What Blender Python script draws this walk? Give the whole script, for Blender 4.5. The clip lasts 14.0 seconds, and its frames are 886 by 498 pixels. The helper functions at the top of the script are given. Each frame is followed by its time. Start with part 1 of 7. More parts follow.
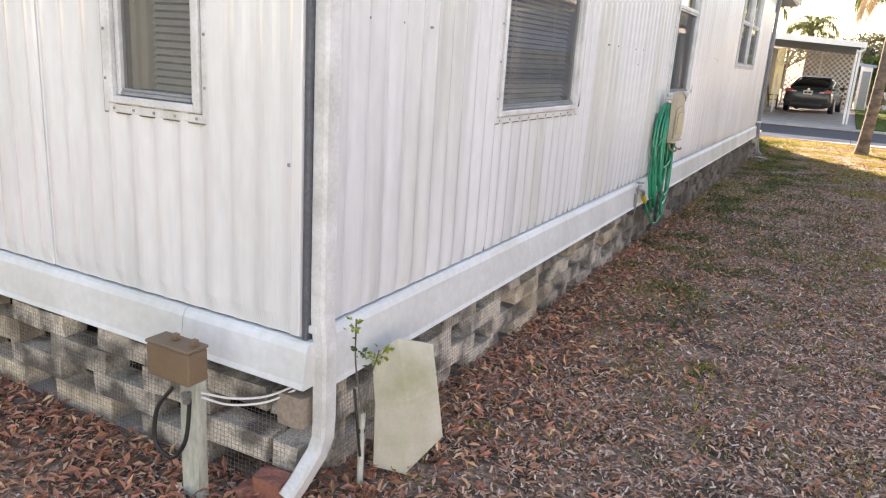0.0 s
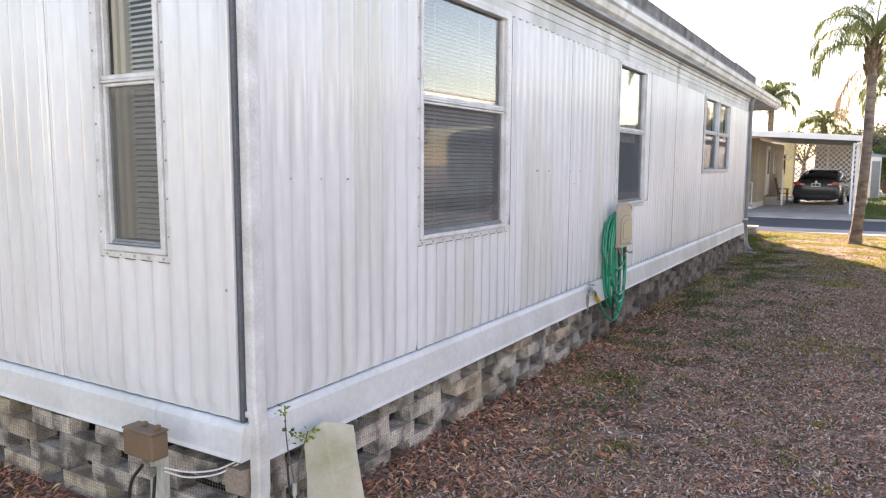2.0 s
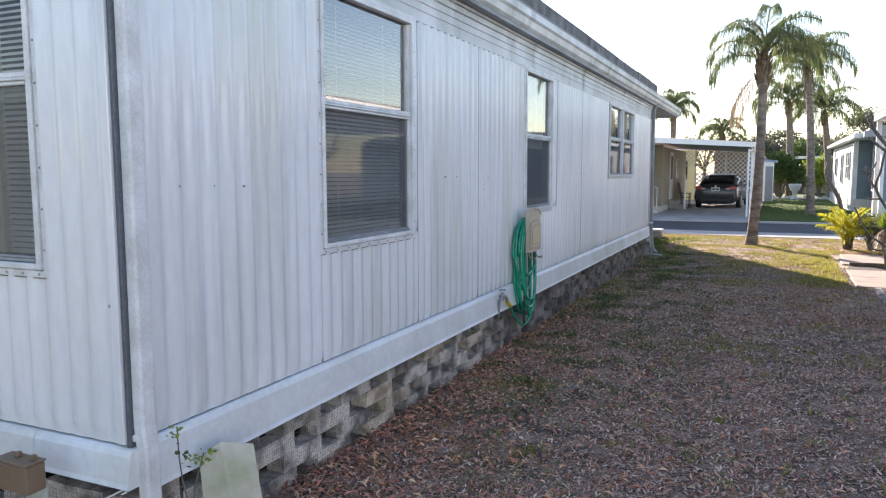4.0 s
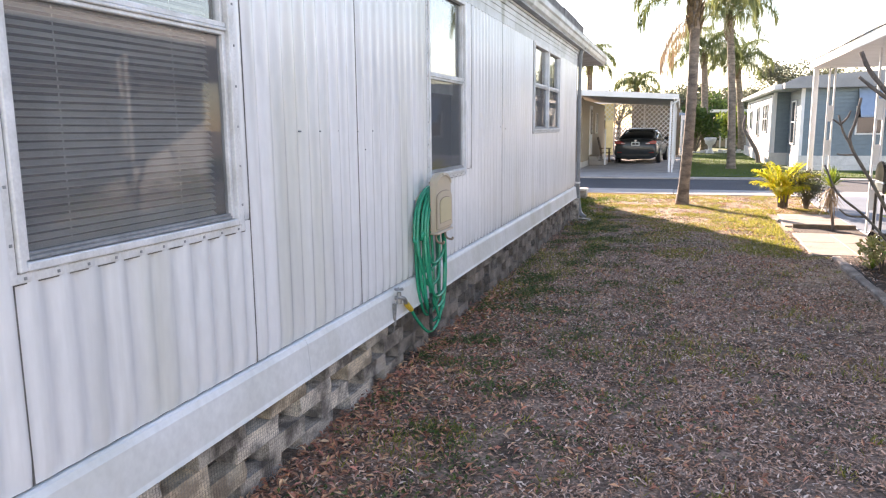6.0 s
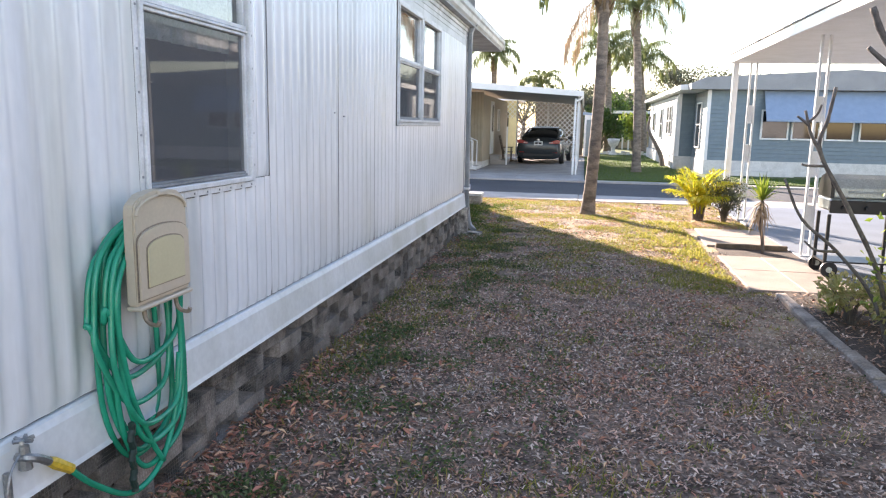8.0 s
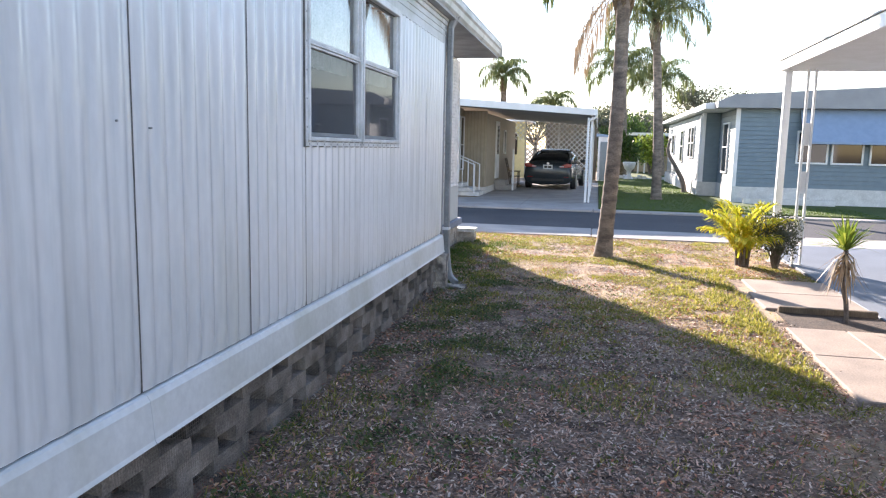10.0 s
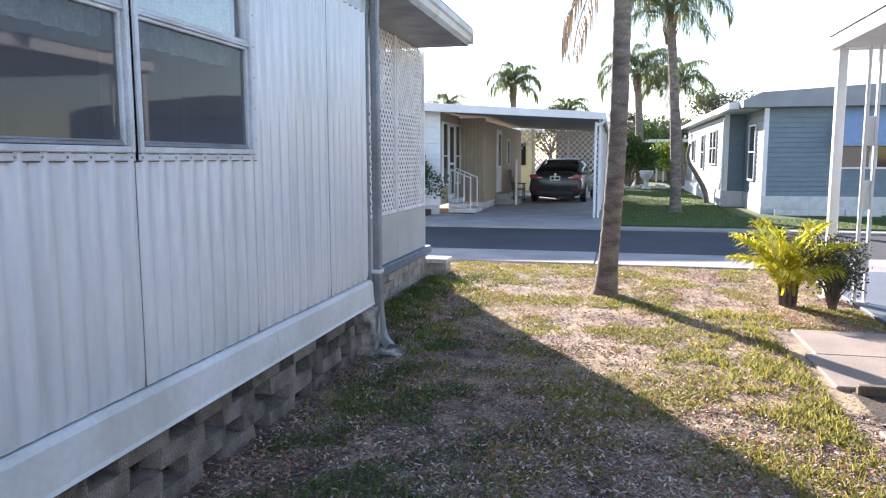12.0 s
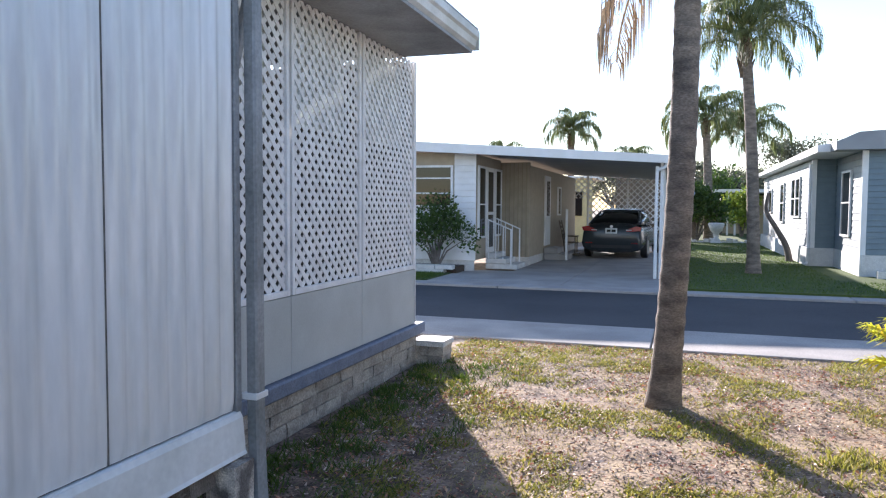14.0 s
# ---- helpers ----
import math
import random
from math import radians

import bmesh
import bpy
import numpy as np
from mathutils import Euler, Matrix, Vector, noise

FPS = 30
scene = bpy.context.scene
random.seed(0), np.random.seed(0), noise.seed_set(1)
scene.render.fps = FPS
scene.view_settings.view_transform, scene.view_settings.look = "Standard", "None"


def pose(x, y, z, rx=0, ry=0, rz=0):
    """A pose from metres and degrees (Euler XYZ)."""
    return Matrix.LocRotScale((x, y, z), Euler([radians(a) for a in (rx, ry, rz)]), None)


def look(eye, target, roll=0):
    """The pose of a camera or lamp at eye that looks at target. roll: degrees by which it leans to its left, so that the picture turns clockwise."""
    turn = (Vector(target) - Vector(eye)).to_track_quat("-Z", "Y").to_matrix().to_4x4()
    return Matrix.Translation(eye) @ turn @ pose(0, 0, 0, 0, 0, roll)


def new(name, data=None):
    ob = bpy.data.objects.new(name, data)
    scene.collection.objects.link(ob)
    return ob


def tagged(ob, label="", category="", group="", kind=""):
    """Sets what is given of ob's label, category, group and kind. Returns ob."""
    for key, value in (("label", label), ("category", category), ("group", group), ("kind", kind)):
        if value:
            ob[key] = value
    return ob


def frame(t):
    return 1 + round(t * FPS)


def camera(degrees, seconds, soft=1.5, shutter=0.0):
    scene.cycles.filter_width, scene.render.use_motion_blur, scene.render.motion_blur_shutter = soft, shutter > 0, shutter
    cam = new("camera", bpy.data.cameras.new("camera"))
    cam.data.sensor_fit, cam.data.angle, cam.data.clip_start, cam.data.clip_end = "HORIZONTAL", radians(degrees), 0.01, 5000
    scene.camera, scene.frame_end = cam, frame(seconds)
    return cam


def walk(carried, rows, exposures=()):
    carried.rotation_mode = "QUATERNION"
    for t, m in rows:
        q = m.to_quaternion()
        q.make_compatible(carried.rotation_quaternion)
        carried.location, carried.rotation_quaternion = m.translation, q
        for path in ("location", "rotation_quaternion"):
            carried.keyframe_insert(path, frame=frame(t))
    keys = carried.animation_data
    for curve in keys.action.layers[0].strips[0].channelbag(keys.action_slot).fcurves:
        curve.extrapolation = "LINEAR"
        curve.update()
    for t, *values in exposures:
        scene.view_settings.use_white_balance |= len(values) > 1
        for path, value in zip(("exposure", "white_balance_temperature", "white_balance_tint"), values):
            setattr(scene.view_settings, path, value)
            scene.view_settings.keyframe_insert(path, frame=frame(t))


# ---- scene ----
cam = camera(62.6, 14.0, soft=1.2)
METRES, EYE, TILT, LEAN, TURN = 13.3, 1.5, 0.0, 0.0, 26.3
PATH = [
    (0, (0.054, 1.008, 1.464), (-0.846, 2.717, 0.947), 3.7),
    (0.5, (0.492, 0.792, 1.457), (-0.487, 2.445, 0.901), 2.9),
    (1, (0.748, 0.656, 1.547), (-0.27, 2.307, 1.058), 1.4),
    (1.5, (0.837, 0.642, 1.596), (-0.185, 2.324, 1.243), 0.6),
    (2, (0.869, 0.646, 1.624), (-0.15, 2.351, 1.394), 0.3),
    (2.5, (0.862, 0.646, 1.628), (-0.139, 2.372, 1.482), 0.1),
    (3, (0.849, 0.642, 1.641), (-0.108, 2.394, 1.516), 0.3),
    (3.5, (0.87, 0.672, 1.64), (-0.023, 2.455, 1.484), 0.3),
    (4, (0.891, 0.743, 1.614), (0.07, 2.555, 1.405), -0.1),
    (4.2, (0.874, 0.815, 1.601), (0.082, 2.637, 1.364), -0.1),
    (6.3, (0.393, 2.882, 1.584), (-0.179, 4.77, 1.253), -0.4),
    (6.5, (0.403, 3.113, 1.549), (-0.139, 5.009, 1.216), -0.2),
    (7, (0.412, 3.701, 1.545), (-0.056, 5.616, 1.206), 0.3),
    (7.5, (0.335, 4.353, 1.552), (-0.064, 6.283, 1.211), 0.8),
    (8, (0.347, 4.972, 1.537), (-0.017, 6.909, 1.2), 1.1),
    (8.5, (0.268, 5.597, 1.515), (-0.092, 7.539, 1.195), 1.3),
    (9, (0.292, 6.266, 1.51), (-0.088, 8.206, 1.21), 1.2),
    (9.2, (0.303, 6.516, 1.533), (-0.084, 8.456, 1.243), 1.2),
    (11.3, (0.477, 9.039, 1.536), (0.042, 10.973, 1.266), 0.4),
    (11.5, (0.528, 9.291, 1.53), (0.09, 11.225, 1.265), -0.1),
    (12, (0.568, 9.867, 1.526), (0.11, 11.798, 1.28), -0.1),
    (12.5, (0.544, 10.505, 1.465), (0.056, 12.432, 1.247), 0.2),
    (13, (0.586, 11.124, 1.445), (0.052, 13.044, 1.272), 0.3),
    (13.5, (0.567, 11.786, 1.492), (-0.012, 13.696, 1.354), 0.5),
    (14, (0.594, 12.459, 1.504), (-0.031, 14.356, 1.392), 0.4),
]
EXPOSURES = [(0, 2.45, 8165, 27), (1, 2.6, 8438, 29), (1.5, 2.4, 7990, 29), (2, 2.3, 7541, 28), (2.5, 2.15, 7091, 25), (3, 2.05, 6625, 24), (3.5, 1.97, 6493, 23), (4.2, 1.8, 6405, 22), (6.3, 2.35, 7207, 27), (7, 2.22, 7019, 24), (8, 2.3, 6738, 23), (8.5, 2.28, 6551, 23), (9, 2.2, 6458, 22), (12, 1.88, 5990, 22), (13, 1.78, 5896, 21), (14, 1.53, 5803, 21)]
walk(cam, [(t, look(eye, target, roll)) for t, eye, target, roll in PATH], EXPOSURES)

# ---- world, sun, exposure ----
SUN_EL, SUN_AZ = 19.0, math.atan2(-1.0, 1.72)   # azimuth from +y towards +x
world = bpy.data.worlds.new("world")
scene.world = world
world.use_nodes = True
wn = world.node_tree.nodes
sky = wn.new("ShaderNodeTexSky")
sky.sky_type, sky.sun_disc = "NISHITA", False
sky.sun_elevation, sky.sun_rotation = radians(SUN_EL), SUN_AZ
sky.air_density, sky.dust_density, sky.ozone_density = 1.15, 0.1, 1.3
wn["Background"].inputs["Strength"].default_value = 0.1
world.node_tree.links.new(sky.outputs[0], wn["Background"].inputs["Color"])
sun_data = bpy.data.lights.new("sun", "SUN")
sun_data.energy, sun_data.angle, sun_data.color = 5.0, radians(0.6), (1.0, 0.9, 0.74)
sun = new("sun", sun_data)
sun_dir = Vector((math.sin(SUN_AZ) * math.cos(radians(SUN_EL)), math.cos(SUN_AZ) * math.cos(radians(SUN_EL)), math.sin(radians(SUN_EL))))
sun.matrix_world = look(sun_dir * 60, (0, 0, 0))


# ---- materials ----
def mat(name, base, base2=None, rough=0.6, metal=0.0, scale=6.0, fine=80.0, bump=0.15, fine_mix=0.25, island=0.0, obj=0.0, spec=0.5, stretch=(1, 1, 1), contrast=(0.35, 0.65)):
    """Principled surface with stains at a large scale, grain at a fine one, and bump."""
    m = bpy.data.materials.new(name)
    m.use_nodes = True
    nt = m.node_tree
    n, l = nt.nodes, nt.links
    b = n["Principled BSDF"]
    b.inputs["Roughness"].default_value, b.inputs["Metallic"].default_value = rough, metal
    b.inputs["Specular IOR Level"].default_value = spec
    geo = n.new("ShaderNodeNewGeometry")
    mp = n.new("ShaderNodeVectorMath")
    mp.operation = "MULTIPLY"
    mp.inputs[1].default_value = stretch
    l.new(geo.outputs["Position"], mp.inputs[0])
    big = n.new("ShaderNodeTexNoise")
    big.inputs["Scale"].default_value, big.inputs["Detail"].default_value = scale, 5
    l.new(mp.outputs[0], big.inputs["Vector"])
    small = n.new("ShaderNodeTexNoise")
    small.inputs["Scale"].default_value, small.inputs["Detail"].default_value = fine, 4
    l.new(mp.outputs[0], small.inputs["Vector"])
    ramp = n.new("ShaderNodeMapRange")
    ramp.inputs["From Min"].default_value, ramp.inputs["From Max"].default_value = contrast
    l.new(big.outputs["Fac"], ramp.inputs["Value"])
    mix = n.new("ShaderNodeMix")
    mix.data_type = "RGBA"
    mix.inputs["A"].default_value = (*base, 1)
    mix.inputs["B"].default_value = (*(base2 or [c * 0.82 for c in base]), 1)
    l.new(ramp.outputs[0], mix.inputs["Factor"])
    grain = n.new("ShaderNodeMapRange")
    grain.inputs["From Min"].default_value, grain.inputs["From Max"].default_value = 0.3, 0.7
    grain.inputs["To Min"].default_value, grain.inputs["To Max"].default_value = 1 - fine_mix, 1 + fine_mix * 0.6
    l.new(small.outputs["Fac"], grain.inputs["Value"])
    hsv = n.new("ShaderNodeHueSaturation")
    l.new(mix.outputs["Result"], hsv.inputs["Color"])
    val = grain.outputs[0]
    for k, sock in ((island, geo.outputs["Random Per Island"]), (obj, None)):
        if k:
            if sock is None:
                sock = n.new("ShaderNodeObjectInfo").outputs["Random"]
            r = n.new("ShaderNodeMapRange")
            r.inputs["To Min"].default_value, r.inputs["To Max"].default_value = 1 - k, 1 + k
            l.new(sock, r.inputs["Value"])
            mu = n.new("ShaderNodeMath")
            mu.operation = "MULTIPLY"
            l.new(val, mu.inputs[0])
            l.new(r.outputs[0], mu.inputs[1])
            val = mu.outputs[0]
    l.new(val, hsv.inputs["Value"])
    l.new(hsv.outputs[0], b.inputs["Base Color"])
    if bump:
        bp = n.new("ShaderNodeBump")
        bp.inputs["Strength"].default_value, bp.inputs["Distance"].default_value = bump, 0.01
        l.new(small.outputs["Fac"], bp.inputs["Height"])
        l.new(bp.outputs[0], b.inputs["Normal"])
    return m


def glass_mat(name, tint=(0.9, 0.93, 0.95), gloss=1.0, dark=0.0, ior=1.5):
    """Thin pane: clear, with a mirror-like coat by Fresnel; dark: share of a dull screen in it."""
    m = bpy.data.materials.new(name)
    m.use_nodes = True
    n, l = m.node_tree.nodes, m.node_tree.links
    n.remove(n["Principled BSDF"])
    out = n["Material Output"]
    tr = n.new("ShaderNodeBsdfTransparent")
    tr.inputs["Color"].default_value = (*tint, 1)
    gl = n.new("ShaderNodeBsdfGlossy")
    gl.inputs["Roughness"].default_value = 0.03
    gl.inputs["Color"].default_value = (gloss, gloss, gloss, 1)
    fr = n.new("ShaderNodeFresnel")
    fr.inputs["IOR"].default_value = ior
    mx = n.new("ShaderNodeMixShader")
    l.new(fr.outputs[0], mx.inputs[0])
    l.new(tr.outputs[0], mx.inputs[1])
    l.new(gl.outputs[0], mx.inputs[2])
    last = mx
    if dark:
        df = n.new("ShaderNodeBsdfDiffuse")
        df.inputs["Color"].default_value = (0.17, 0.172, 0.178, 1)
        m2 = n.new("ShaderNodeMixShader")
        m2.inputs[0].default_value = dark
        l.new(mx.outputs[0], m2.inputs[1])
        l.new(df.outputs[0], m2.inputs[2])
        last = m2
    l.new(last.outputs[0], out.inputs["Surface"])
    return m


def leaf_mat(name, cols, trans=0.35, rough=0.5):
    """Leaf: colour by island from a ramp, some light let through."""
    m = bpy.data.materials.new(name)
    m.use_nodes = True
    n, l = m.node_tree.nodes, m.node_tree.links
    b = n["Principled BSDF"]
    b.inputs["Roughness"].default_value = rough
    geo = n.new("ShaderNodeNewGeometry")
    cr = n.new("ShaderNodeValToRGB")
    for i, c in enumerate(cols):
        e = cr.color_ramp.elements[i] if i < 2 else cr.color_ramp.elements.new(i / (len(cols) - 1))
        e.position = i / (len(cols) - 1)
        e.color = (*c, 1)
    l.new(geo.outputs["Random Per Island"], cr.inputs[0])
    no = n.new("ShaderNodeTexNoise")
    no.inputs["Scale"].default_value = 60
    hs = n.new("ShaderNodeHueSaturation")
    mr = n.new("ShaderNodeMapRange")
    mr.inputs["To Min"].default_value, mr.inputs["To Max"].default_value = 0.7, 1.3
    l.new(geo.outputs["Position"], no.inputs["Vector"])
    l.new(no.outputs["Fac"], mr.inputs["Value"])
    l.new(mr.outputs[0], hs.inputs["Value"])
    l.new(cr.outputs[0], hs.inputs["Color"])
    l.new(hs.outputs[0], b.inputs["Base Color"])
    if trans:
        t = n.new("ShaderNodeBsdfTranslucent")
        l.new(hs.outputs[0], t.inputs["Color"])
        mx = n.new("ShaderNodeMixShader")
        mx.inputs[0].default_value = trans
        l.new(b.outputs[0], mx.inputs[1])
        l.new(t.outputs[0], mx.inputs[2])
        l.new(mx.outputs[0], n["Material Output"].inputs["Surface"])
    return m


M_SIDING = mat("painted_aluminium", (0.84, 0.845, 0.855), (0.73, 0.74, 0.74), rough=0.19, scale=1.3, fine=35, bump=0.03, fine_mix=0.05, stretch=(1, 1, 0.25), spec=0.8)
def add_streaks(m, colour, scale, stretch, lo, hi, amount):
    """Run-down stains: a second colour laid in by a drawn-out noise."""
    n, l = m.node_tree.nodes, m.node_tree.links
    b = n["Principled BSDF"]
    src = b.inputs["Base Color"].links[0].from_socket
    geo = n.new("ShaderNodeNewGeometry")
    mp = n.new("ShaderNodeVectorMath")
    mp.operation = "MULTIPLY"
    mp.inputs[1].default_value = stretch
    l.new(geo.outputs["Position"], mp.inputs[0])
    no = n.new("ShaderNodeTexNoise")
    no.inputs["Scale"].default_value, no.inputs["Detail"].default_value = scale, 6
    l.new(mp.outputs[0], no.inputs["Vector"])
    mr = n.new("ShaderNodeMapRange")
    mr.inputs["From Min"].default_value, mr.inputs["From Max"].default_value = lo, hi
    mr.inputs["To Max"].default_value = amount
    l.new(no.outputs["Fac"], mr.inputs["Value"])
    mx = n.new("ShaderNodeMix")
    mx.data_type = "RGBA"
    mx.inputs["B"].default_value = (*colour, 1)
    l.new(mr.outputs[0], mx.inputs["Factor"])
    l.new(src, mx.inputs["A"])
    l.new(mx.outputs["Result"], b.inputs["Base Color"])


add_streaks(M_SIDING, (0.5, 0.5, 0.36), 1.1, (1, 1.6, 0.22), 0.55, 0.75, 0.55)
add_streaks(M_SIDING, (0.4, 0.42, 0.38), 16.0, (1, 1.4, 0.035), 0.52, 0.74, 0.2)
add_streaks(M_SIDING, (0.42, 0.43, 0.42), 6.0, (1, 1.5, 0.1), 0.52, 0.76, 0.45)
M_TRIM = mat("white_trim", (0.82, 0.82, 0.82), (0.74, 0.74, 0.72), rough=0.42, scale=3, fine=60, bump=0.04, fine_mix=0.06)
M_SKIRT = mat("white_vinyl_band", (0.8, 0.81, 0.81), (0.66, 0.67, 0.64), rough=0.45, scale=1.6, fine=30, bump=0.05, fine_mix=0.07)
M_GREYTRIM = mat("weathered_grey_metal", (0.33, 0.34, 0.35), (0.2, 0.21, 0.21), rough=0.5, scale=3, fine=50, fine_mix=0.2)
M_DARKTRIM = mat("dark_corner_strip", (0.12, 0.13, 0.15), rough=0.5)
M_ROOF = mat("weathered_roof", (0.22, 0.22, 0.22), (0.1, 0.1, 0.1), rough=0.85, scale=4, fine=60, fine_mix=0.35)
M_ALU = mat("window_aluminium", (0.78, 0.78, 0.78), (0.6, 0.6, 0.58), rough=0.4, metal=0.0, scale=8, fine=90, fine_mix=0.1, bump=0.05)
M_BLOCK = mat("concrete_block", (0.74, 0.67, 0.58), (0.17, 0.15, 0.135), rough=0.93, scale=7, contrast=(0.42, 0.6), fine=120, bump=0.6, fine_mix=0.4, obj=0.3)
M_BLOCKTAN = mat("tan_block", (0.78, 0.66, 0.5), (0.34, 0.27, 0.2), rough=0.93, scale=8, contrast=(0.42, 0.62), fine=110, bump=0.6, fine_mix=0.3, obj=0.2)
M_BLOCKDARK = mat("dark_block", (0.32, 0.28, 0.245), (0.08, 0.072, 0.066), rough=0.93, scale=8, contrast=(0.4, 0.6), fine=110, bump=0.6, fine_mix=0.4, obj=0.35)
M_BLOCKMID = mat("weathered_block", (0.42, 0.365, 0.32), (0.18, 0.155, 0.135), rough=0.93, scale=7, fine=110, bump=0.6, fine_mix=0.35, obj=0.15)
M_WIRE = mat("galvanised_wire", (0.34, 0.32, 0.29), (0.16, 0.12, 0.09), rough=0.6, metal=0.2, bump=0, scale=9)
M_DARK = mat("near_black", (0.02, 0.02, 0.02), rough=0.95, bump=0)
# interior shade is put into this dark wall colour
M_ROOM = mat("shade_dark_room", (0.12, 0.115, 0.11), rough=0.9, bump=0)
M_BLIND = mat("blind_slat", (0.72, 0.71, 0.66), rough=0.55, bump=0, fine_mix=0.05)
M_REFLECTION = mat("pale_reflection_sheet", (0.62, 0.62, 0.58), (0.45, 0.48, 0.42), rough=0.9, scale=9, bump=0)
M_GLASS = glass_mat("window_glass", ior=2.9)
M_CLEAR = glass_mat("end_window_glass", ior=1.45)
M_SCREEN = glass_mat("screened_glass", gloss=0.8, dark=0.5, ior=1.7)
M_CAULK = mat("dirty_sealant", (0.2, 0.19, 0.17), (0.1, 0.095, 0.085), rough=0.9, scale=12)
add_streaks(M_SKIRT, (0.42, 0.43, 0.33), 2.2, (1, 1, 0.5), 0.55, 0.75, 0.5)
M_LATTICE = mat("white_lattice", (0.9, 0.89, 0.88), rough=0.5, fine_mix=0.06, bump=0.03)
M_PANEL = mat("grey_porch_panel", (0.52, 0.54, 0.53), (0.44, 0.46, 0.45), rough=0.5, scale=2, fine_mix=0.06, bump=0.05)
M_LEDGE = mat("blue_grey_ledge", (0.2, 0.23, 0.3), (0.14, 0.16, 0.22), rough=0.6, scale=9)
M_SPLIT = mat("split_face_block", (0.5, 0.45, 0.38), (0.33, 0.29, 0.245), rough=0.95, scale=9, fine=70, bump=1.0, fine_mix=0.35, obj=0.15)
M_HOSE = mat("green_hose", (0.004, 0.36, 0.21), (0.004, 0.27, 0.15), rough=0.26, bump=0, fine_mix=0.08)
M_HOSE_DARK = mat("dark_hose_sleeve", (0.02, 0.045, 0.035), rough=0.5)
M_BRASS = mat("yellow_fitting", (0.75, 0.5, 0.05), rough=0.4)
M_TAPM = mat("dull_tap_metal", (0.4, 0.4, 0.39), rough=0.45, metal=0.7)
M_BEIGE = mat("beige_plastic", (0.6, 0.5, 0.38), (0.53, 0.45, 0.33), rough=0.5, scale=3, fine_mix=0.05, bump=0)
M_TANH = mat("tan_hook_plastic", (0.3, 0.235, 0.17), rough=0.5, bump=0)
M_BEIGE2 = mat("yellowed_plastic", (0.6, 0.53, 0.33), (0.54, 0.48, 0.3), rough=0.45, scale=3, fine_mix=0.04, bump=0)
M_TAN = mat("tan_box_paint", (0.22, 0.145, 0.09), (0.18, 0.12, 0.075), rough=0.55, bump=0.02, fine_mix=0.06)
M_POSTW = mat("weathered_white_wood", (0.62, 0.63, 0.56), (0.42, 0.43, 0.36), rough=0.8, scale=10, stretch=(1, 1, 0.3), bump=0.3)
M_BLACK = mat("black_rubber", (0.02, 0.02, 0.022), rough=0.5)
M_ALGAE = mat("algae_stained_sheet", (0.6, 0.57, 0.48), (0.36, 0.35, 0.21), rough=0.6, scale=5, bump=0.03, fine_mix=0.08, contrast=(0.42, 0.75))
M_BRICKR = mat("broken_red_brick", (0.42, 0.17, 0.12), (0.3, 0.12, 0.09), rough=0.9, bump=0.5)
M_EDGE = mat("weathered_edging", (0.44, 0.37, 0.31), (0.22, 0.18, 0.15), rough=0.95, scale=5, fine=60, bump=0.6, fine_mix=0.35, obj=0.2)
M_CONC = mat("concrete", (0.44, 0.405, 0.37), (0.33, 0.305, 0.28), rough=0.88, scale=1.5, fine=60, bump=0.25, fine_mix=0.2)
M_PAVER = mat("warm_concrete_slab", (0.36, 0.29, 0.235), (0.28, 0.23, 0.19), rough=0.9, scale=3, fine=70, bump=0.3, fine_mix=0.2, obj=0.08)
M_DRIVE = mat("painted_driveway", (0.17, 0.195, 0.23), (0.14, 0.16, 0.19), rough=0.7, scale=1.2, fine=50, fine_mix=0.15)
M_ASPH = mat("asphalt", (0.06, 0.06, 0.065), (0.042, 0.042, 0.046), rough=0.85, scale=0.8, fine=90, bump=0.4, fine_mix=0.4)
M_TRUNK = mat("palm_trunk", (0.29, 0.235, 0.185), (0.13, 0.105, 0.085), rough=0.92, scale=5, fine=45, bump=0.6, fine_mix=0.4, stretch=(1, 1, 2.5))
M_BOOT = mat("palm_boots", (0.2, 0.14, 0.08), (0.1, 0.075, 0.05), rough=0.95, scale=12, bump=0.6)
M_BARK = mat("grey_bark", (0.2, 0.175, 0.15), (0.12, 0.1, 0.088), rough=0.92, scale=12, bump=0.6)
M_FROND = leaf_mat("palm_leaf", [(0.09, 0.125, 0.045), (0.15, 0.185, 0.07), (0.24, 0.25, 0.1)], trans=0.5)
M_FRONDY = leaf_mat("yellow_palm_leaf", [(0.34, 0.42, 0.03), (0.62, 0.6, 0.05), (0.75, 0.55, 0.04)], trans=0.55)
M_FRONDD = leaf_mat("dead_palm_leaf", [(0.3, 0.21, 0.13), (0.42, 0.32, 0.21), (0.22, 0.15, 0.09)], trans=0.2)
M_GREEN = leaf_mat("bush_leaf", [(0.03, 0.06, 0.015), (0.06, 0.11, 0.02), (0.1, 0.16, 0.03)])
M_WEED = leaf_mat("low_weed_leaf", [(0.04, 0.075, 0.02), (0.08, 0.125, 0.03), (0.12, 0.16, 0.04), (0.16, 0.15, 0.06)], trans=0.2)
M_OLIVE = leaf_mat("olive_blade", [(0.24, 0.25, 0.07), (0.42, 0.38, 0.13), (0.55, 0.45, 0.22), (0.32, 0.36, 0.09)])
M_BRIGHT = leaf_mat("bright_leaf", [(0.12, 0.2, 0.025), (0.24, 0.32, 0.04), (0.36, 0.4, 0.06)])
# backlit haze over the far trees is mixed into these greyish greens
M_OAK = leaf_mat("far_tree_leaf", [(0.07, 0.08, 0.05), (0.1, 0.115, 0.065), (0.14, 0.14, 0.09)], trans=0.35)
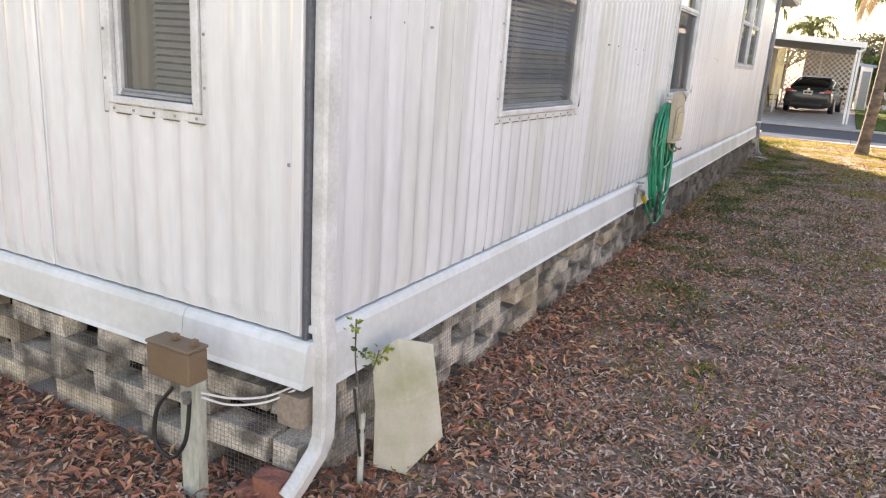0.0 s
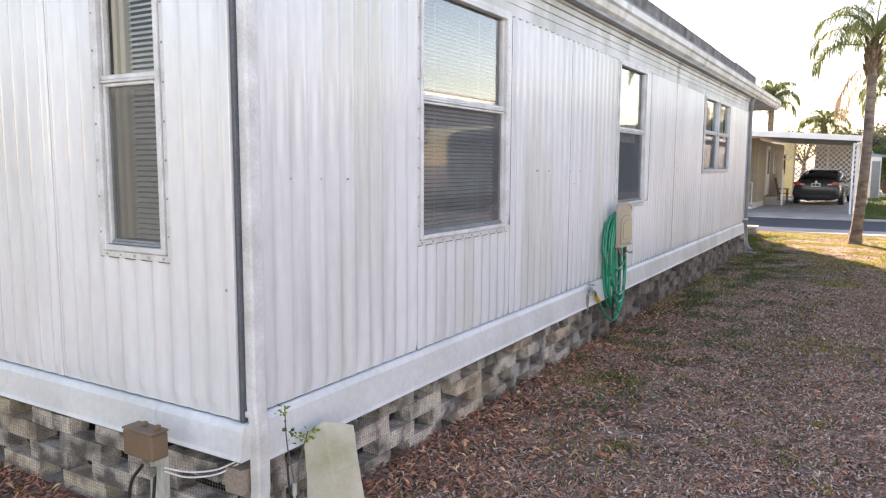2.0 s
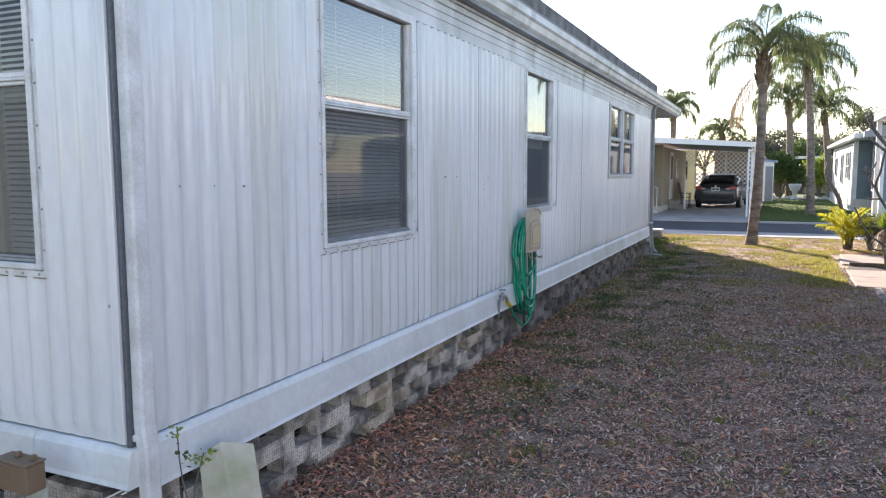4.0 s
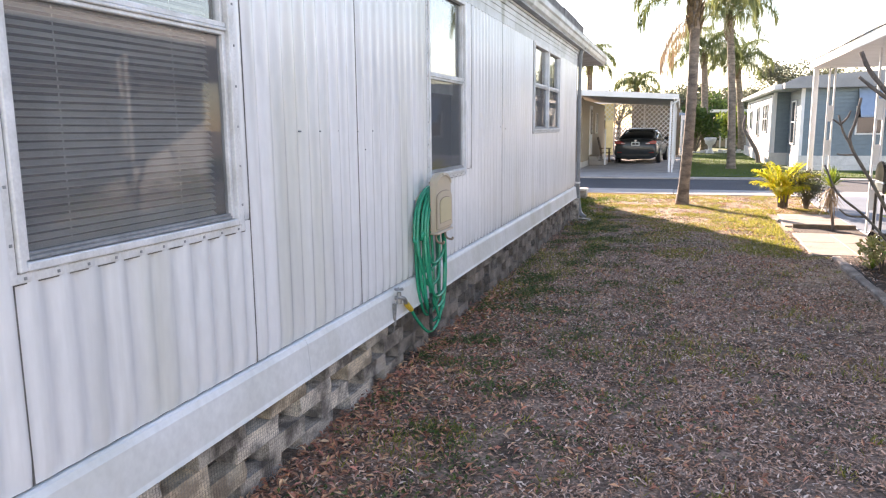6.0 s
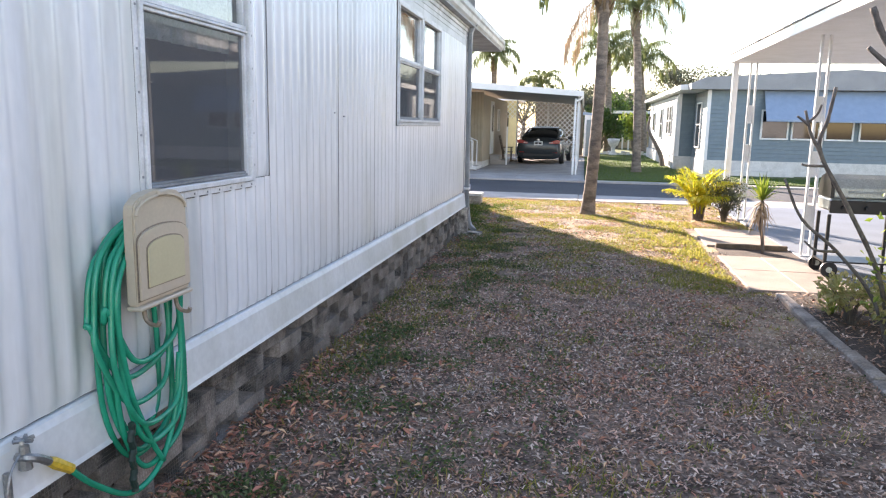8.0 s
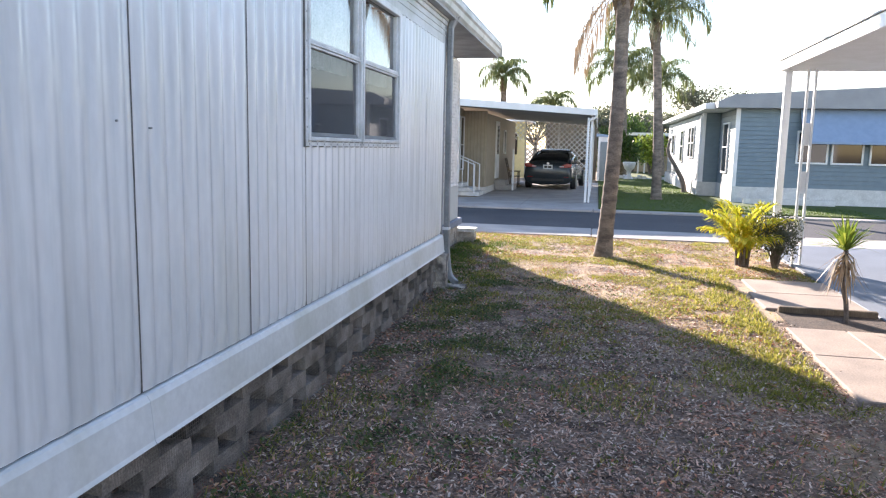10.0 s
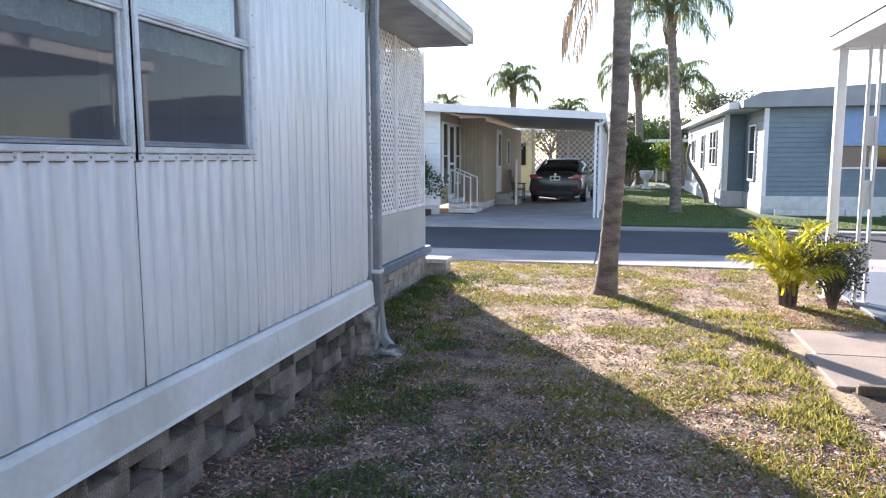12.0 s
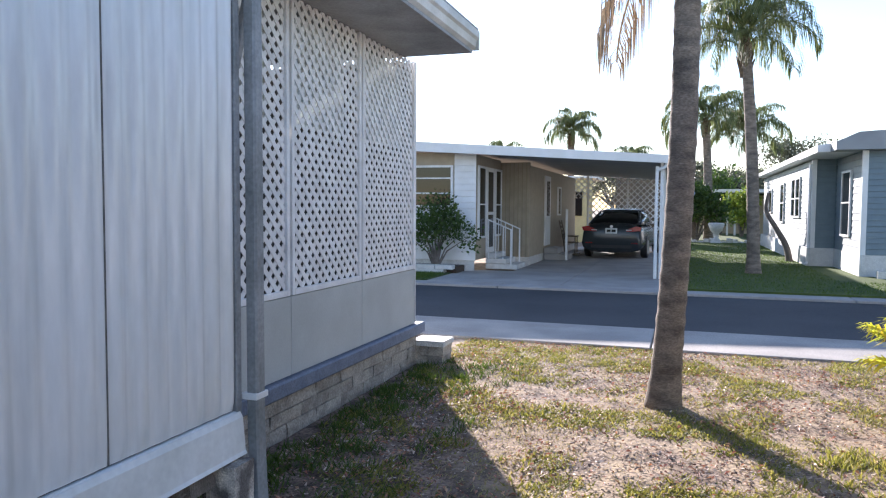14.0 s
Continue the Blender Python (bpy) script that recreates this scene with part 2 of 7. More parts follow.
M_LITTER = leaf_mat("dry_leaf", [(0.578, 0.244, 0.131), (0.205, 0.081, 0.049), (0.86, 0.47, 0.262), (0.109, 0.052, 0.032), (0.714, 0.292, 0.2), (0.408, 0.162, 0.092), (0.86, 0.616, 0.37)], trans=0.1, rough=0.55)
M_CHIP = leaf_mat("leaf_bits", [(0.66, 0.4, 0.28), (0.14, 0.075, 0.05), (0.86, 0.68, 0.55), (0.3, 0.165, 0.11), (0.6, 0.34, 0.22), (0.1, 0.055, 0.038), (0.8, 0.53, 0.39), (0.42, 0.22, 0.13), (0.24, 0.15, 0.08)], trans=0.0, rough=0.7)
M_BITS = leaf_mat("small_leaf_bits", [(0.3, 0.188, 0.131), (0.099, 0.063, 0.045), (0.775, 0.625, 0.5), (0.144, 0.09, 0.063), (0.45, 0.3, 0.213)], trans=0.0, rough=0.75)
M_GRASS = leaf_mat("patchy_grass", [(0.12, 0.15, 0.025), (0.28, 0.28, 0.045), (0.48, 0.4, 0.11), (0.18, 0.2, 0.035), (0.4, 0.36, 0.06)], trans=0.5, rough=0.6)
M_STRAW = leaf_mat("dry_grass", [(0.6, 0.48, 0.22), (0.42, 0.33, 0.15), (0.4, 0.36, 0.1), (0.68, 0.56, 0.27)], trans=0.3, rough=0.7)
M_LAWN = leaf_mat("lawn_grass", [(0.05, 0.095, 0.012), (0.085, 0.145, 0.016), (0.14, 0.19, 0.022)], trans=0.35, rough=0.6)
M_BLUE = mat("blue_lap_siding", (0.17, 0.225, 0.255), (0.15, 0.2, 0.23), rough=0.5, fine_mix=0.05, bump=0.03)
M_PALEBLUE = mat("pale_lap_siding", (0.23, 0.27, 0.285), (0.2, 0.235, 0.25), rough=0.5, fine_mix=0.05, bump=0.03)
M_AWN = mat("blue_awning", (0.26, 0.34, 0.46), (0.23, 0.31, 0.42), rough=0.5, fine_mix=0.05, bump=0)
M_GREYROOF = mat("grey_mansard", (0.33, 0.34, 0.35), (0.27, 0.28, 0.29), rough=0.7, scale=2)
M_CREAM = mat("cream_siding", (0.42, 0.35, 0.25), (0.37, 0.31, 0.22), rough=0.55, fine_mix=0.06, bump=0.04)
M_TANB = mat("tan_board", (0.36, 0.3, 0.2), (0.31, 0.26, 0.18), rough=0.6, fine_mix=0.08)
M_YELLOW = mat("sunny_cream_wall", (0.75, 0.62, 0.3), (0.68, 0.56, 0.27), rough=0.6)
M_CAR = mat("dark_car_paint", (0.05, 0.058, 0.064), (0.043, 0.05, 0.056), rough=0.22, metal=0.3, bump=0, fine_mix=0.02)
M_CARGLASS = mat("tinted_car_glass", (0.01, 0.011, 0.013), rough=0.06, bump=0, fine_mix=0)
M_RED = mat("tail_lamp_red", (0.4, 0.015, 0.015), rough=0.15, bump=0)
M_LAMPW = mat("tail_lamp_clear", (0.7, 0.6, 0.6), rough=0.15, bump=0)
M_PLATE = mat("number_plate", (0.75, 0.77, 0.78), rough=0.4, bump=0)
M_CHROME = mat("wheel_alloy", (0.55, 0.55, 0.56), rough=0.3, metal=0.8, bump=0)
M_WOOD = mat("weathered_wood", (0.2, 0.15, 0.1), (0.13, 0.1, 0.07), rough=0.85, scale=8, stretch=(1, 1, 0.3))
M_GRILLS = mat("grill_steel", (0.55, 0.6, 0.58), (0.45, 0.49, 0.47), rough=0.35, metal=0.5)
M_GRILLB = mat("grill_black", (0.015, 0.015, 0.016), rough=0.35, bump=0.05)
M_BACKWALL = mat("grey_green_wall", (0.13, 0.16, 0.125), (0.09, 0.115, 0.085), rough=0.85, scale=2)
M_STONEW = mat("white_stone", (0.72, 0.71, 0.68), (0.6, 0.59, 0.56), rough=0.8, bump=0.2)
M_FABRIC = leaf_mat("pale_shade_cloth", [(0.75, 0.78, 0.76), (0.75, 0.78, 0.76)], trans=0.6, rough=0.9)
M_GUTTER = mat("white_gutter", (0.72, 0.73, 0.74), (0.5, 0.52, 0.5), rough=0.45, scale=2.5, fine_mix=0.1)


def ground_mat():
    """Soil with leaf crumbs, thin grass and sandy patches; house shade painted in by a sand-free zone."""
    m = mat("yard_soil", (0.11, 0.073, 0.052), (0.38, 0.265, 0.195), rough=0.95, scale=5, fine=45, bump=1.0, fine_mix=0.7)
    n, l = m.node_tree.nodes, m.node_tree.links
    b = n["Principled BSDF"]
    src = b.inputs["Base Color"].links[0].from_socket
    geo = n.new("ShaderNodeNewGeometry")
    sep = n.new("ShaderNodeSeparateXYZ")
    l.new(geo.outputs["Position"], sep.inputs[0])
    no = n.new("ShaderNodeTexNoise")
    no.inputs["Scale"].default_value, no.inputs["Detail"].default_value = 2.6, 9
    no.inputs["Roughness"].default_value = 0.7
    l.new(geo.outputs["Position"], no.inputs["Vector"])
    # house shade painted in: pale sand starts only past the diagonal shadow edge
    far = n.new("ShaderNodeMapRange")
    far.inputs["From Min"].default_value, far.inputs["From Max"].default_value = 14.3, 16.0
    shadow_edge = n.new("ShaderNodeMath")
    shadow_edge.operation = "MULTIPLY_ADD"
    shadow_edge.inputs[1].default_value = 2.7
    l.new(sep.outputs["X"], shadow_edge.inputs[0])
    l.new(sep.outputs["Y"], shadow_edge.inputs[2])
    l.new(shadow_edge.outputs[0], far.inputs["Value"])
    ad = n.new("ShaderNodeMath")
    ad.operation = "MULTIPLY_ADD"
    ad.inputs[1].default_value, ad.inputs[2].default_value = 1.1, -0.45
    l.new(no.outputs["Fac"], ad.inputs[0])
    mu = n.new("ShaderNodeMath")
    mu.operation = "MULTIPLY"
    mu.use_clamp = True
    mu2 = n.new("ShaderNodeMath")
    mu2.operation = "MULTIPLY"
    mu2.inputs[1].default_value = 5.0
    l.new(ad.outputs[0], mu2.inputs[0])
    l.new(mu2.outputs[0], mu.inputs[0])
    l.new(far.outputs[0], mu.inputs[1])
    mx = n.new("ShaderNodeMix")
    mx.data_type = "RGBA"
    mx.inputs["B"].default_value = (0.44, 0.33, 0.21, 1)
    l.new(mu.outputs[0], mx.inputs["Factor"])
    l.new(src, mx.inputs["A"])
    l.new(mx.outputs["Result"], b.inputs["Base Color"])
    return m


add_streaks(M_GUTTER, (0.16, 0.18, 0.12), 3.0, (1, 1, 0.4), 0.58, 0.75, 0.7)
M_GROUND = ground_mat()
M_LAWNSOIL = mat("lawn_base", (0.055, 0.09, 0.014), (0.085, 0.12, 0.02), rough=0.95, scale=1.5, fine=70, bump=0.5, fine_mix=0.5)
M_BED = mat("dark_bed_soil", (0.06, 0.045, 0.035), (0.1, 0.07, 0.05), rough=0.95, scale=5, fine=50, bump=0.8, fine_mix=0.5)


# ---- mesh helpers ----
def thing(name, label, category, at=(0, 0, 0), group="", kind=""):
    ob = new(name)
    ob.location = at
    ob.empty_display_size = 0.1
    return tagged(ob, label, category, group, kind)


def to_mesh(name, bm, material, smooth=False):
    me = bpy.data.meshes.new(name)
    bmesh.ops.recalc_face_normals(bm, faces=bm.faces)
    bm.to_mesh(me)
    bm.free()
    me.materials.append(material)
    if smooth:
        me.polygons.foreach_set("use_smooth", [True] * len(me.polygons))
    return me


def part(name, bm, material, parent=None, label="", smooth=False):
    """One mesh object under a thing or a part; the bmesh is in world metres."""
    me = bm if isinstance(bm, bpy.types.Mesh) else to_mesh(name, bm, material, smooth)
    ob = new(name, me)
    if parent is not None:
        ob.parent = parent
        if parent.parent is None and parent.type == "EMPTY":
            ob.matrix_parent_inverse = Matrix.Translation(-parent.location)
    if label:
        ob["label"] = label
    return ob


def box(bm, x0, y0, z0, x1, y1, z1, bev=0.0):
    tmp = bmesh.new()
    bmesh.ops.create_cube(tmp, size=1.0)
    bmesh.ops.scale(tmp, vec=(abs(x1 - x0), abs(y1 - y0), abs(z1 - z0)), verts=tmp.verts)
    if bev:
        bmesh.ops.bevel(tmp, geom=tmp.edges[:], offset=bev, segments=1, affect="EDGES")
    bmesh.ops.translate(tmp, vec=((x0 + x1) / 2, (y0 + y1) / 2, (z0 + z1) / 2), verts=tmp.verts)
    return absorb(bm, tmp)


def absorb(bm, tmp, m=None):
    if m is not None:
        bmesh.ops.transform(tmp, matrix=m, verts=tmp.verts)
    vs = {}
    for v in tmp.verts:
        vs[v] = bm.verts.new(v.co)
    for f in tmp.faces:
        bm.faces.new([vs[v] for v in f.verts])
    tmp.free()
    return bm


def boxes(*specs, bev=0.0):
    bm = bmesh.new()
    for s in specs:
        box(bm, *s, bev=bev)
    return bm


def tube(bm, pts, r, sides=8, cap=True):
    """A tube along points; r a number or a list."""
    pts = [Vector(p) for p in pts]
    rs = r if isinstance(r, (list, tuple)) else [r] * len(pts)
    rings = []
    ref = None
    for i, p in enumerate(pts):
        d = (pts[min(i + 1, len(pts) - 1)] - pts[max(i - 1, 0)]).normalized()
        if ref is None:
            ref = d.orthogonal().normalized()
        ref = (ref - d * ref.dot(d)).normalized()
        s = d.cross(ref)
        rings.append([bm.verts.new(p + (ref * math.cos(a) + s * math.sin(a)) * rs[i]) for a in (2 * math.pi * k / sides for k in range(sides))])
    for a, b in zip(rings, rings[1:]):
        for k in range(sides):
            bm.faces.new((a[k], a[(k + 1) % sides], b[(k + 1) % sides], b[k]))
    if cap:
        bm.faces.new(rings[0][::-1])
        bm.faces.new(rings[-1])
    return bm


def spline(pts, n=8):
    """Catmull-Rom through points."""
    p = [Vector(q) for q in pts]
    p = [p[0] * 2 - p[1]] + p + [p[-1] * 2 - p[-2]]
    out = []
    for i in range(1, len(p) - 2):
        for k in range(n):
            t = k / n
            a, b, c, d = p[i - 1], p[i], p[i + 1], p[i + 2]
            out.append(0.5 * ((2 * b) + (c - a) * t + (2 * a - 5 * b + 4 * c - d) * t * t + (3 * b - 3 * c + d - a) * t ** 3))
    out.append(p[-2])
    return out


def prism(bm, outline, axis, a, b):
    """A polygon in the plane across axis, drawn out from a to b."""
    def at(u, v, w):
        return {"x": (w, u, v), "y": (u, w, v), "z": (u, v, w)}[axis]
    lo = [bm.verts.new(at(u, v, a)) for u, v in outline]
    hi = [bm.verts.new(at(u, v, b)) for u, v in outline]
    n = len(outline)
    for i in range(n):
        bm.faces.new((lo[i], lo[(i + 1) % n], hi[(i + 1) % n], hi[i]))
    bm.faces.new(lo[::-1])
    bm.faces.new(hi)
    return bm


def raw(name, verts, faces, material, parent=None, label="", smooth=False):
    me = bpy.data.meshes.new(name)
    me.from_pydata(verts, [], faces)
    me.materials.append(material)
    if smooth:
        me.polygons.foreach_set("use_smooth", [True] * len(me.polygons))
    me.update()
    return part(name, me, material, parent, label)


def strips(name, quads, material, parent=None, label=""):
    """Joined loose quads from an array (n, 4, 3)."""
    q = np.asarray(quads, dtype=np.float32).reshape(-1, 4, 3)
    n = len(q)
    me = bpy.data.meshes.new(name)
    me.vertices.add(n * 4)
    me.vertices.foreach_set("co", q.ravel())
    me.loops.add(n * 4)
    me.loops.foreach_set("vertex_index", np.arange(n * 4, dtype=np.int32))
    me.polygons.add(n)
    me.polygons.foreach_set("loop_start", np.arange(0, n * 4, 4, dtype=np.int32))
    me.update(calc_edges=True)
    me.materials.append(material)
    return part(name, me, material, parent, label)


def pane_x(name, material, parent, x, y0, y1, z0, z1, label=""):
    return raw(name, [(x, y0, z0), (x, y1, z0), (x, y1, z1), (x, y0, z1)], [(0, 1, 2, 3)], material, parent, label)


def pane_y(name, material, parent, y, x0, x1, z0, z1, label=""):
    return raw(name, [(x0, y, z0), (x1, y, z0), (x1, y, z1), (x0, y, z1)], [(0, 1, 2, 3)], material, parent, label)

# ---- ground, road, pavement ----
def axis_points(dense0, dense1, step, lo, hi):
    p = list(np.arange(dense0, dense1 + 1e-6, step))
    k, a = step, dense1
    while a < hi:
        k *= 1.35
        a += k
        p.append(min(a, hi))
    k, a = step, dense0
    while a > lo:
        k *= 1.35
        a -= k
        p.insert(0, max(a, lo))
    return sorted(set(round(float(v), 4) for v in p))


def ground_z(x, y):
    if not (-1.9 < x < 3.0 and -6 < y < 20.5):
        return -0.012
    e = min(1, (x + 1.9) / 0.3, (3.0 - x) / 0.3, (20.5 - y) / 0.4)
    return -0.012 + e * (0.016 * noise.noise(Vector((x * 0.9, y * 0.9, 0))) + 0.008 * noise.noise(Vector((x * 4, y * 4, 3))) + 0.012)


xs, ys = axis_points(-2.0, 3.2, 0.1, -900, 900), axis_points(-2.0, 21.0, 0.1, -900, 2500)
gv = [(x, y, ground_z(x, y)) for y in ys for x in xs]
nx = len(xs)
gf = [(j * nx + i, j * nx + i + 1, (j + 1) * nx + i + 1, (j + 1) * nx + i) for j in range(len(ys) - 1) for i in range(nx - 1)]
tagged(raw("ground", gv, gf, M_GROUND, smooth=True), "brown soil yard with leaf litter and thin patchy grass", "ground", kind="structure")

tagged(part("road", boxes((-120, 21.9, -0.05, 120, 25.75, 0.006)), M_ASPH), "dark grey asphalt street with worn edges", "road", kind="structure")
gutter_strip = thing("pavement", "pale concrete gutter strip along the street", "pavement", (0, 21, 0), kind="structure")
for i in range(-8, 9):
    part("concrete_slab", boxes((i * 3.2 + 0.3, 20.55, -0.05, i * 3.2 + 3.485, 21.895, 0.012 + 0.003 * (i % 2)), bev=0.008), M_CONC, gutter_strip)
kerb = thing("kerb", "low pale concrete kerb edging the lawn", "kerb", (0, 26, 0), kind="structure")
for i in range(-8, 9):
    part("kerb_stone", boxes((i * 3.0 + 0.3, 25.76, -0.05, i * 3.0 + 3.285, 26.25, 0.05), bev=0.012), M_CONC, kerb)
far_drive = thing("driveway", "pale concrete driveway leading into the carport", "driveway", (-2, 30, 0), kind="structure")
for a, b in ((26.26, 29.0), (29.01, 32.5), (32.51, 36.0), (36.01, 41.0)):
    part("concrete_slab", boxes((-4.3 if a < 29 else -3.15, a, -0.05, -1.6, b, 0.055), bev=0.006), M_CONC, far_drive)
    part("concrete_slab", boxes((-1.59, a, -0.05, 0.42, b, 0.055), bev=0.006), M_CONC, far_drive)
tagged(part("lawn", boxes((0.43, 26.26, -0.05, 22, 60, 0.085)), M_LAWNSOIL), "mown green lawn across the street", "lawn", kind="structure")
tagged(part("lawn", boxes((-20, 26.26, -0.05, -4.31, 28.0, 0.07)), M_LAWNSOIL), "narrow green lawn strip before the house", "lawn", kind="structure")
tagged(part("driveway", boxes((3.02, 4.0, -0.05, 9.0, 20.5, 0.022), bev=0.006), M_DRIVE), "pale blue-grey painted concrete driveway under the carport", "driveway", kind="structure")
slabs = thing("garden_slabs", "warm beige concrete slabs beside the driveway", "paving", (2.5, 14, 0), kind="structure")
for x0, y0, x1, y1 in ((2.0, 12.25, 2.5, 13.3), (2.51, 12.25, 3.01, 13.3), (2.02, 13.31, 2.5, 14.2), (2.51, 13.31, 3.01, 14.2), (2.02, 15.0, 3.01, 15.85), (2.1, 15.86, 3.01, 16.7)):
    part("slab", boxes((x0, y0, -0.04, x1, y1, 0.03), bev=0.008), M_PAVER, slabs)
tagged(part("planting_bed", boxes((2.28, 4.0, -0.05, 3.01, 12.2, 0.035)), M_BED), "dark soil planting bed beside the driveway", "flower bed", kind="structure")
tagged(part("planting_bed", boxes((2.1, 14.21, -0.05, 3.01, 14.99, 0.012)), M_BED), "small square soil bed between the slabs", "flower bed", kind="structure")
bed_edge = thing("bed_edging", "weathered concrete edging along the planting bed", "edging", (2.2, 8, 0), kind="structure")
for i in range(13):
    a = 4.3 + i * 0.6
    part("edging_stone", boxes((2.175 + 0.012 * math.sin(i * 2.1), a, -0.05, 2.275, a + 0.59, 0.045 + 0.008 * math.sin(i * 3.7)), bev=0.012), M_EDGE, bed_edge)
border = thing("bed_edging", "low dark timber edging of the square bed", "edging", (2.6, 14.9, 0), kind="structure")
part("edging_stone", boxes((2.12, 14.9, 0.0, 3.0, 14.96, 0.07), bev=0.008), M_WOOD, border)

# ---- the mobile home ----
WX, EY, NY = -1.325, 2.69, 15.28       # long wall, end wall, far end of the siding
Z0, Z1 = 0.5825, 2.62                   # siding foot and head
RIB = 0.113
home = thing("mobile_home", "white ribbed-aluminium mobile home on a block foundation", "house", (-3.3, 9, 0), kind="structure")


def ribbed(u0, u1, z0, z1, amp=0.017, phase=0.0):
    """A ribbed sheet in (u, depth): broad rounded ribs, folded back at both ends."""
    prof = [(u0, -0.015), (u0 + 0.001, 0.003)]
    k0, k1 = math.floor((u0 - phase) / RIB), math.ceil((u1 - phase) / RIB)
    for k in range(k0, k1 + 1):
        for j in range(10):
            f, d = j / 10, (0.5 - 0.5 * math.cos(2 * math.pi * j / 10)) ** 0.9
            u = phase + (k + f) * RIB
            if u0 + 0.006 < u < u1 - 0.006:
                prof.append((u, d * amp))
    prof += [(u1 - 0.001, 0.003), (u1, -0.015)]
    return prof


def panel_x(y0, y1, z0, z1):
    """A siding sheet on the long wall."""
    prof = ribbed(y0 + 0.0022, y1 - 0.0022, z0, z1, phase=y0)
    v = [(WX + (d * k if d > 0 else d), u, z) for z, k in ((z0, 0.2), (z0 + 0.035, 0.8), (z0 + 0.09, 1.0), (z1, 1.0)) for u, d in prof]
    n = len(prof)
    f = [(r * n + i, r * n + i + 1, (r + 1) * n + i + 1, (r + 1) * n + i) for r in range(3) for i in range(n - 1)]
    return raw("siding_panel", v, f, M_SIDING, home, smooth=True)


def panel_y(x0, x1, z0, z1, hole=None):
    """A siding sheet on the end wall; hole: x0, x1, z0 of an opening that runs to the head."""
    prof = ribbed(x0 + 0.0022, x1 - 0.0022, z0, z1, phase=x0)
    v, f = [], []
    for (u0, d0), (u1, d1) in zip(prof, prof[1:]):
        if hole and u1 > hole[0] and u0 < hole[1]:
            top = hole[2]
        else:
            top = z1
        k = len(v)
        v += [(u, EY - (d * q if d > 0 else d), z) for z, q in ((z0, 0.2), (z0 + 0.06, 1.0), (top, 1.0)) for u, d in ((u0, d0), (u1, d1))]
        f += [(k + 1, k, k + 2, k + 3), (k + 3, k + 2, k + 4, k + 5)]
    return raw("siding_panel", v, f, M_SIDING, home)


# openings: y0, y1, z0, z1, height of the meeting rail, kind of covering
WINDOWS = [(4.04, 5.12, 1.205, 2.60, 1.975, "blind"), (7.53, 8.47, 1.235, 2.60, 1.96, "reflection_sheet"), (11.47, 12.44, 1.55, 2.60, 2.1, "reflection_sheet"), (12.47, 13.44, 1.55, 2.60, 2.1, "reflection_sheet")]
seams = [2.82, 4.03, 5.21, 6.33, 7.52, 8.70, 9.85, 10.75, 11.46, 12.455, 13.45, 14.50, NY - 0.02]
for a, b in zip(seams, seams[1:]):
    win = [w for w in WINDOWS if w[0] >= a - 0.02 and w[1] <= b + 0.02]
    if win:
        w = win[0]
        panel_x(a, b, Z0, w[2] + 0.01)
        if b - w[1] > 0.03:
            panel_x(w[1] - 0.01, b, w[2] + 0.012, Z1)
    else:
        panel_x(a, b, Z0, Z1)
for a in seams[1:-1]:
    top = next((w[2] - 0.036 for w in WINDOWS if w[0] - 0.04 < a < w[1] + 0.04), Z1)
    part("joint_bead", boxes((WX - 0.004, a - 0.0032, Z0, WX + 0.0045, a + 0.0032, top)), M_CAULK, home, "dark weathered joint between siding sheets")
EW = (-2.13, -1.705, 1.235, 2.75, 1.97)     # window in the end wall
panel_y(-2.52, -1.30, Z0, 3.0, (EW[0] + 0.01, EW[1] - 0.01, EW[2] + 0.01))
for x in (-3.74, -4.96):
    panel_y(x, x + 1.22, Z0, 3.0)
# shell behind the sheets, with real openings
shell = bmesh.new()
ypos = 2.72
for y0, y1, z0, z1, *_ in WINDOWS:
    if y0 + 0.03 > ypos:
        box(shell, WX - 0.1, ypos, 0.46, WX - 0.016, y0 + 0.03, 2.93)
    box(shell, WX - 0.1, y0 + 0.03, 0.46, WX - 0.016, y1 - 0.03, z0 + 0.03)
    box(shell, WX - 0.1, y0 + 0.03, z1 - 0.03, WX - 0.016, y1 - 0.03, 2.93)
    ypos = y1 - 0.03
box(shell, WX - 0.1, ypos, 0.46, WX - 0.016, NY - 0.03, 2.93)
box(shell, -1.72, EY + 0.016, 0.46, -1.43, EY + 0.1, 2.95)
box(shell, EW[0] + 0.03, EY + 0.016, 0.46, -1.721, EY + 0.1, EW[2] + 0.03)
box(shell, EW[0] + 0.03, EY + 0.016, EW[3] - 0.03, -1.721, EY + 0.1, 2.95)
box(shell, -5.2, EY + 0.016, 0.46, EW[0] + 0.029, EY + 0.1, 2.95)
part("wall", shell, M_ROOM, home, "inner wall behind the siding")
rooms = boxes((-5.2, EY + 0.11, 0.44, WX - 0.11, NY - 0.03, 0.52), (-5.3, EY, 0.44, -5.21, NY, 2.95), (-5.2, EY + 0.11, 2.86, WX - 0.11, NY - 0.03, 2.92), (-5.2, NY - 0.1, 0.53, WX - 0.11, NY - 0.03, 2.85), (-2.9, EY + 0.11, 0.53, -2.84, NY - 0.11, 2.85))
part("inner_room", rooms, M_ROOM, home, "interior with room shade in its dark colour, behind the windows")


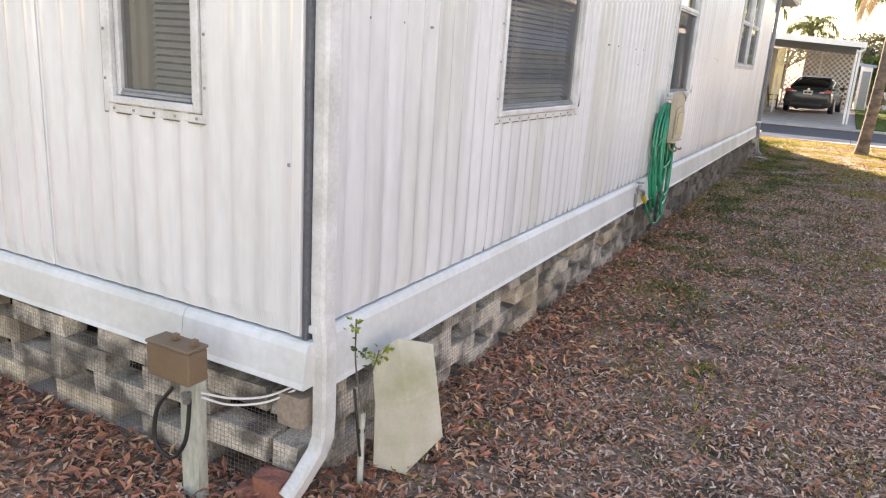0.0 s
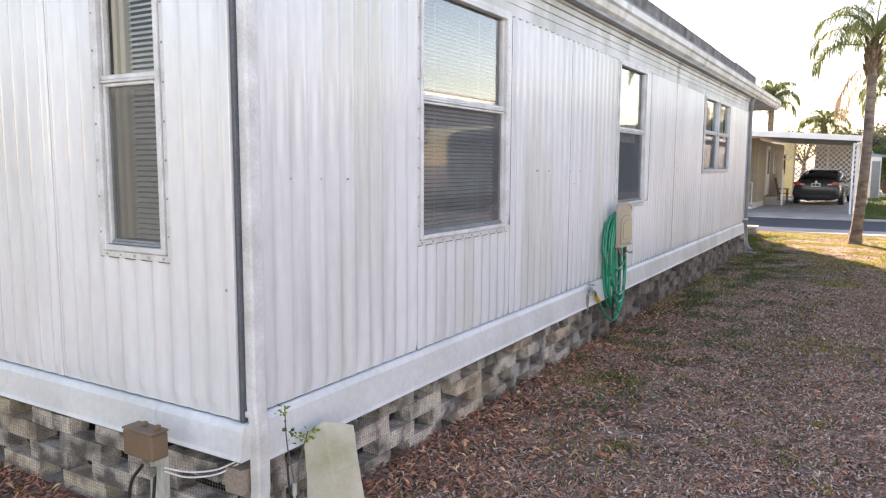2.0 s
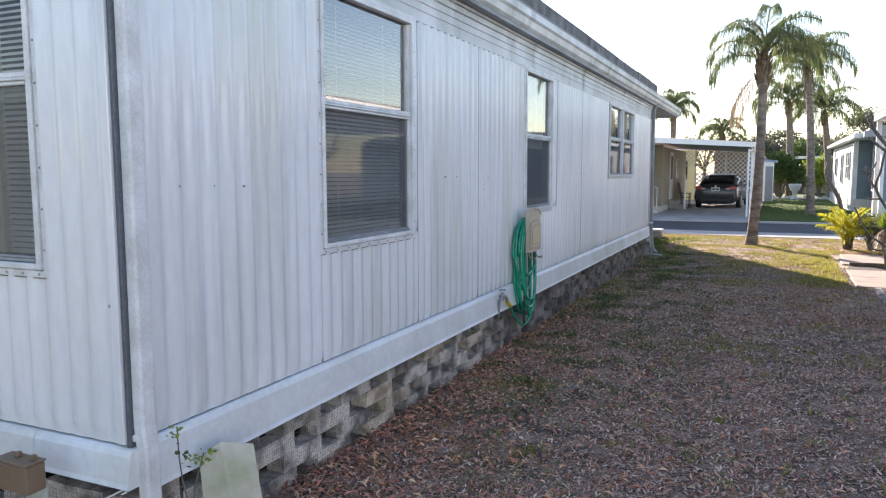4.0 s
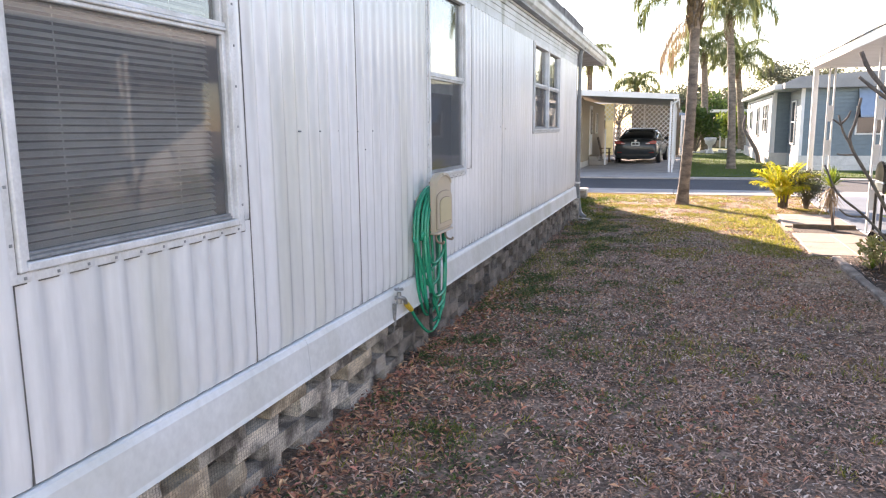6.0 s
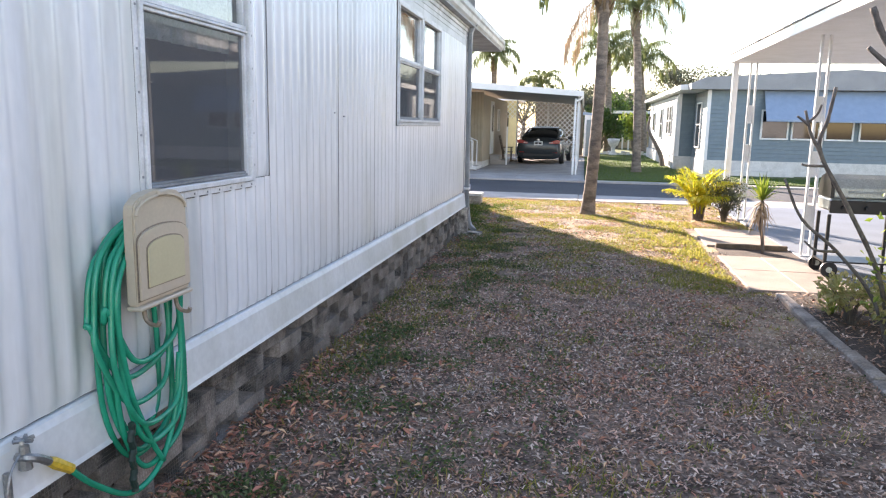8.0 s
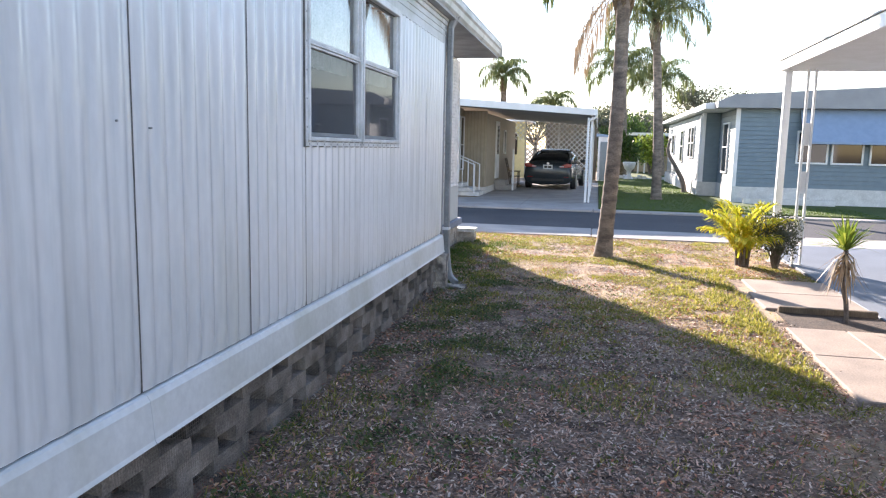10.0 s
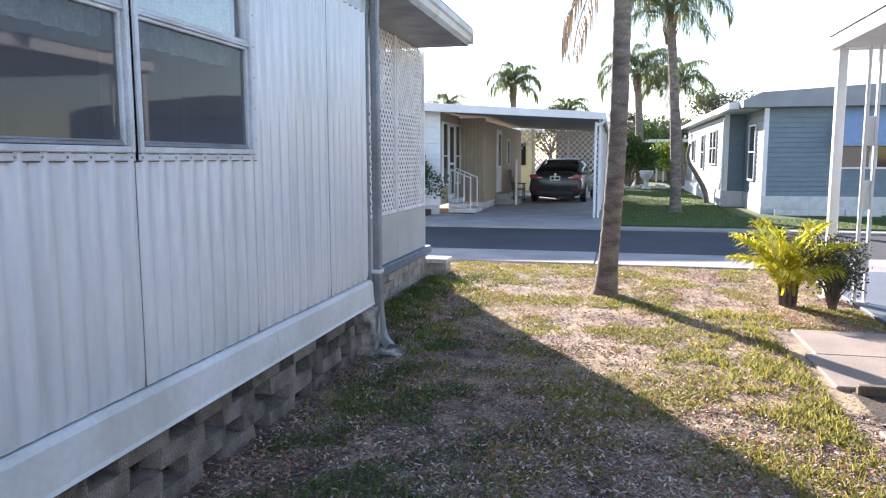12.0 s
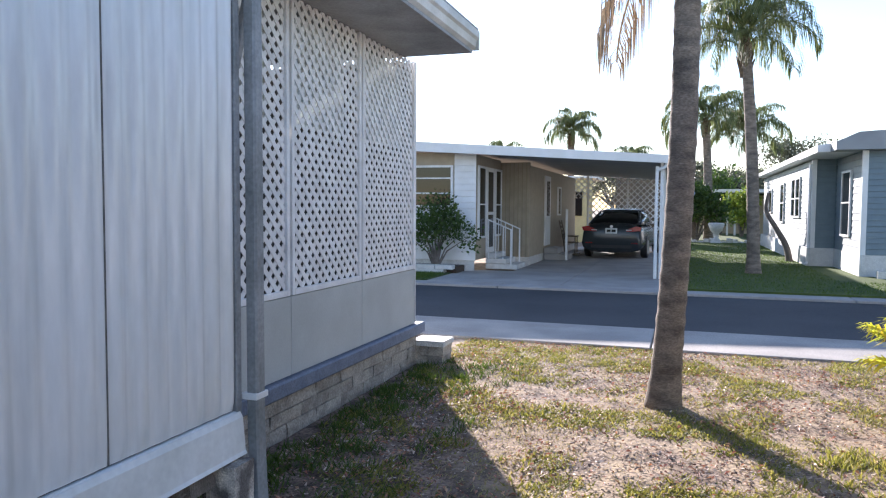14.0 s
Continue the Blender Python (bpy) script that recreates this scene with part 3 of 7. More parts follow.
def rim(u0, u1, w0, w1, t, d0, d1, head=True):
    """Four bars of width t round a rectangle, as (u0, w0, u1, w1, d0, d1)."""
    bars = [(u0, w0, u0 + t, w1, d0, d1), (u1 - t, w0, u1, w1, d0, d1), (u0 + t, w0, u1 - t, w0 + t, d0, d1)]
    return bars + ([(u0 + t, w1 - t, u1 - t, w1, d0, d1)] if head else [])


def on_x(bars):
    """Bars laid on the long wall: depth outward along +x."""
    return [(WX + d0, u0, w0, WX + d1, u1, w1) for u0, w0, u1, w1, d0, d1 in bars]


def on_end(bars):
    """Bars laid on the end wall: depth outward along -y."""
    return [(u0, EY - d1, w0, u1, EY - d0, w1) for u0, w0, u1, w1, d0, d1 in bars]


def hung_window(lay, y0, y1, z0, z1, zm, label, clear, head=True):
    """A single-hung window: screwed flange, raised frame, two sashes, panes, screen."""
    w = part("window", boxes(*lay(rim(y0, y1, z0, z1, 0.026, -0.03, 0.027, head)), bev=0.004), M_ALU, home, label)
    part("flange", boxes(*lay(rim(y0 - 0.03, y1 + 0.03, z0 - 0.03, z1 + 0.03, 0.027, 0.004, 0.0165, head)), bev=0.002), M_ALU, w)
    part("sealant", boxes(*lay(rim(y0 - 0.0345, y1 + 0.0345, z0 - 0.0345, z1 + 0.034, 0.0355, -0.004, 0.0128, head))), M_CAULK, w, "dirty sealant round the flange")
    a, b, c, d = y0 + 0.029, y1 - 0.029, z0 + 0.029, z1 - 0.029
    f = 0.02
    part("lower_sash", boxes(*lay([(a, c, a + f, zm - 0.001, -0.02, 0.01), (b - f, c, b, zm - 0.001, -0.02, 0.01), (a + f, zm - 0.016, b - f, zm - 0.001, -0.02, 0.012)]), bev=0.003), M_ALU, w)
    part("sash_track", boxes(*lay([(a + f, c, b - f, c + 0.012, -0.02, 0.012), (a + f, c + 0.0125, b - f, c + 0.022, -0.02, 0.004)]), bev=0.002), M_GREYTRIM, w, "dull grey bottom rail")
    part("upper_sash", boxes(*lay([(a, zm, b, zm + 0.012, -0.035, 0.02), (a, zm + 0.0135, b, zm + 0.034, -0.035, 0.014), (a, zm + 0.035, a + f * 0.8, d, -0.03, 0.004), (b - f * 0.8, zm + 0.035, b, d, -0.03, 0.004)]), bev=0.003), M_ALU, w)
    for name, mt, u0, u1, w0, w1, dd, lb in (("screen_pane", M_SCREEN, a + f, b - f, c + 0.022, zm - 0.016, -0.006, "grey insect screen over glass"), ("glass_pane", clear, a + f * 0.8, b - f * 0.8, zm + 0.034, d, -0.018, "clear upper glass pane")):
        if lay is on_x:
            p = pane_x(name, mt, w, WX + dd, u0, u1, w0, w1, lb)
        else:
            p = pane_y(name, mt, w, EY - dd, u0, u1, w0, w1, lb)
        p.visible_shadow = False
    sc = bmesh.new()
    nb = max(4, int((y1 - y0) / 0.115))
    spots = [(y0 + 0.02 + k * (y1 - y0 - 0.04) / nb, z0 - 0.017) for k in range(nb + 1)]
    k = z0 + 0.08
    while k < z1 - 0.05:
        spots += [(y0 - 0.017, k), (y1 + 0.017, k)]
        k += 0.16
    for bx in lay([(u - 0.0045, v - 0.0045, u + 0.0045, v + 0.0045, 0.0166, 0.019) for u, v in spots]):
        box(sc, *bx)
    part("screw", sc, M_GREYTRIM, w, "rusty screw heads")
    return w, a, b, d


def window_in_x(y0, y1, z0, z1, zm, cover):
    """A window in the long wall with a blind or a pale reflection sheet behind it."""
    w, a, b, d = hung_window(on_x, y0, y1, z0, z1, zm, "white aluminium single-hung window", M_GLASS)
    if cover == "blind":
        bl = bmesh.new()
        z = z0 + 0.06
        while z < z1 - 0.06:
            t = bmesh.new()
            bmesh.ops.create_cube(t, size=1)
            sag = 0.012 * math.sin(z * 9)
            absorb(bl, t, pose(WX - 0.05, (y0 + y1) / 2 - 0.02, z + sag * 0.3, 0.25 * math.sin(z * 31), 38 + 5 * math.sin(z * 17), 0) @ Matrix.Diagonal((0.024, y1 - y0 - 0.12, 0.0016, 1)))
            z += 0.0235
        for k in (0.25, 0.75):
            y = y0 + k * (y1 - y0)
            box(bl, WX - 0.06, y, z0 + 0.06, WX - 0.058, y + 0.004, z1 - 0.06)
        part("blind", bl, M_BLIND, w, "pale venetian blind, slightly bent")
    else:
        # greenish-white folds stand in for sky and palms mirrored in the upper pane
        v = []
        n = 40
        for i in range(n + 1):
            y = a + (b - a) * i / n
            x = WX - 0.09 + 0.014 * math.sin(i * 1.3) + 0.008 * math.sin(i * 0.57)
            v += [(x, y, zm - 0.1), (x, y, d)]
        fc = [(2 * i, 2 * i + 2, 2 * i + 3, 2 * i + 1) for i in range(n)]
        raw("reflection_sheet", v, fc, M_REFLECTION, w, smooth=True)
    return w


for w in WINDOWS:
    window_in_x(*w)


def window_in_end(x0, x1, z0, z1, zm):
    """The narrow window in the end wall, with a closed blind and an inner jamb."""
    y = EY
    w, a, b, d = hung_window(on_end, x0, x1, z0, z1, zm, "narrow white aluminium window with a blind", M_CLEAR, False)
    bl = bmesh.new()
    z = z0 + 0.06
    while z < z1:
        t = bmesh.new()
        bmesh.ops.create_cube(t, size=1)
        absorb(bl, t, pose((x0 + x1) / 2 + 0.045, y + 0.075, z, 38, 0, 0) @ Matrix.Diagonal((x1 - x0 - 0.15, 0.024, 0.0016, 1)))
        z += 0.0235
    part("blind", bl, M_BLIND, w, "cream closed venetian blind")
    part("inner_jamb", boxes((a + 0.022, y + 0.035, z0 + 0.05, a + 0.05, y + 0.09, z1), (a + 0.052, y + 0.05, z0 + 0.05, a + 0.085, y + 0.09, z1), bev=0.003), M_BEIGE, w, "beige inner jamb")


window_in_end(*EW)

# skirt band: flange, face, drip lip
def band(bm, along, a, b, base, sign, up=0.0):
    prof = [(-0.012, 0.577), (0.012, 0.577), (0.024, 0.572), (0.036, 0.55), (0.044, 0.47 + up * 0.5), (0.05, 0.4 + up), (0.058, 0.384 + up), (0.05, 0.378 + up), (-0.012, 0.378 + up)]
    pr = [(base + sign * d, z) for d, z in prof]
    if along == "y":
        prism(bm, [(u, z) for u, z in pr], "y", a, b)
    else:
        prism(bm, [(u, z) for u, z in pr], "x", a, b)
    return bm


for a, b in ((2.80, 5.6), (5.603, 9.85), (9.853, 13.6), (13.603, NY)):
    part("skirt_band", band(bmesh.new(), "y", a, b, WX, 1), M_SKIRT, home)
for a, b, up in ((-1.79, -1.262, 0.05), (-3.4, -1.793, 0.03), (-5.3, -3.403, 0.0)):
    part("skirt_band", band(bmesh.new(), "x", a, b, EY, -1, up), M_SKIRT, home)
# shadow line under the siding foot, painted as a near-black strip
part("gap_shade_strip", boxes((WX - 0.012, 2.84, 0.5775, WX - 0.004, NY - 0.03, 0.592)), M_DARK, home, "near-black strip painted as shade under the siding")
part("gap_shade_strip", boxes((-5.2, EY + 0.004, 0.5775, -1.35, EY + 0.012, 0.592)), M_DARK, home)
# dark narrow strip between the siding edge and the downspout
part("corner_trim", boxes((-1.302, EY - 0.012, 0.575, -1.284, 2.74, 2.95), bev=0.003), M_DARKTRIM, home, "dark narrow strip at the corner")
part("corner_trim", boxes((-1.34, EY - 0.024, 0.59, -1.303, EY - 0.001, 2.95), bev=0.003), M_SIDING, home)
part("corner_trim", boxes((WX - 0.01, 2.742, 0.59, WX + 0.024, 2.835, 2.95), bev=0.003), M_SIDING, home)
part("corner_trim", boxes((WX - 0.02, NY - 0.02, 0.38, WX + 0.02, NY + 0.02, 2.9), bev=0.004), M_GREYTRIM, home)
# head of the wall: frieze, mouldings, gutter, fascia, soffit, roof
part("frieze", boxes((WX - 0.01, 2.69, 2.615, WX + 0.014, NY + 0.02, 2.80)), M_GUTTER, home, "smooth frieze band, streaked with mildew")
part("mullion", boxes((WX - 0.02, 12.432, 1.56, WX + 0.012, 12.478, 2.60)), M_ALU, home)
part("frieze_moulding", boxes((WX, 2.69, 2.69, WX + 0.02, NY + 0.02, 2.70), (WX, 2.69, 2.745, WX + 0.022, NY + 0.02, 2.757)), M_GUTTER, home)
part("frieze_moulding", boxes((WX, 2.69, 2.801, WX + 0.03, NY + 0.02, 2.845), (WX, 2.69, 2.846, WX + 0.045, NY + 0.02, 2.87), bev=0.004), M_GUTTER, home)
gut = [(-1.29, 2.90), (-1.21, 2.90), (-1.185, 2.925), (-1.175, 2.98), (-1.155, 3.0), (-1.155, 3.06), (-1.165, 3.065), (-1.172, 3.06), (-1.172, 3.005), (-1.2, 2.985), (-1.29, 2.98)]
part("gutter", prism(bmesh.new(), gut, "y", 2.55, 18.74), M_GUTTER, home, "white metal gutter")
part("soffit", boxes((-2.3, 2.56, 2.872, -1.21, 15.26, 2.899)), M_GREYTRIM, home)
part("soffit", boxes((-5.2, 15.262, 2.872, -1.21, 18.72, 2.899)), M_GREYTRIM, home)
rf = prism(bmesh.new(), [(-1.17, 3.066), (-1.17, 3.09), (-3.25, 3.2), (-5.4, 3.09), (-5.4, 3.0), (-1.3, 3.0)], "y", 2.52, 18.77)
part("roof", rf, M_GREYROOF, home, "low grey roof")
rng = random.Random(5)
edge = bmesh.new()
y = 2.5
while y < 15.7:
    ln = rng.uniform(0.9, 2.6)
    dz, dx = rng.uniform(-0.005, 0.005), rng.uniform(-0.006, 0.006)
    box(edge, -1.9, y, 3.13 + dz, -1.27 + dx, min(y + ln, 15.75), 3.30 + dz, bev=0.01)
    y += ln + 0.002
part("roof_edge", edge, M_ROOF, home, "thick weathered over-roof edge, patched and stained")
part("roof_deck", prism(bmesh.new(), [(-1.32, 3.09), (-1.32, 3.28), (-3.25, 3.42), (-5.3, 3.28), (-5.3, 3.09)], "y", 2.52, 15.74), M_ROOF, home)
part("fascia", boxes((-5.4, 18.742, 2.90, -1.157, 18.772, 3.06), bev=0.004), M_GUTTER, home)

# nails and screw heads on the siding
for y, z in ((3.01, 1.56), (3.21, 1.558), (3.41, 1.553), (5.66, 1.582), (5.86, 1.581), (6.06, 1.583), (6.31, 1.577), (6.52, 1.579), (6.41, 1.474), (9.75, 1.6), (9.95, 1.58)):
    part("screw", boxes((WX - 0.002, y - 0.004, z - 0.004, WX + 0.018, y + 0.004, z + 0.004), bev=0.0015), M_GREYTRIM, home)
part("screw", boxes((-1.362, EY - 0.016, 1.112, -1.35, EY + 0.002, 1.124), bev=0.002), M_GREYTRIM, home)


def downspout(pts, w, d, material, label, straps):
    """A flat-sided pipe along points, with straps."""
    bm = bmesh.new()
    pts = [Vector(p) for p in pts]
    rings = []
    for i, p in enumerate(pts):
        dr = (pts[min(i + 1, len(pts) - 1)] - pts[max(i - 1, 0)]).normalized()
        side = Vector((0, 1, 0)) if abs(dr.y) < 0.7 else Vector((1, 0, 0))
        s = (side - dr * side.dot(dr)).normalized()
        o = dr.cross(s)
        q = []
        for u, v in ((-1, -0.7), (-0.7, -1), (0.7, -1), (1, -0.7), (1, 0.7), (0.7, 1), (-0.7, 1), (-1, 0.7)):
            q.append(bm.verts.new(p + s * u * w / 2 + o * v * d / 2))
        rings.append(q)
    for a, b in zip(rings, rings[1:]):
        for k in range(8):
            bm.faces.new((a[k], a[(k + 1) % 8], b[(k + 1) % 8], b[k]))
    bm.faces.new(rings[0][::-1])
    ds = part("downspout", bm, material, home, label)
    for x0, y0, z0, x1, y1, z1 in straps:
        part("strap", boxes((x0, y0, z0, x1, y1, z1), bev=0.003), M_TRIM, ds)


downspout([(-1.262, 2.732, 2.9), (-1.262, 2.732, 0.66), (-1.258, 2.732, 0.62), (-1.25, 2.732, 0.56), (-1.248, 2.732, 0.3), (-1.248, 2.728, 0.24), (-1.252, 2.705, 0.19), (-1.272, 2.635, 0.105), (-1.285, 2.6, 0.065)], 0.074, 0.052, M_ALU, "white metal downspout with a kicked-out foot", [(-1.31, 2.69, 0.60, -1.255, 2.72, 0.625)])
downspout([(-1.225, 15.36, 2.93), (-1.27, 15.36, 2.8), (-1.275, 15.36, 2.6)] + spline([(-1.27, 15.36, 0.55), (-1.25, 15.34, 0.3), (-1.21, 15.3, 0.12), (-1.13, 15.24, 0.05)], 4), 0.075, 0.06, M_GREYTRIM, "grey weathered downspout with a kicked-out foot", [(-1.32, 15.31, 0.62, -1.235, 15.41, 0.65)])
downspout([(-1.2, 15.42, 2.93), (-1.32, 15.5, 2.75), (-1.5, 15.55, 2.2), (-1.62, 15.58, 1.85)], 0.05, 0.04, M_GREYTRIM, "bent grey overflow pipe beside the downspout", [])

# ---- porch at the far end ----
PX, PY = -1.834, 19.02
porch = thing("screen_porch", "lattice-screened porch on a split-face block base", "porch", (-3, 17, 0), kind="structure")
part("lower_panel", boxes((PX - 0.03, 15.3, 0.40, PX, 16.655, 0.92), bev=0.002), M_PANEL, porch)
part("lower_panel", boxes((PX - 0.03, 16.66, 0.40, PX, 17.765, 0.92), bev=0.002), M_PANEL, porch)
part("lower_panel", boxes((PX - 0.03, 17.77, 0.40, PX, 18.98, 0.92), bev=0.002), M_PANEL, porch)
# unseen street end, closed to full height to stop sun streaks on the yard
part("lower_panel", boxes((-5.2, 18.95, 0.40, PX - 0.061, 18.98, 2.87), bev=0.002), M_PANEL, porch)
part("ledge", boxes((PX - 0.1, 15.3, 0.29, PX + 0.05, PY + 0.12, 0.395), (-5.2, PY - 0.1, 0.29, PX - 0.101, PY + 0.12, 0.395), bev=0.012), M_LEDGE, porch, "blue-grey painted concrete ledge")
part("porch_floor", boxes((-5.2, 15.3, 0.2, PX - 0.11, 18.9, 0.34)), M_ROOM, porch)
# added inner walls: dark colour for porch shade, high opening to backlight the cloth
part("far_wall", boxes((-5.25, 15.34, 0.35, -5.2, 18.94, 1.5), (-5.19, 18.9, 0.35, PX - 0.1, 18.945, 2.87), (-5.19, 15.335, 0.35, -1.91, 15.36, 2.87)), M_ROOM, porch, "added inner porch walls, coloured dark for shade, with a high opening for backlight")
part("wall", boxes((-1.9, 15.285, 0.41, WX - 0.03, 15.36, 2.87), (-5.3, 15.285, 0.35, -1.901, 15.33, 2.87)), M_SIDING, porch)


def lattice_panel(y0, y1, z0, z1, pitch, wid, parent, plane="x", at=PX, material=M_LATTICE, thick=0.005):
    """Two layers of crossed slats, each clipped to the frame."""
    def clip(c, sgn):
        # line u - sgn * v = c inside the rectangle
        pts = []
        for u in (y0, y1):
            v = (u - c) * sgn
            if z0 <= v <= z1:
                pts.append((u, v))
        for v in (z0, z1):
            u = c + sgn * v
            if y0 < u < y1:
                pts.append((u, v))
        return pts[:2] if len(pts) >= 2 else None
    for layer, sgn in ((0, 1), (1, -1)):
        lo = min(y0 - sgn * z0, y0 - sgn * z1)
        hi = max(y1 - sgn * z0, y1 - sgn * z1)
        c = lo + pitch * 0.4
        while c < hi:
            seg = clip(c, sgn)
            if seg:
                (u0, v0), (u1, v1) = seg
                d = Vector((u1 - u0, v1 - v0))
                if d.length > 0.02:
                    o = Vector((-d.y, d.x)).normalized() * wid / 2
                    w0, w1 = at - 0.022 + layer * thick, at - 0.022 + (layer + 1) * thick - 0.0005
                    q = [(u0 + o.x, v0 + o.y), (u1 + o.x, v1 + o.y), (u1 - o.x, v1 - o.y), (u0 - o.x, v0 - o.y)]
                    part("slat", prism(bmesh.new(), q, plane, w0, w1), material, parent)
            c += pitch


for y0, y1 in ((15.45, 16.64), (16.67, 17.745), (17.775, 18.96)):
    fr = part("lattice_panel", boxes((PX - 0.026, y0, 0.925, PX + 0.006, y0 + 0.035, 2.87), (PX - 0.026, y1 - 0.035, 0.925, PX + 0.006, y1, 2.87), (PX - 0.026, y0 + 0.035, 0.925, PX + 0.006, y1 - 0.035, 0.965), bev=0.003), M_LATTICE, porch, "white diagonal lattice panel")
    lattice_panel(y0 + 0.03, y1 - 0.03, 0.96, 2.87, 0.1, 0.036, fr)
    part("shade_cloth", boxes((PX - 0.075, y0 + 0.03, 2.05, PX - 0.071, y1 - 0.16, 2.78)), M_FABRIC, porch, "pale translucent shade cloth behind the lattice")
part("corner_post", boxes((PX - 0.06, 18.962, 0.4, PX, 19.0, 2.872), bev=0.004), M_TRIM, porch)
rng = random.Random(11)


def rough_block(x0, y0, z0, x1, y1, z1, seed, rough=0.006):
    """A block with a broken, uneven face."""
    r = random.Random(seed)
    bm = bmesh.new()
    bmesh.ops.create_cube(bm, size=1)
    bmesh.ops.subdivide_edges(bm, edges=bm.edges[:], cuts=1, use_grid_fill=True)
    for v in bm.verts:
        v.co = Vector((x0 + (v.co.x + 0.5) * (x1 - x0), y0 + (v.co.y + 0.5) * (y1 - y0), z0 + (v.co.z + 0.5) * (z1 - z0)))
        v.co += Vector((r.uniform(-rough, rough), r.uniform(-rough, rough), r.uniform(-rough, rough) * 0.4))
    return bm


base = thing("porch_base", "tan split-face concrete block wall under the porch", "block wall", (PX, 17, 0), kind="structure")
# near-black core that shows in the joints between the blocks
part("joint_backing", boxes((PX - 0.09, 15.4, -0.05, PX - 0.02, PY, 0.285), (-5.2, PY - 0.07, -0.05, PX - 0.1, PY - 0.02, 0.285)), M_DARK, base)
k = 0
for c in range(3):
    y = 15.4 + (0.2 if c % 2 else 0.0)
    while y < PY - 0.02:
        e = min(y + 0.39, PY)
        part("block", rough_block(PX - 0.1, y, 0.0 + c * 0.096 - 0.003, PX + 0.0, e, 0.088 + c * 0.096, k), M_SPLIT, base)
        k += 1
        y += 0.4
for c in range(2):
    for i in range(2):
        part("block", rough_block(PX - 0.03 + i * 0.15, PY + 0.01 + c * 0.01, c * 0.1 - 0.02, PX + 0.115 + i * 0.15, PY + 0.3, c * 0.1 + 0.075, 90 + k), M_SPLIT, base)
        k += 1
part("cap_stone", rough_block(PX - 0.05, PY, 0.175, PX + 0.28, PY + 0.32, 0.225, 7), M_STONEW, base)

# ---- foundation: spaced blocks behind wire mesh ----
found = thing("foundation", "spaced grey concrete blocks behind wire mesh, stained", "foundation", (-1.4, 9, 0), kind="structure")
# near-black sheets paint the crawl-space shade behind the block gaps
part("shade_sheet", boxes((WX - 0.6, 3.3, -0.05, WX - 0.54, NY, 0.45), (-5.2, EY + 0.55, -0.05, WX - 0.61, EY + 0.6, 0.45), (-5.2, EY + 0.1, 0.39, WX - 0.02, NY, 0.43), (-5.2, EY + 0.13, -0.06, WX - 0.125, NY, -0.008)), M_DARK, found, "near-black sheets painting the crawl-space shade")
part("footing", boxes((WX - 0.12, EY + 0.02, -0.06, WX + 0.005, NY, -0.005), (-5.2, EY - 0.0, -0.06, WX - 0.13, EY + 0.12, -0.005)), M_CONC, found)
CH, BL, PER = 0.097, 0.335, 0.535
k = 0
for c in range(4):
    y = 2.72 + (0.0 if c % 2 else PER / 2) - 0.1
    while y < NY - 0.1:
        a, b = max(y, EY + 0.005), min(y + BL, NY - 0.01)
        if b - a > 0.08:
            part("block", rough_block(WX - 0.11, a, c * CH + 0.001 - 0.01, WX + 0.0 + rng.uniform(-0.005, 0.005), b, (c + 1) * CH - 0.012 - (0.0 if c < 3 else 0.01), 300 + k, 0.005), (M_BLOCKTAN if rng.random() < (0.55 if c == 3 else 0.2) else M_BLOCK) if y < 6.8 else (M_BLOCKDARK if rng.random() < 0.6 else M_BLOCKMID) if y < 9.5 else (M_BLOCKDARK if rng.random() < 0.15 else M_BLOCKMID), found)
        k += 1
        y += PER + rng.uniform(-0.015, 0.015)
    x = WX - 0.13 - (0.0 if c % 2 else PER / 2)
    while x > -5.0:
        part("block", rough_block(x - BL, EY - 0.0 + rng.uniform(-0.01, 0.01), c * CH - 0.009, x, EY + 0.11, (c + 1) * CH - 0.012 - (0.0 if c < 3 else 0.01), 600 + k, 0.005), M_BLOCKTAN if rng.random() < 0.3 else M_BLOCK, found)
        k += 1
        x -= PER + rng.uniform(-0.015, 0.015)
part("pier_block", rough_block(WX - 0.05, 15.12, 0.0, WX + 0.1, 15.27, 0.37, 41), M_BLOCK, found)
part("corner_block", rough_block(-1.385, EY - 0.02, 0.27, -1.29, EY + 0.1, 0.375, 43), M_PAVER, found)
# wire mesh: thin crossed wires, bulging a little
wires = []


def wire(p, q, r):
    p, q = np.array(p), np.array(q)
    d = (q - p) / np.linalg.norm(q - p)
    a = np.cross(d, [0.3, 0.5, 0.81])
    a = a / np.linalg.norm(a) * r
    b = np.cross(d, a)
    for o in (a, b):
        wires.append([p - o, q - o, q + o, p + o])


def bulge(u):
    return 0.012 + 0.008 * math.sin(u * 2.3) + 0.006 * math.sin(u * 5.1)


u = 2.85
while u < NY:
    wire((WX + bulge(u), u, 0.385), (WX + bulge(u) + 0.02, u + 0.003, 0.0), 0.0006)
    u += 0.0165
for i in range(24):
    z = 0.0 + i * 0.0165
    u = 2.85
    while u < NY:
        e = min(u + 0.6, NY)
        wire((WX + bulge(u) + 0.02 * (1 - z / 0.385), u, z), (WX + bulge(e) + 0.02 * (1 - z / 0.385), e, z), 0.0006)
        u = e
u = -1.36
while u > -4.2:
    wire((u, EY - bulge(u), 0.35), (u, EY - bulge(u) - 0.02, 0.0), 0.0006)
    u -= 0.0165
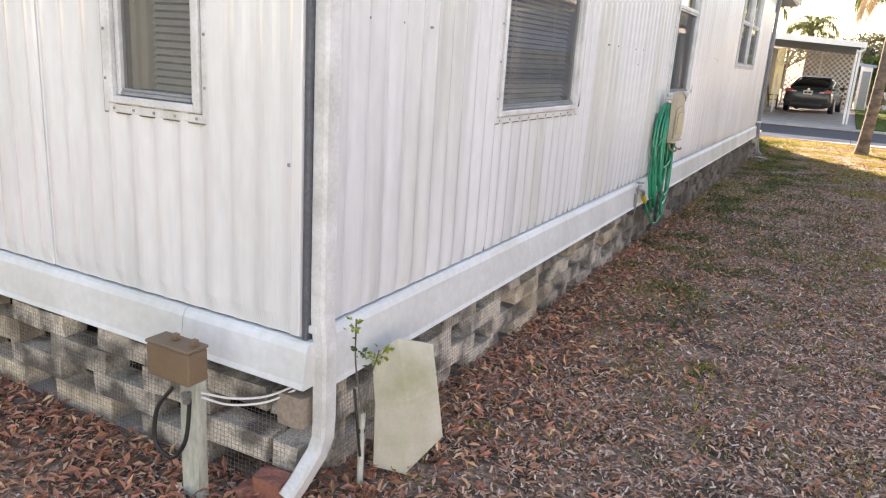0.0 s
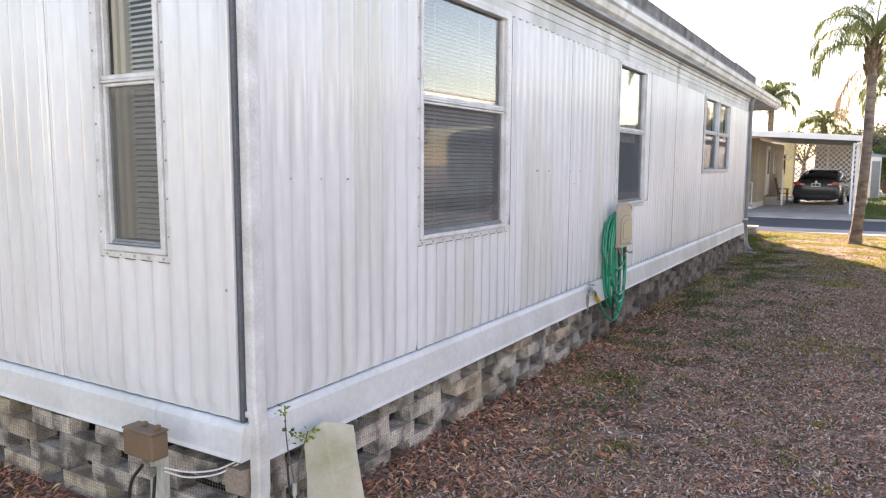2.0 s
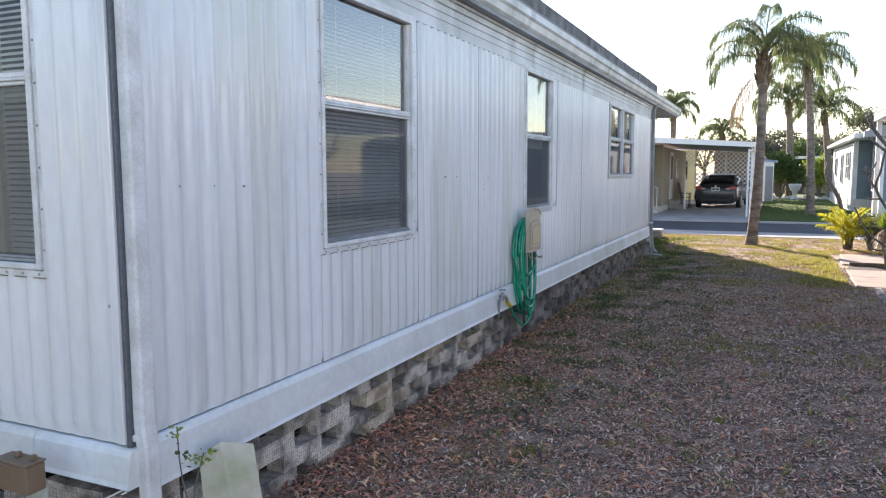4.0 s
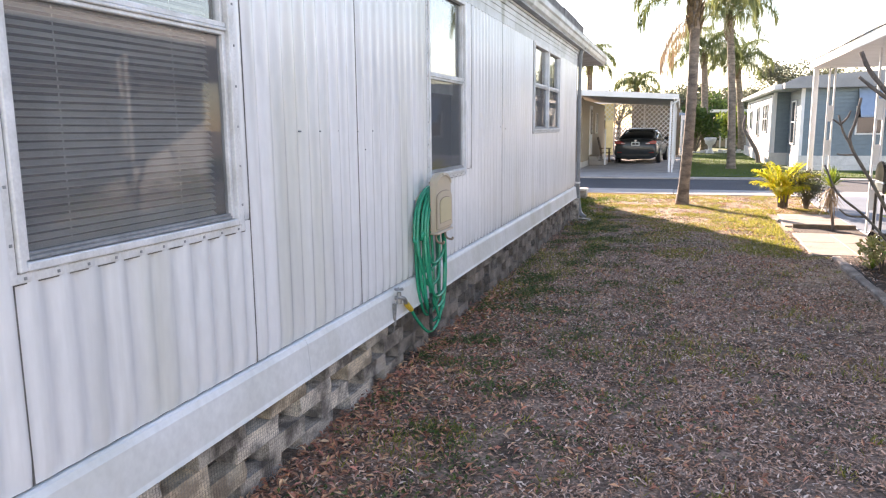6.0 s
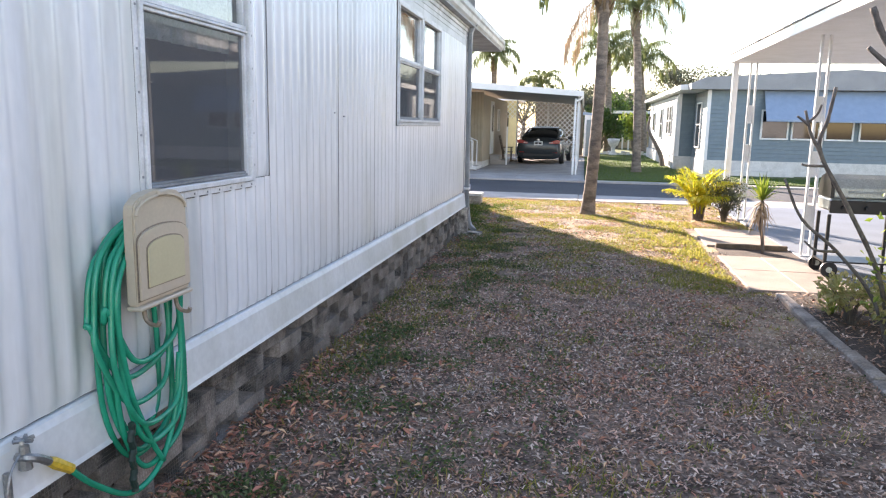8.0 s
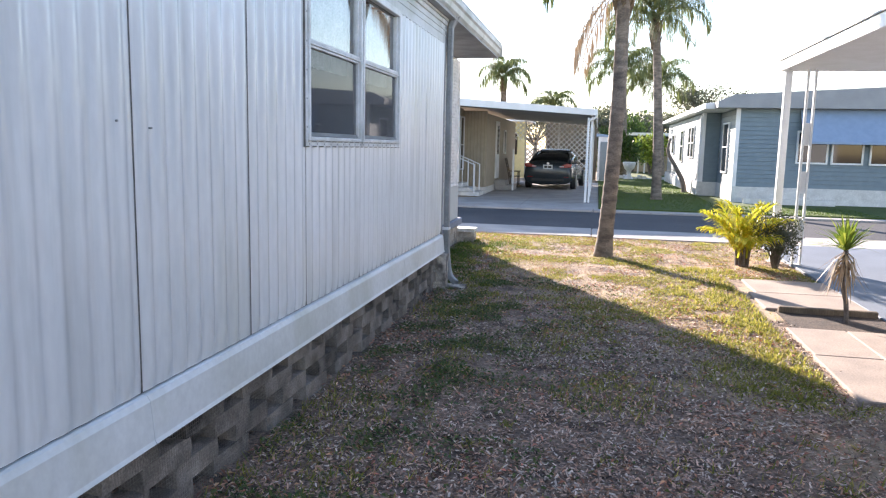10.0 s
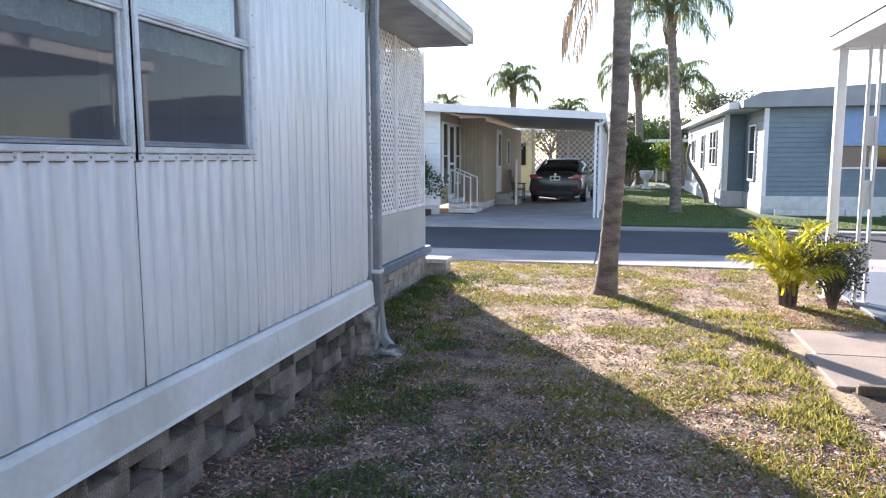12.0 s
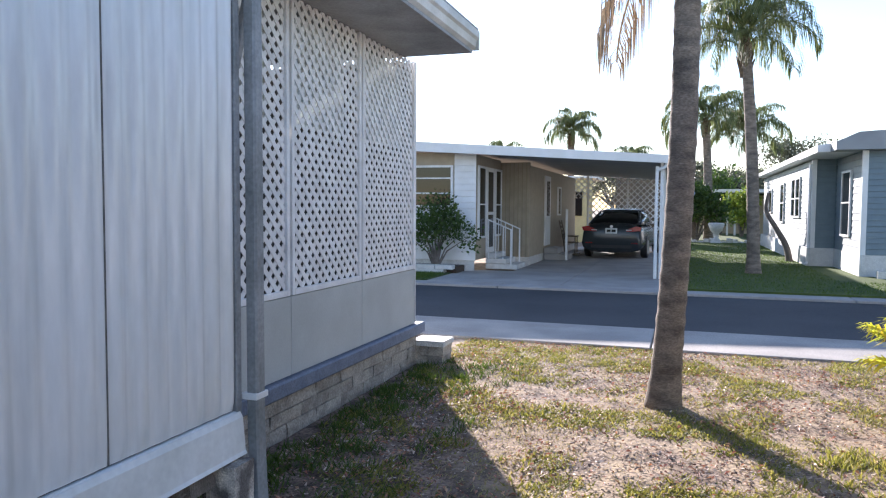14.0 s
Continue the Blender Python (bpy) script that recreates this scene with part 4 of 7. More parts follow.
for i in range(22):
    z = i * 0.0165
    u = -1.36
    while u > -4.2:
        wire((u, EY - bulge(u) - 0.02 * (1 - z / 0.385), z), (u - 0.5, EY - bulge(u - 0.5) - 0.02 * (1 - z / 0.385), z), 0.0006)
        u -= 0.5
tagged(strips("wire_mesh", wires, M_WIRE, found, "rusty galvanised wire mesh"), kind="stuff")

# ---- things by the home's wall ----
def hose_hanger():
    t = thing("hose_hanger", "beige plastic hose hanger with a moulded panel, on the siding", "hose hanger", (-1.3, 7.38, 1.0))
    lo, hi, mid = 7.21, 7.55, 7.38

    def arched(y0, y1, z0, zs, rise, x0, x1, bev=0.005):
        """A plate with straight sides and a flat-arched head."""
        c, h = (y0 + y1) / 2, (y1 - y0) / 2
        out = [(c + h * math.cos(math.pi * i / 14), zs + rise * math.sin(math.pi * i / 14) ** 0.8) for i in range(15)]
        bm = prism(bmesh.new(), out + [(y0, z0), (y1, z0)], "x", x0, x1)
        bmesh.ops.bevel(bm, geom=bm.edges[:], offset=bev, segments=2, affect="EDGES")
        return bm

    plate = part("plate", arched(lo, hi, 0.885, 1.215, 0.07, -1.2, -1.155, 0.007), M_BEIGE, t)
    part("door", arched(lo + 0.006, hi - 0.006, 0.905, 1.105, 0.055, -1.154, -1.144, 0.004), M_BEIGE, plate, "hinged beige front with an arched head")
    part("seam", arched(lo + 0.002, hi - 0.002, 0.9, 1.109, 0.056, -1.1552, -1.1525, 0.0008), M_TANH, plate, "dark seam round the hinged front")
    part("panel_groove", arched(lo + 0.046, hi - 0.046, 0.941, 1.079, 0.041, -1.1442, -1.1425, 0.0006), M_TANH, plate)
    part("raised_panel", arched(lo + 0.05, hi - 0.05, 0.945, 1.075, 0.04, -1.1435, -1.138, 0.0025), M_BEIGE2, plate, "yellowed raised panel")
    part("drip_lip", boxes((-1.2, lo - 0.004, 0.868, -1.14, hi + 0.004, 0.884), bev=0.005), M_BEIGE, plate)
    part("top_nub", boxes((-1.175, mid - 0.03, 1.262, -1.14, mid + 0.03, 1.285), bev=0.006), M_BEIGE, plate)
    part("top_rim", tube(bmesh.new(), [(-1.152, mid + 0.16 * math.cos(math.pi * i / 12), 1.205 + 0.062 * math.sin(math.pi * i / 12)) for i in range(13)], 0.006, 6), M_BEIGE, plate)
    part("saddle", tube(bmesh.new(), [(WX + 0.01, mid + 0.12 * math.cos(math.pi * i / 8), 1.09 + 0.05 * math.sin(math.pi * i / 8)) for i in range(9)], 0.012, 6), M_BEIGE, t)
    part("arm", boxes((WX + 0.01, 7.30, 1.05, -1.2, 7.46, 1.10), bev=0.01), M_BEIGE, t)
    part("back_plate", boxes((WX + 0.012, 7.33, 1.02, WX + 0.026, 7.43, 1.16), bev=0.005), M_BEIGE, t)
    for y in (7.29, 7.5):
        part("hook", tube(bmesh.new(), spline([(-1.185, y, 0.885), (-1.183, y, 0.83), (-1.165, y, 0.805), (-1.135, y, 0.8), (-1.125, y, 0.815)]), 0.0085, 6), M_TANH, t, "tan plastic hook under the hanger")


def garden_hose():
    t = thing("garden_hose", "green garden hose coiled over its wall hanger", "hose", (-1.24, 7.4, 0.2))
    r = random.Random(3)
    pts = []
    turns = 9
    lows = (0.36, 0.28, 0.6, 0.31, 0.5, 0.24, 0.66, 0.34, 0.42)
    for k in range(turns):
        zt, zb = 1.165 + r.uniform(-0.03, 0.03), lows[k]
        left, right = 0.165 + 0.014 * ((k * 4) % 9) + r.uniform(0, 0.012), 0.13 + 0.011 * ((k * 7) % 9) + r.uniform(0, 0.012)
        cx = -1.3 + 0.1 * k / turns
        top_x = -1.29 + 0.07 * k / turns
        zc = zb + 0.13
        loop = [(top_x, 7.38, zt), (cx, 7.38 - left * 0.8, zt - 0.1), (cx, 7.38 - left, 0.85), (cx + 0.015, 7.38 - left * 1.02, zc + 0.1), (cx + 0.025, 7.38 - left * 0.55, zb + 0.02), (cx + 0.025, 7.38 + 0.02 + r.uniform(-0.02, 0.03), zb), (cx + 0.02, 7.38 + right * 0.85, zb + 0.07), (cx + 0.012, 7.38 + right * 1.05, zc + 0.16), (cx, 7.38 + right, 0.9), (top_x, 7.38 + right * 0.6, zt - 0.06)]
        pts += loop
    pts += [(-1.22, 7.36, 1.15), (-1.2, 7.16, 0.95), (-1.2, 7.2, 0.6), (-1.195, 7.3, 0.36), (-1.195, 7.38, 0.23)]
    part("hose", tube(bmesh.new(), spline(pts, 6), 0.0108, 8), M_HOSE, t, smooth=True)
    lead = spline([(-1.2, 7.53, 0.62), (-1.2, 7.48, 0.38), (-1.2, 7.36, 0.22), (-1.215, 7.2, 0.185), (-1.23, 7.03, 0.3), (-1.245, 6.92, 0.415)], 6)
    part("lead", tube(bmesh.new(), lead, 0.0108, 8), M_HOSE, t, smooth=True)
    part("coupling", tube(bmesh.new(), [(-1.244, 6.935, 0.405), (-1.25, 6.87, 0.455), (-1.252, 6.85, 0.47)], [0.017, 0.02, 0.015], 8), M_BRASS, t, "yellow plastic hose coupling")
    sl = []
    for i in range(22):
        sl.append((-1.195, 7.19 + 0.006 * math.sin(i), 0.46 - 0.0125 * i))
    part("spring_sleeve", tube(bmesh.new(), sl, [0.014 if i % 2 else 0.0115 for i in range(22)], 8), M_HOSE_DARK, t, "dark spring sleeve at the hose end")


def garden_tap():
    t = thing("garden_tap", "dull metal garden tap below the siding", "tap", (-1.28, 6.78, 0.48))
    part("pipe", tube(bmesh.new(), spline([(WX + 0.03, 6.76, 0.52), (-1.25, 6.76, 0.525), (-1.235, 6.79, 0.51), (-1.245, 6.84, 0.475)]), 0.014, 8), M_TAPM, t)
    part("body", tube(bmesh.new(), [(-1.262, 6.765, 0.485), (-1.262, 6.765, 0.56)], [0.02, 0.014], 8), M_TAPM, t)
    h = bmesh.new()
    for i in range(6):
        a = i * math.pi / 3
        tube(h, [(-1.262, 6.765, 0.575), (-1.262 + 0.03 * math.cos(a), 6.765 + 0.03 * math.sin(a), 0.58)], 0.007, 5)
    part("wheel_handle", h, M_TAPM, t)
    part("ground_wire", tube(bmesh.new(), spline([(-1.26, 6.74, 0.54), (-1.25, 6.69, 0.5), (-1.25, 6.66, 0.4), (-1.262, 6.66, 0.32)]), 0.004, 5), M_TAPM, t)
    part("stub_pipe", tube(bmesh.new(), [(-1.27, 6.70, 0.5), (-1.27, 6.70, 0.36)], 0.012, 6), M_TAPM, t)


def junction_box():
    t = thing("junction_box_post", "tan metal junction box on a white wooden stake", "junction box", (-1.62, 2.43, 0))
    part("stake", rough_block(-1.68, 2.435, -0.04, -1.605, 2.475, 0.44, 5, 0.003), M_POSTW, t, "flaking white wooden stake")
    b = boxes((-1.725, 2.35, 0.41, -1.545, 2.43, 0.515), bev=0.006)
    bx = part("box", b, M_TAN, t)
    part("lid", boxes((-1.727, 2.348, 0.516, -1.543, 2.432, 0.526), bev=0.003), M_TAN, bx)
    for x in (-1.66, -1.58):
        part("lug", boxes((x, 2.39, 0.527, x + 0.02, 2.41, 0.545), bev=0.002), M_TAN, bx)
    part("cable", tube(bmesh.new(), spline([(-1.66, 2.39, 0.41), (-1.71, 2.37, 0.33), (-1.71, 2.36, 0.22), (-1.65, 2.37, 0.18), (-1.6, 2.38, 0.25), (-1.595, 2.395, 0.36), (-1.6, 2.4, 0.41)]), 0.007, 6), M_BLACK, t, "black looped cable")
    part("connector", tube(bmesh.new(), [(-1.6, 2.39, 0.41), (-1.6, 2.39, 0.375)], [0.016, 0.012], 8), M_TAPM, t)
    part("white_cable", tube(bmesh.new(), spline([(-1.58, 2.43, 0.4), (-1.52, 2.5, 0.37), (-1.45, 2.58, 0.365), (-1.38, 2.64, 0.4)]), 0.004, 5), M_TRIM, t)
    part("white_cable", tube(bmesh.new(), spline([(-1.58, 2.43, 0.385), (-1.53, 2.5, 0.345), (-1.45, 2.58, 0.345), (-1.38, 2.64, 0.385)]), 0.004, 5), M_TRIM, t)
    t.location += Vector((0.035, 0.065, 0.0))
    bx.location.z += 0.045


def leaning_sheet():
    t = thing("leaning_sheet", "creased off-white sheet with green algae, leaning on the blocks", "sheet", (-1.08, 3.0, 0.05))
    lo = [(-1.195, 2.955, 0.03), (-1.085, 2.99, 0.02), (-1.02, 3.14, 0.12)]
    mid = [(-1.205, 2.965, 0.27), (-1.1, 3.005, 0.29), (-1.045, 3.125, 0.31)]
    hi = [(-1.235, 2.98, 0.43), (-1.165, 3.03, 0.5), (-1.09, 3.15, 0.46)]
    v = lo + mid + hi
    off = Vector((-0.006, 0.006, 0))
    v = [Vector(p) for p in v] + [Vector(p) + off for p in v]
    f = []
    for s in (0, 9):
        for r in (0, 3):
            for c in (0, 1):
                f.append((s + r + c, s + r + c + 1, s + r + c + 4, s + r + c + 3))
    ring = [0, 1, 2, 5, 8, 7, 6, 3]
    f += [(a, b, b + 9, a + 9) for a, b in zip(ring, ring[1:] + ring[:1])]
    raw("sheet", v, f, M_ALGAE, t)
    st = thing("stake", "thin white stake in the leaves beside the downspout", "stake", (-1.2, 2.87, 0))
    part("stake_rod", tube(bmesh.new(), [(-1.19, 2.865, -0.02), (-1.2, 2.88, 0.27)], 0.011, 6), M_POSTW, st)
    part("stake_tie", tube(bmesh.new(), [(-1.2, 2.878, 0.2), (-1.2, 2.879, 0.215)], 0.014, 6), M_BLACK, st)
    part("cable", tube(bmesh.new(), spline([(-1.25, 2.9, 0.33), (-1.22, 2.86, 0.35), (-1.2, 2.85, 0.25), (-1.19, 2.86, 0.12)]), 0.005, 5), M_BLACK, st)


def leaf_cluster(name, centre, spread, n, size, material, parent, seed, into=None):
    """Many small pointed leaves (two quads each, folded on the midrib); into: a list to add them to."""
    r = np.random.RandomState(seed)
    q = [] if into is None else into
    for i in range(n):
        d = r.normal(size=3)
        d /= np.linalg.norm(d)
        p = np.array(centre) + d * np.array(spread) * r.uniform(0.35, 1.0)
        ax = d * 0.7 + r.normal(size=3) * 0.6 + np.array([0, 0, 0.2])
        ax /= np.linalg.norm(ax)
        s = np.cross(ax, r.normal(size=3))
        s /= np.linalg.norm(s)
        nn = np.cross(ax, s)
        ln = size * r.uniform(0.6, 1.3)
        w = ln * 0.3
        m = p + ax * ln * 0.5
        q.append([p, m + s * w + nn * w * 0.3, p + ax * ln, m])
        q.append([p, m, p + ax * ln, m - s * w + nn * w * 0.3])
    return q if into is not None else tagged(strips(name, q, material, parent), kind="stuff")


def vine():
    t = thing("vine", "small green vine climbing beside the downspout", "plant", (-1.22, 2.9, 0))
    for i, ps in enumerate(([(-1.2, 2.9, 0), (-1.2, 2.88, 0.25), (-1.22, 2.86, 0.45), (-1.21, 2.84, 0.62)], [(-1.2, 2.9, 0), (-1.22, 2.93, 0.3), (-1.2, 2.97, 0.47)])):
        part("stem", tube(bmesh.new(), spline(ps, 5), 0.003, 5), M_BARK, t)
    leaf_cluster("leaves", (-1.215, 2.83, 0.6), (0.02, 0.03, 0.025), 16, 0.022, M_BRIGHT, t, 1)
    leaf_cluster("leaves", (-1.19, 2.95, 0.46), (0.04, 0.06, 0.03), 34, 0.022, M_BRIGHT, t, 2)
    leaf_cluster("leaves", (-1.205, 2.86, 0.5), (0.03, 0.03, 0.06), 16, 0.02, M_GREEN, t, 4)


hose_hanger()
garden_hose()
garden_tap()
junction_box()
leaning_sheet()
vine()
br = thing("brick_rubble", "broken red brick lying in the leaves by the foundation", "brick", (-1.38, 2.55, 0))
part("brick_piece", rough_block(-1.43, 2.6, -0.02, -1.31, 2.67, 0.1, 8, 0.012), M_BRICKR, br)
part("brick_piece", rough_block(-1.48, 2.57, -0.02, -1.42, 2.64, 0.05, 9, 0.012), M_BRICKR, br)
sp = thing("splash_block", "dark concrete splash block under the far downspout", "brick", (-1.15, 15.2, 0))
part("brick_piece", rough_block(-1.25, 15.1, -0.02, -1.02, 15.3, 0.03, 18, 0.008), M_BLOCK, sp)


# ---- the neighbour's carport ----
def carport_post(x, y, double):
    t = thing("carport_post", "white aluminium carport post" + (" of two bars joined by plates" if double else ""), "post", (x, y, 0.02), group="carport posts")
    if double:
        part("bar", boxes((x - 0.062, y - 0.025, 0.02, x - 0.034, y + 0.025, 2.66), bev=0.004), M_TRIM, t)
        part("bar", boxes((x + 0.034, y - 0.025, 0.02, x + 0.062, y + 0.025, 2.66), bev=0.004), M_TRIM, t)
        for z in (0.35, 1.0, 1.65):
            part("joining_plate", boxes((x - 0.033, y - 0.006, z, x + 0.033, y + 0.006, z + 0.3)), M_TRIM, t)
    else:
        part("bar", boxes((x - 0.045, y - 0.045, 0.02, x + 0.045, y + 0.045, 2.66), bev=0.004), M_TRIM, t)
    part("foot_plate", boxes((x - 0.08, y - 0.06, 0.022, x + 0.08, y + 0.06, 0.032)), M_TRIM, t)


carport_post(2.83, 18.4, False)
carport_post(3.08, 18.2, True)
carport_post(3.1, 14.52, True)
carport_post(3.1, 9.6, True)
cr = thing("carport_roof", "flat white aluminium carport roof with a folded fascia", "carport roof", (5, 13, 2.5))
part("fascia", boxes((2.74, 6.0, 2.66, 2.79, 18.55, 2.80), (2.791, 18.5, 2.66, 7.4, 18.55, 2.80), bev=0.006), M_TRIM, cr)
rp = bmesh.new()
for i in range(31):
    y = 6.0 + i * 0.41
    box(rp, 2.80, y, 2.675, 7.4, y + 0.385, 2.69)
    box(rp, 2.80, y + 0.386, 2.675, 7.4, y + 0.409, 2.73)
part("roof_pan", rp, M_TRIM, cr)
part("top_edge", boxes((2.72, 6.0, 2.801, 2.80, 18.57, 2.815)), M_GREYTRIM, cr)
# unseen wall, added to cut low sky light on the home's end wall
sky_blocker = thing("sky_block_wall", "unseen grey-green wall added to dim the home's end wall", "wall", (-7, -4.5, 0), kind="structure")
part("wall", boxes((-15, -4.6, -0.05, -0.9, -4.5, 2.9)), M_BACKWALL, sky_blocker)
part("wall_cap", boxes((-15, -4.63, 2.901, -0.9, -4.47, 2.95), bev=0.006), M_BACKWALL, sky_blocker)
nh = thing("mobile_home", "white mobile home beside the carport", "house", (8, 9, 0), kind="structure")
part("wall", boxes((7.0, -3.0, 0.4, 7.12, 16.5, 2.9), (7.12, 16.4, 0.4, 11.0, 16.5, 2.9)), M_SIDING, nh)
part("roof", prism(bmesh.new(), [(6.9, 2.9), (6.9, 3.0), (9, 3.3), (11.1, 3.0), (11.1, 2.9)], "y", -3.1, 16.6), M_GREYROOF, nh)
part("skirting", boxes((7.02, -3.0, -0.05, 7.1, 16.5, 0.4)), M_CONC, nh)
part("window", boxes((6.97, 6.0, 1.3, 7.0, 7.2, 2.3), (6.97, 11.0, 1.3, 7.0, 12.2, 2.3)), M_CARGLASS, nh)


def grill():
    t = thing("gas_grill", "black and steel gas grill on a wheeled cart", "grill", (3.05, 12.35, 0.03))
    part("firebox", boxes((2.66, 12.1, 0.82, 3.5, 12.55, 0.97), bev=0.02), M_GRILLS, t, "dull steel firebox")
    lid = prism(bmesh.new(), [(12.1, 0.98), (12.55, 0.98), (12.55, 1.1), (12.48, 1.2), (12.32, 1.25), (12.18, 1.2), (12.1, 1.1)], "x", 2.7, 3.48)
    bmesh.ops.bevel(lid, geom=lid.edges[:], offset=0.01, segments=1, affect="EDGES")
    l = part("lid", lid, M_GRILLS, t, "pale steel lid")
    part("lid_end", prism(bmesh.new(), [(12.09, 0.98), (12.56, 0.98), (12.56, 1.11), (12.48, 1.215), (12.32, 1.262), (12.17, 1.215), (12.09, 1.11)], "x", 2.66, 2.699), M_GRILLB, l, "black cast-metal lid end")
    part("handle", tube(bmesh.new(), [(2.85, 12.06, 1.05), (3.35, 12.06, 1.05)], 0.014, 8), M_GRILLS, l)
    part("control_panel", boxes((2.66, 12.05, 0.80, 3.5, 12.095, 0.95), bev=0.008), M_GRILLB, t)
    for x in (2.8, 3.05, 3.3):
        part("knob", tube(bmesh.new(), [(x, 12.05, 0.87), (x, 12.01, 0.87)], 0.025, 10), M_BLACK, t)
    for x in (2.68, 3.46):
        for y in (12.12, 12.52):
            part("leg", boxes((x - 0.018, y - 0.018, 0.1, x + 0.018, y + 0.018, 0.78), bev=0.004), M_GRILLB, t)
    part("shelf", boxes((2.66, 12.1, 0.2, 3.48, 12.54, 0.22)), M_GRILLB, t)
    for y in (12.08, 12.56):
        w = part("wheel", tube(bmesh.new(), [(2.72, y - 0.02, 0.12), (2.72, y + 0.02, 0.12)], 0.095, 16), M_BLACK, t)
        part("hub", tube(bmesh.new(), [(2.72, y - 0.026, 0.12), (2.72, y + 0.026, 0.12)], 0.035, 10), M_GRILLS, w)
    for y in (12.12, 12.52):
        part("foot", boxes((3.44, y - 0.02, 0.023, 3.48, y + 0.02, 0.1)), M_BLACK, t)
    t.location += Vector((0.18, 1.0, 0.0))
    t.scale = (0.88, 0.88, 0.88)


grill()

# ---- palms, bushes and trees ----
def frond_quads(length, rise, bend, leaf, count, seed, width=0.02, hang=0.75):
    """One feather leaf from the origin along +x: (rachis points, leaflet quads)."""
    r = np.random.RandomState(seed)
    pts, p, n = [np.zeros(3)], np.zeros(3), 14
    for i in range(n):
        a = rise - bend * ((i + 0.5) / n) ** 1.4
        p = p + np.array([math.cos(a), 0, math.sin(a)]) * length / n
        pts.append(p)
    pts = np.array(pts)
    q = []
    for i in range(count):
        u = 0.14 + 0.86 * (i + r.uniform(0, 1)) / count
        k = min(int(u * n), n - 1)
        base = pts[k] + (pts[k + 1] - pts[k]) * (u * n - k)
        d = pts[k + 1] - pts[k]
        d /= np.linalg.norm(d)
        for side in (-1, 1):
            ln = leaf * (0.45 + 0.75 * math.sin(math.pi * min(u * 0.95 + 0.05, 1))) * r.uniform(0.8, 1.15)
            dirn = d * 0.75 + np.array([0, side, 0]) * r.uniform(0.5, 1.0) + np.array([0, 0, r.uniform(-0.2, 0.45)])
            dirn /= np.linalg.norm(dirn)
            m = base + dirn * ln * 0.45
            tip = m + (dirn * (1 - hang) + np.array([0, 0, -hang])) * ln * 0.6
            w = np.cross(dirn, [0, 0, 1.0])
            w = w / (np.linalg.norm(w) + 1e-6) * width
            q.append([base - w * 0.5, base + w * 0.5, m + w, m - w])
            q.append([m - w, m + w, tip + w * 0.25, tip - w * 0.25])
    return pts, q


def frond_mesh(name, material, length, rise, bend, leaf, count, seed, width, hang=0.75):
    pts, q = frond_quads(length, rise, bend, leaf, count, seed, width, hang)
    for a, b in zip(pts, pts[1:]):
        w = 0.014
        q.append([a + [0, -w, 0], b + [0, -w * 0.8, 0], b + [0, w * 0.8, 0], a + [0, w, 0]])
        q.append([a + [0, 0, -w], b + [0, 0, -w * 0.8], b + [0, 0, w * 0.8], a + [0, 0, w]])
    q = np.array(q, dtype=np.float32)
    n = len(q)
    me = bpy.data.meshes.new(name)
    me.from_pydata(q.reshape(-1, 3).tolist(), [], np.arange(n * 4).reshape(-1, 4).tolist())
    me.materials.append(material)
    return me


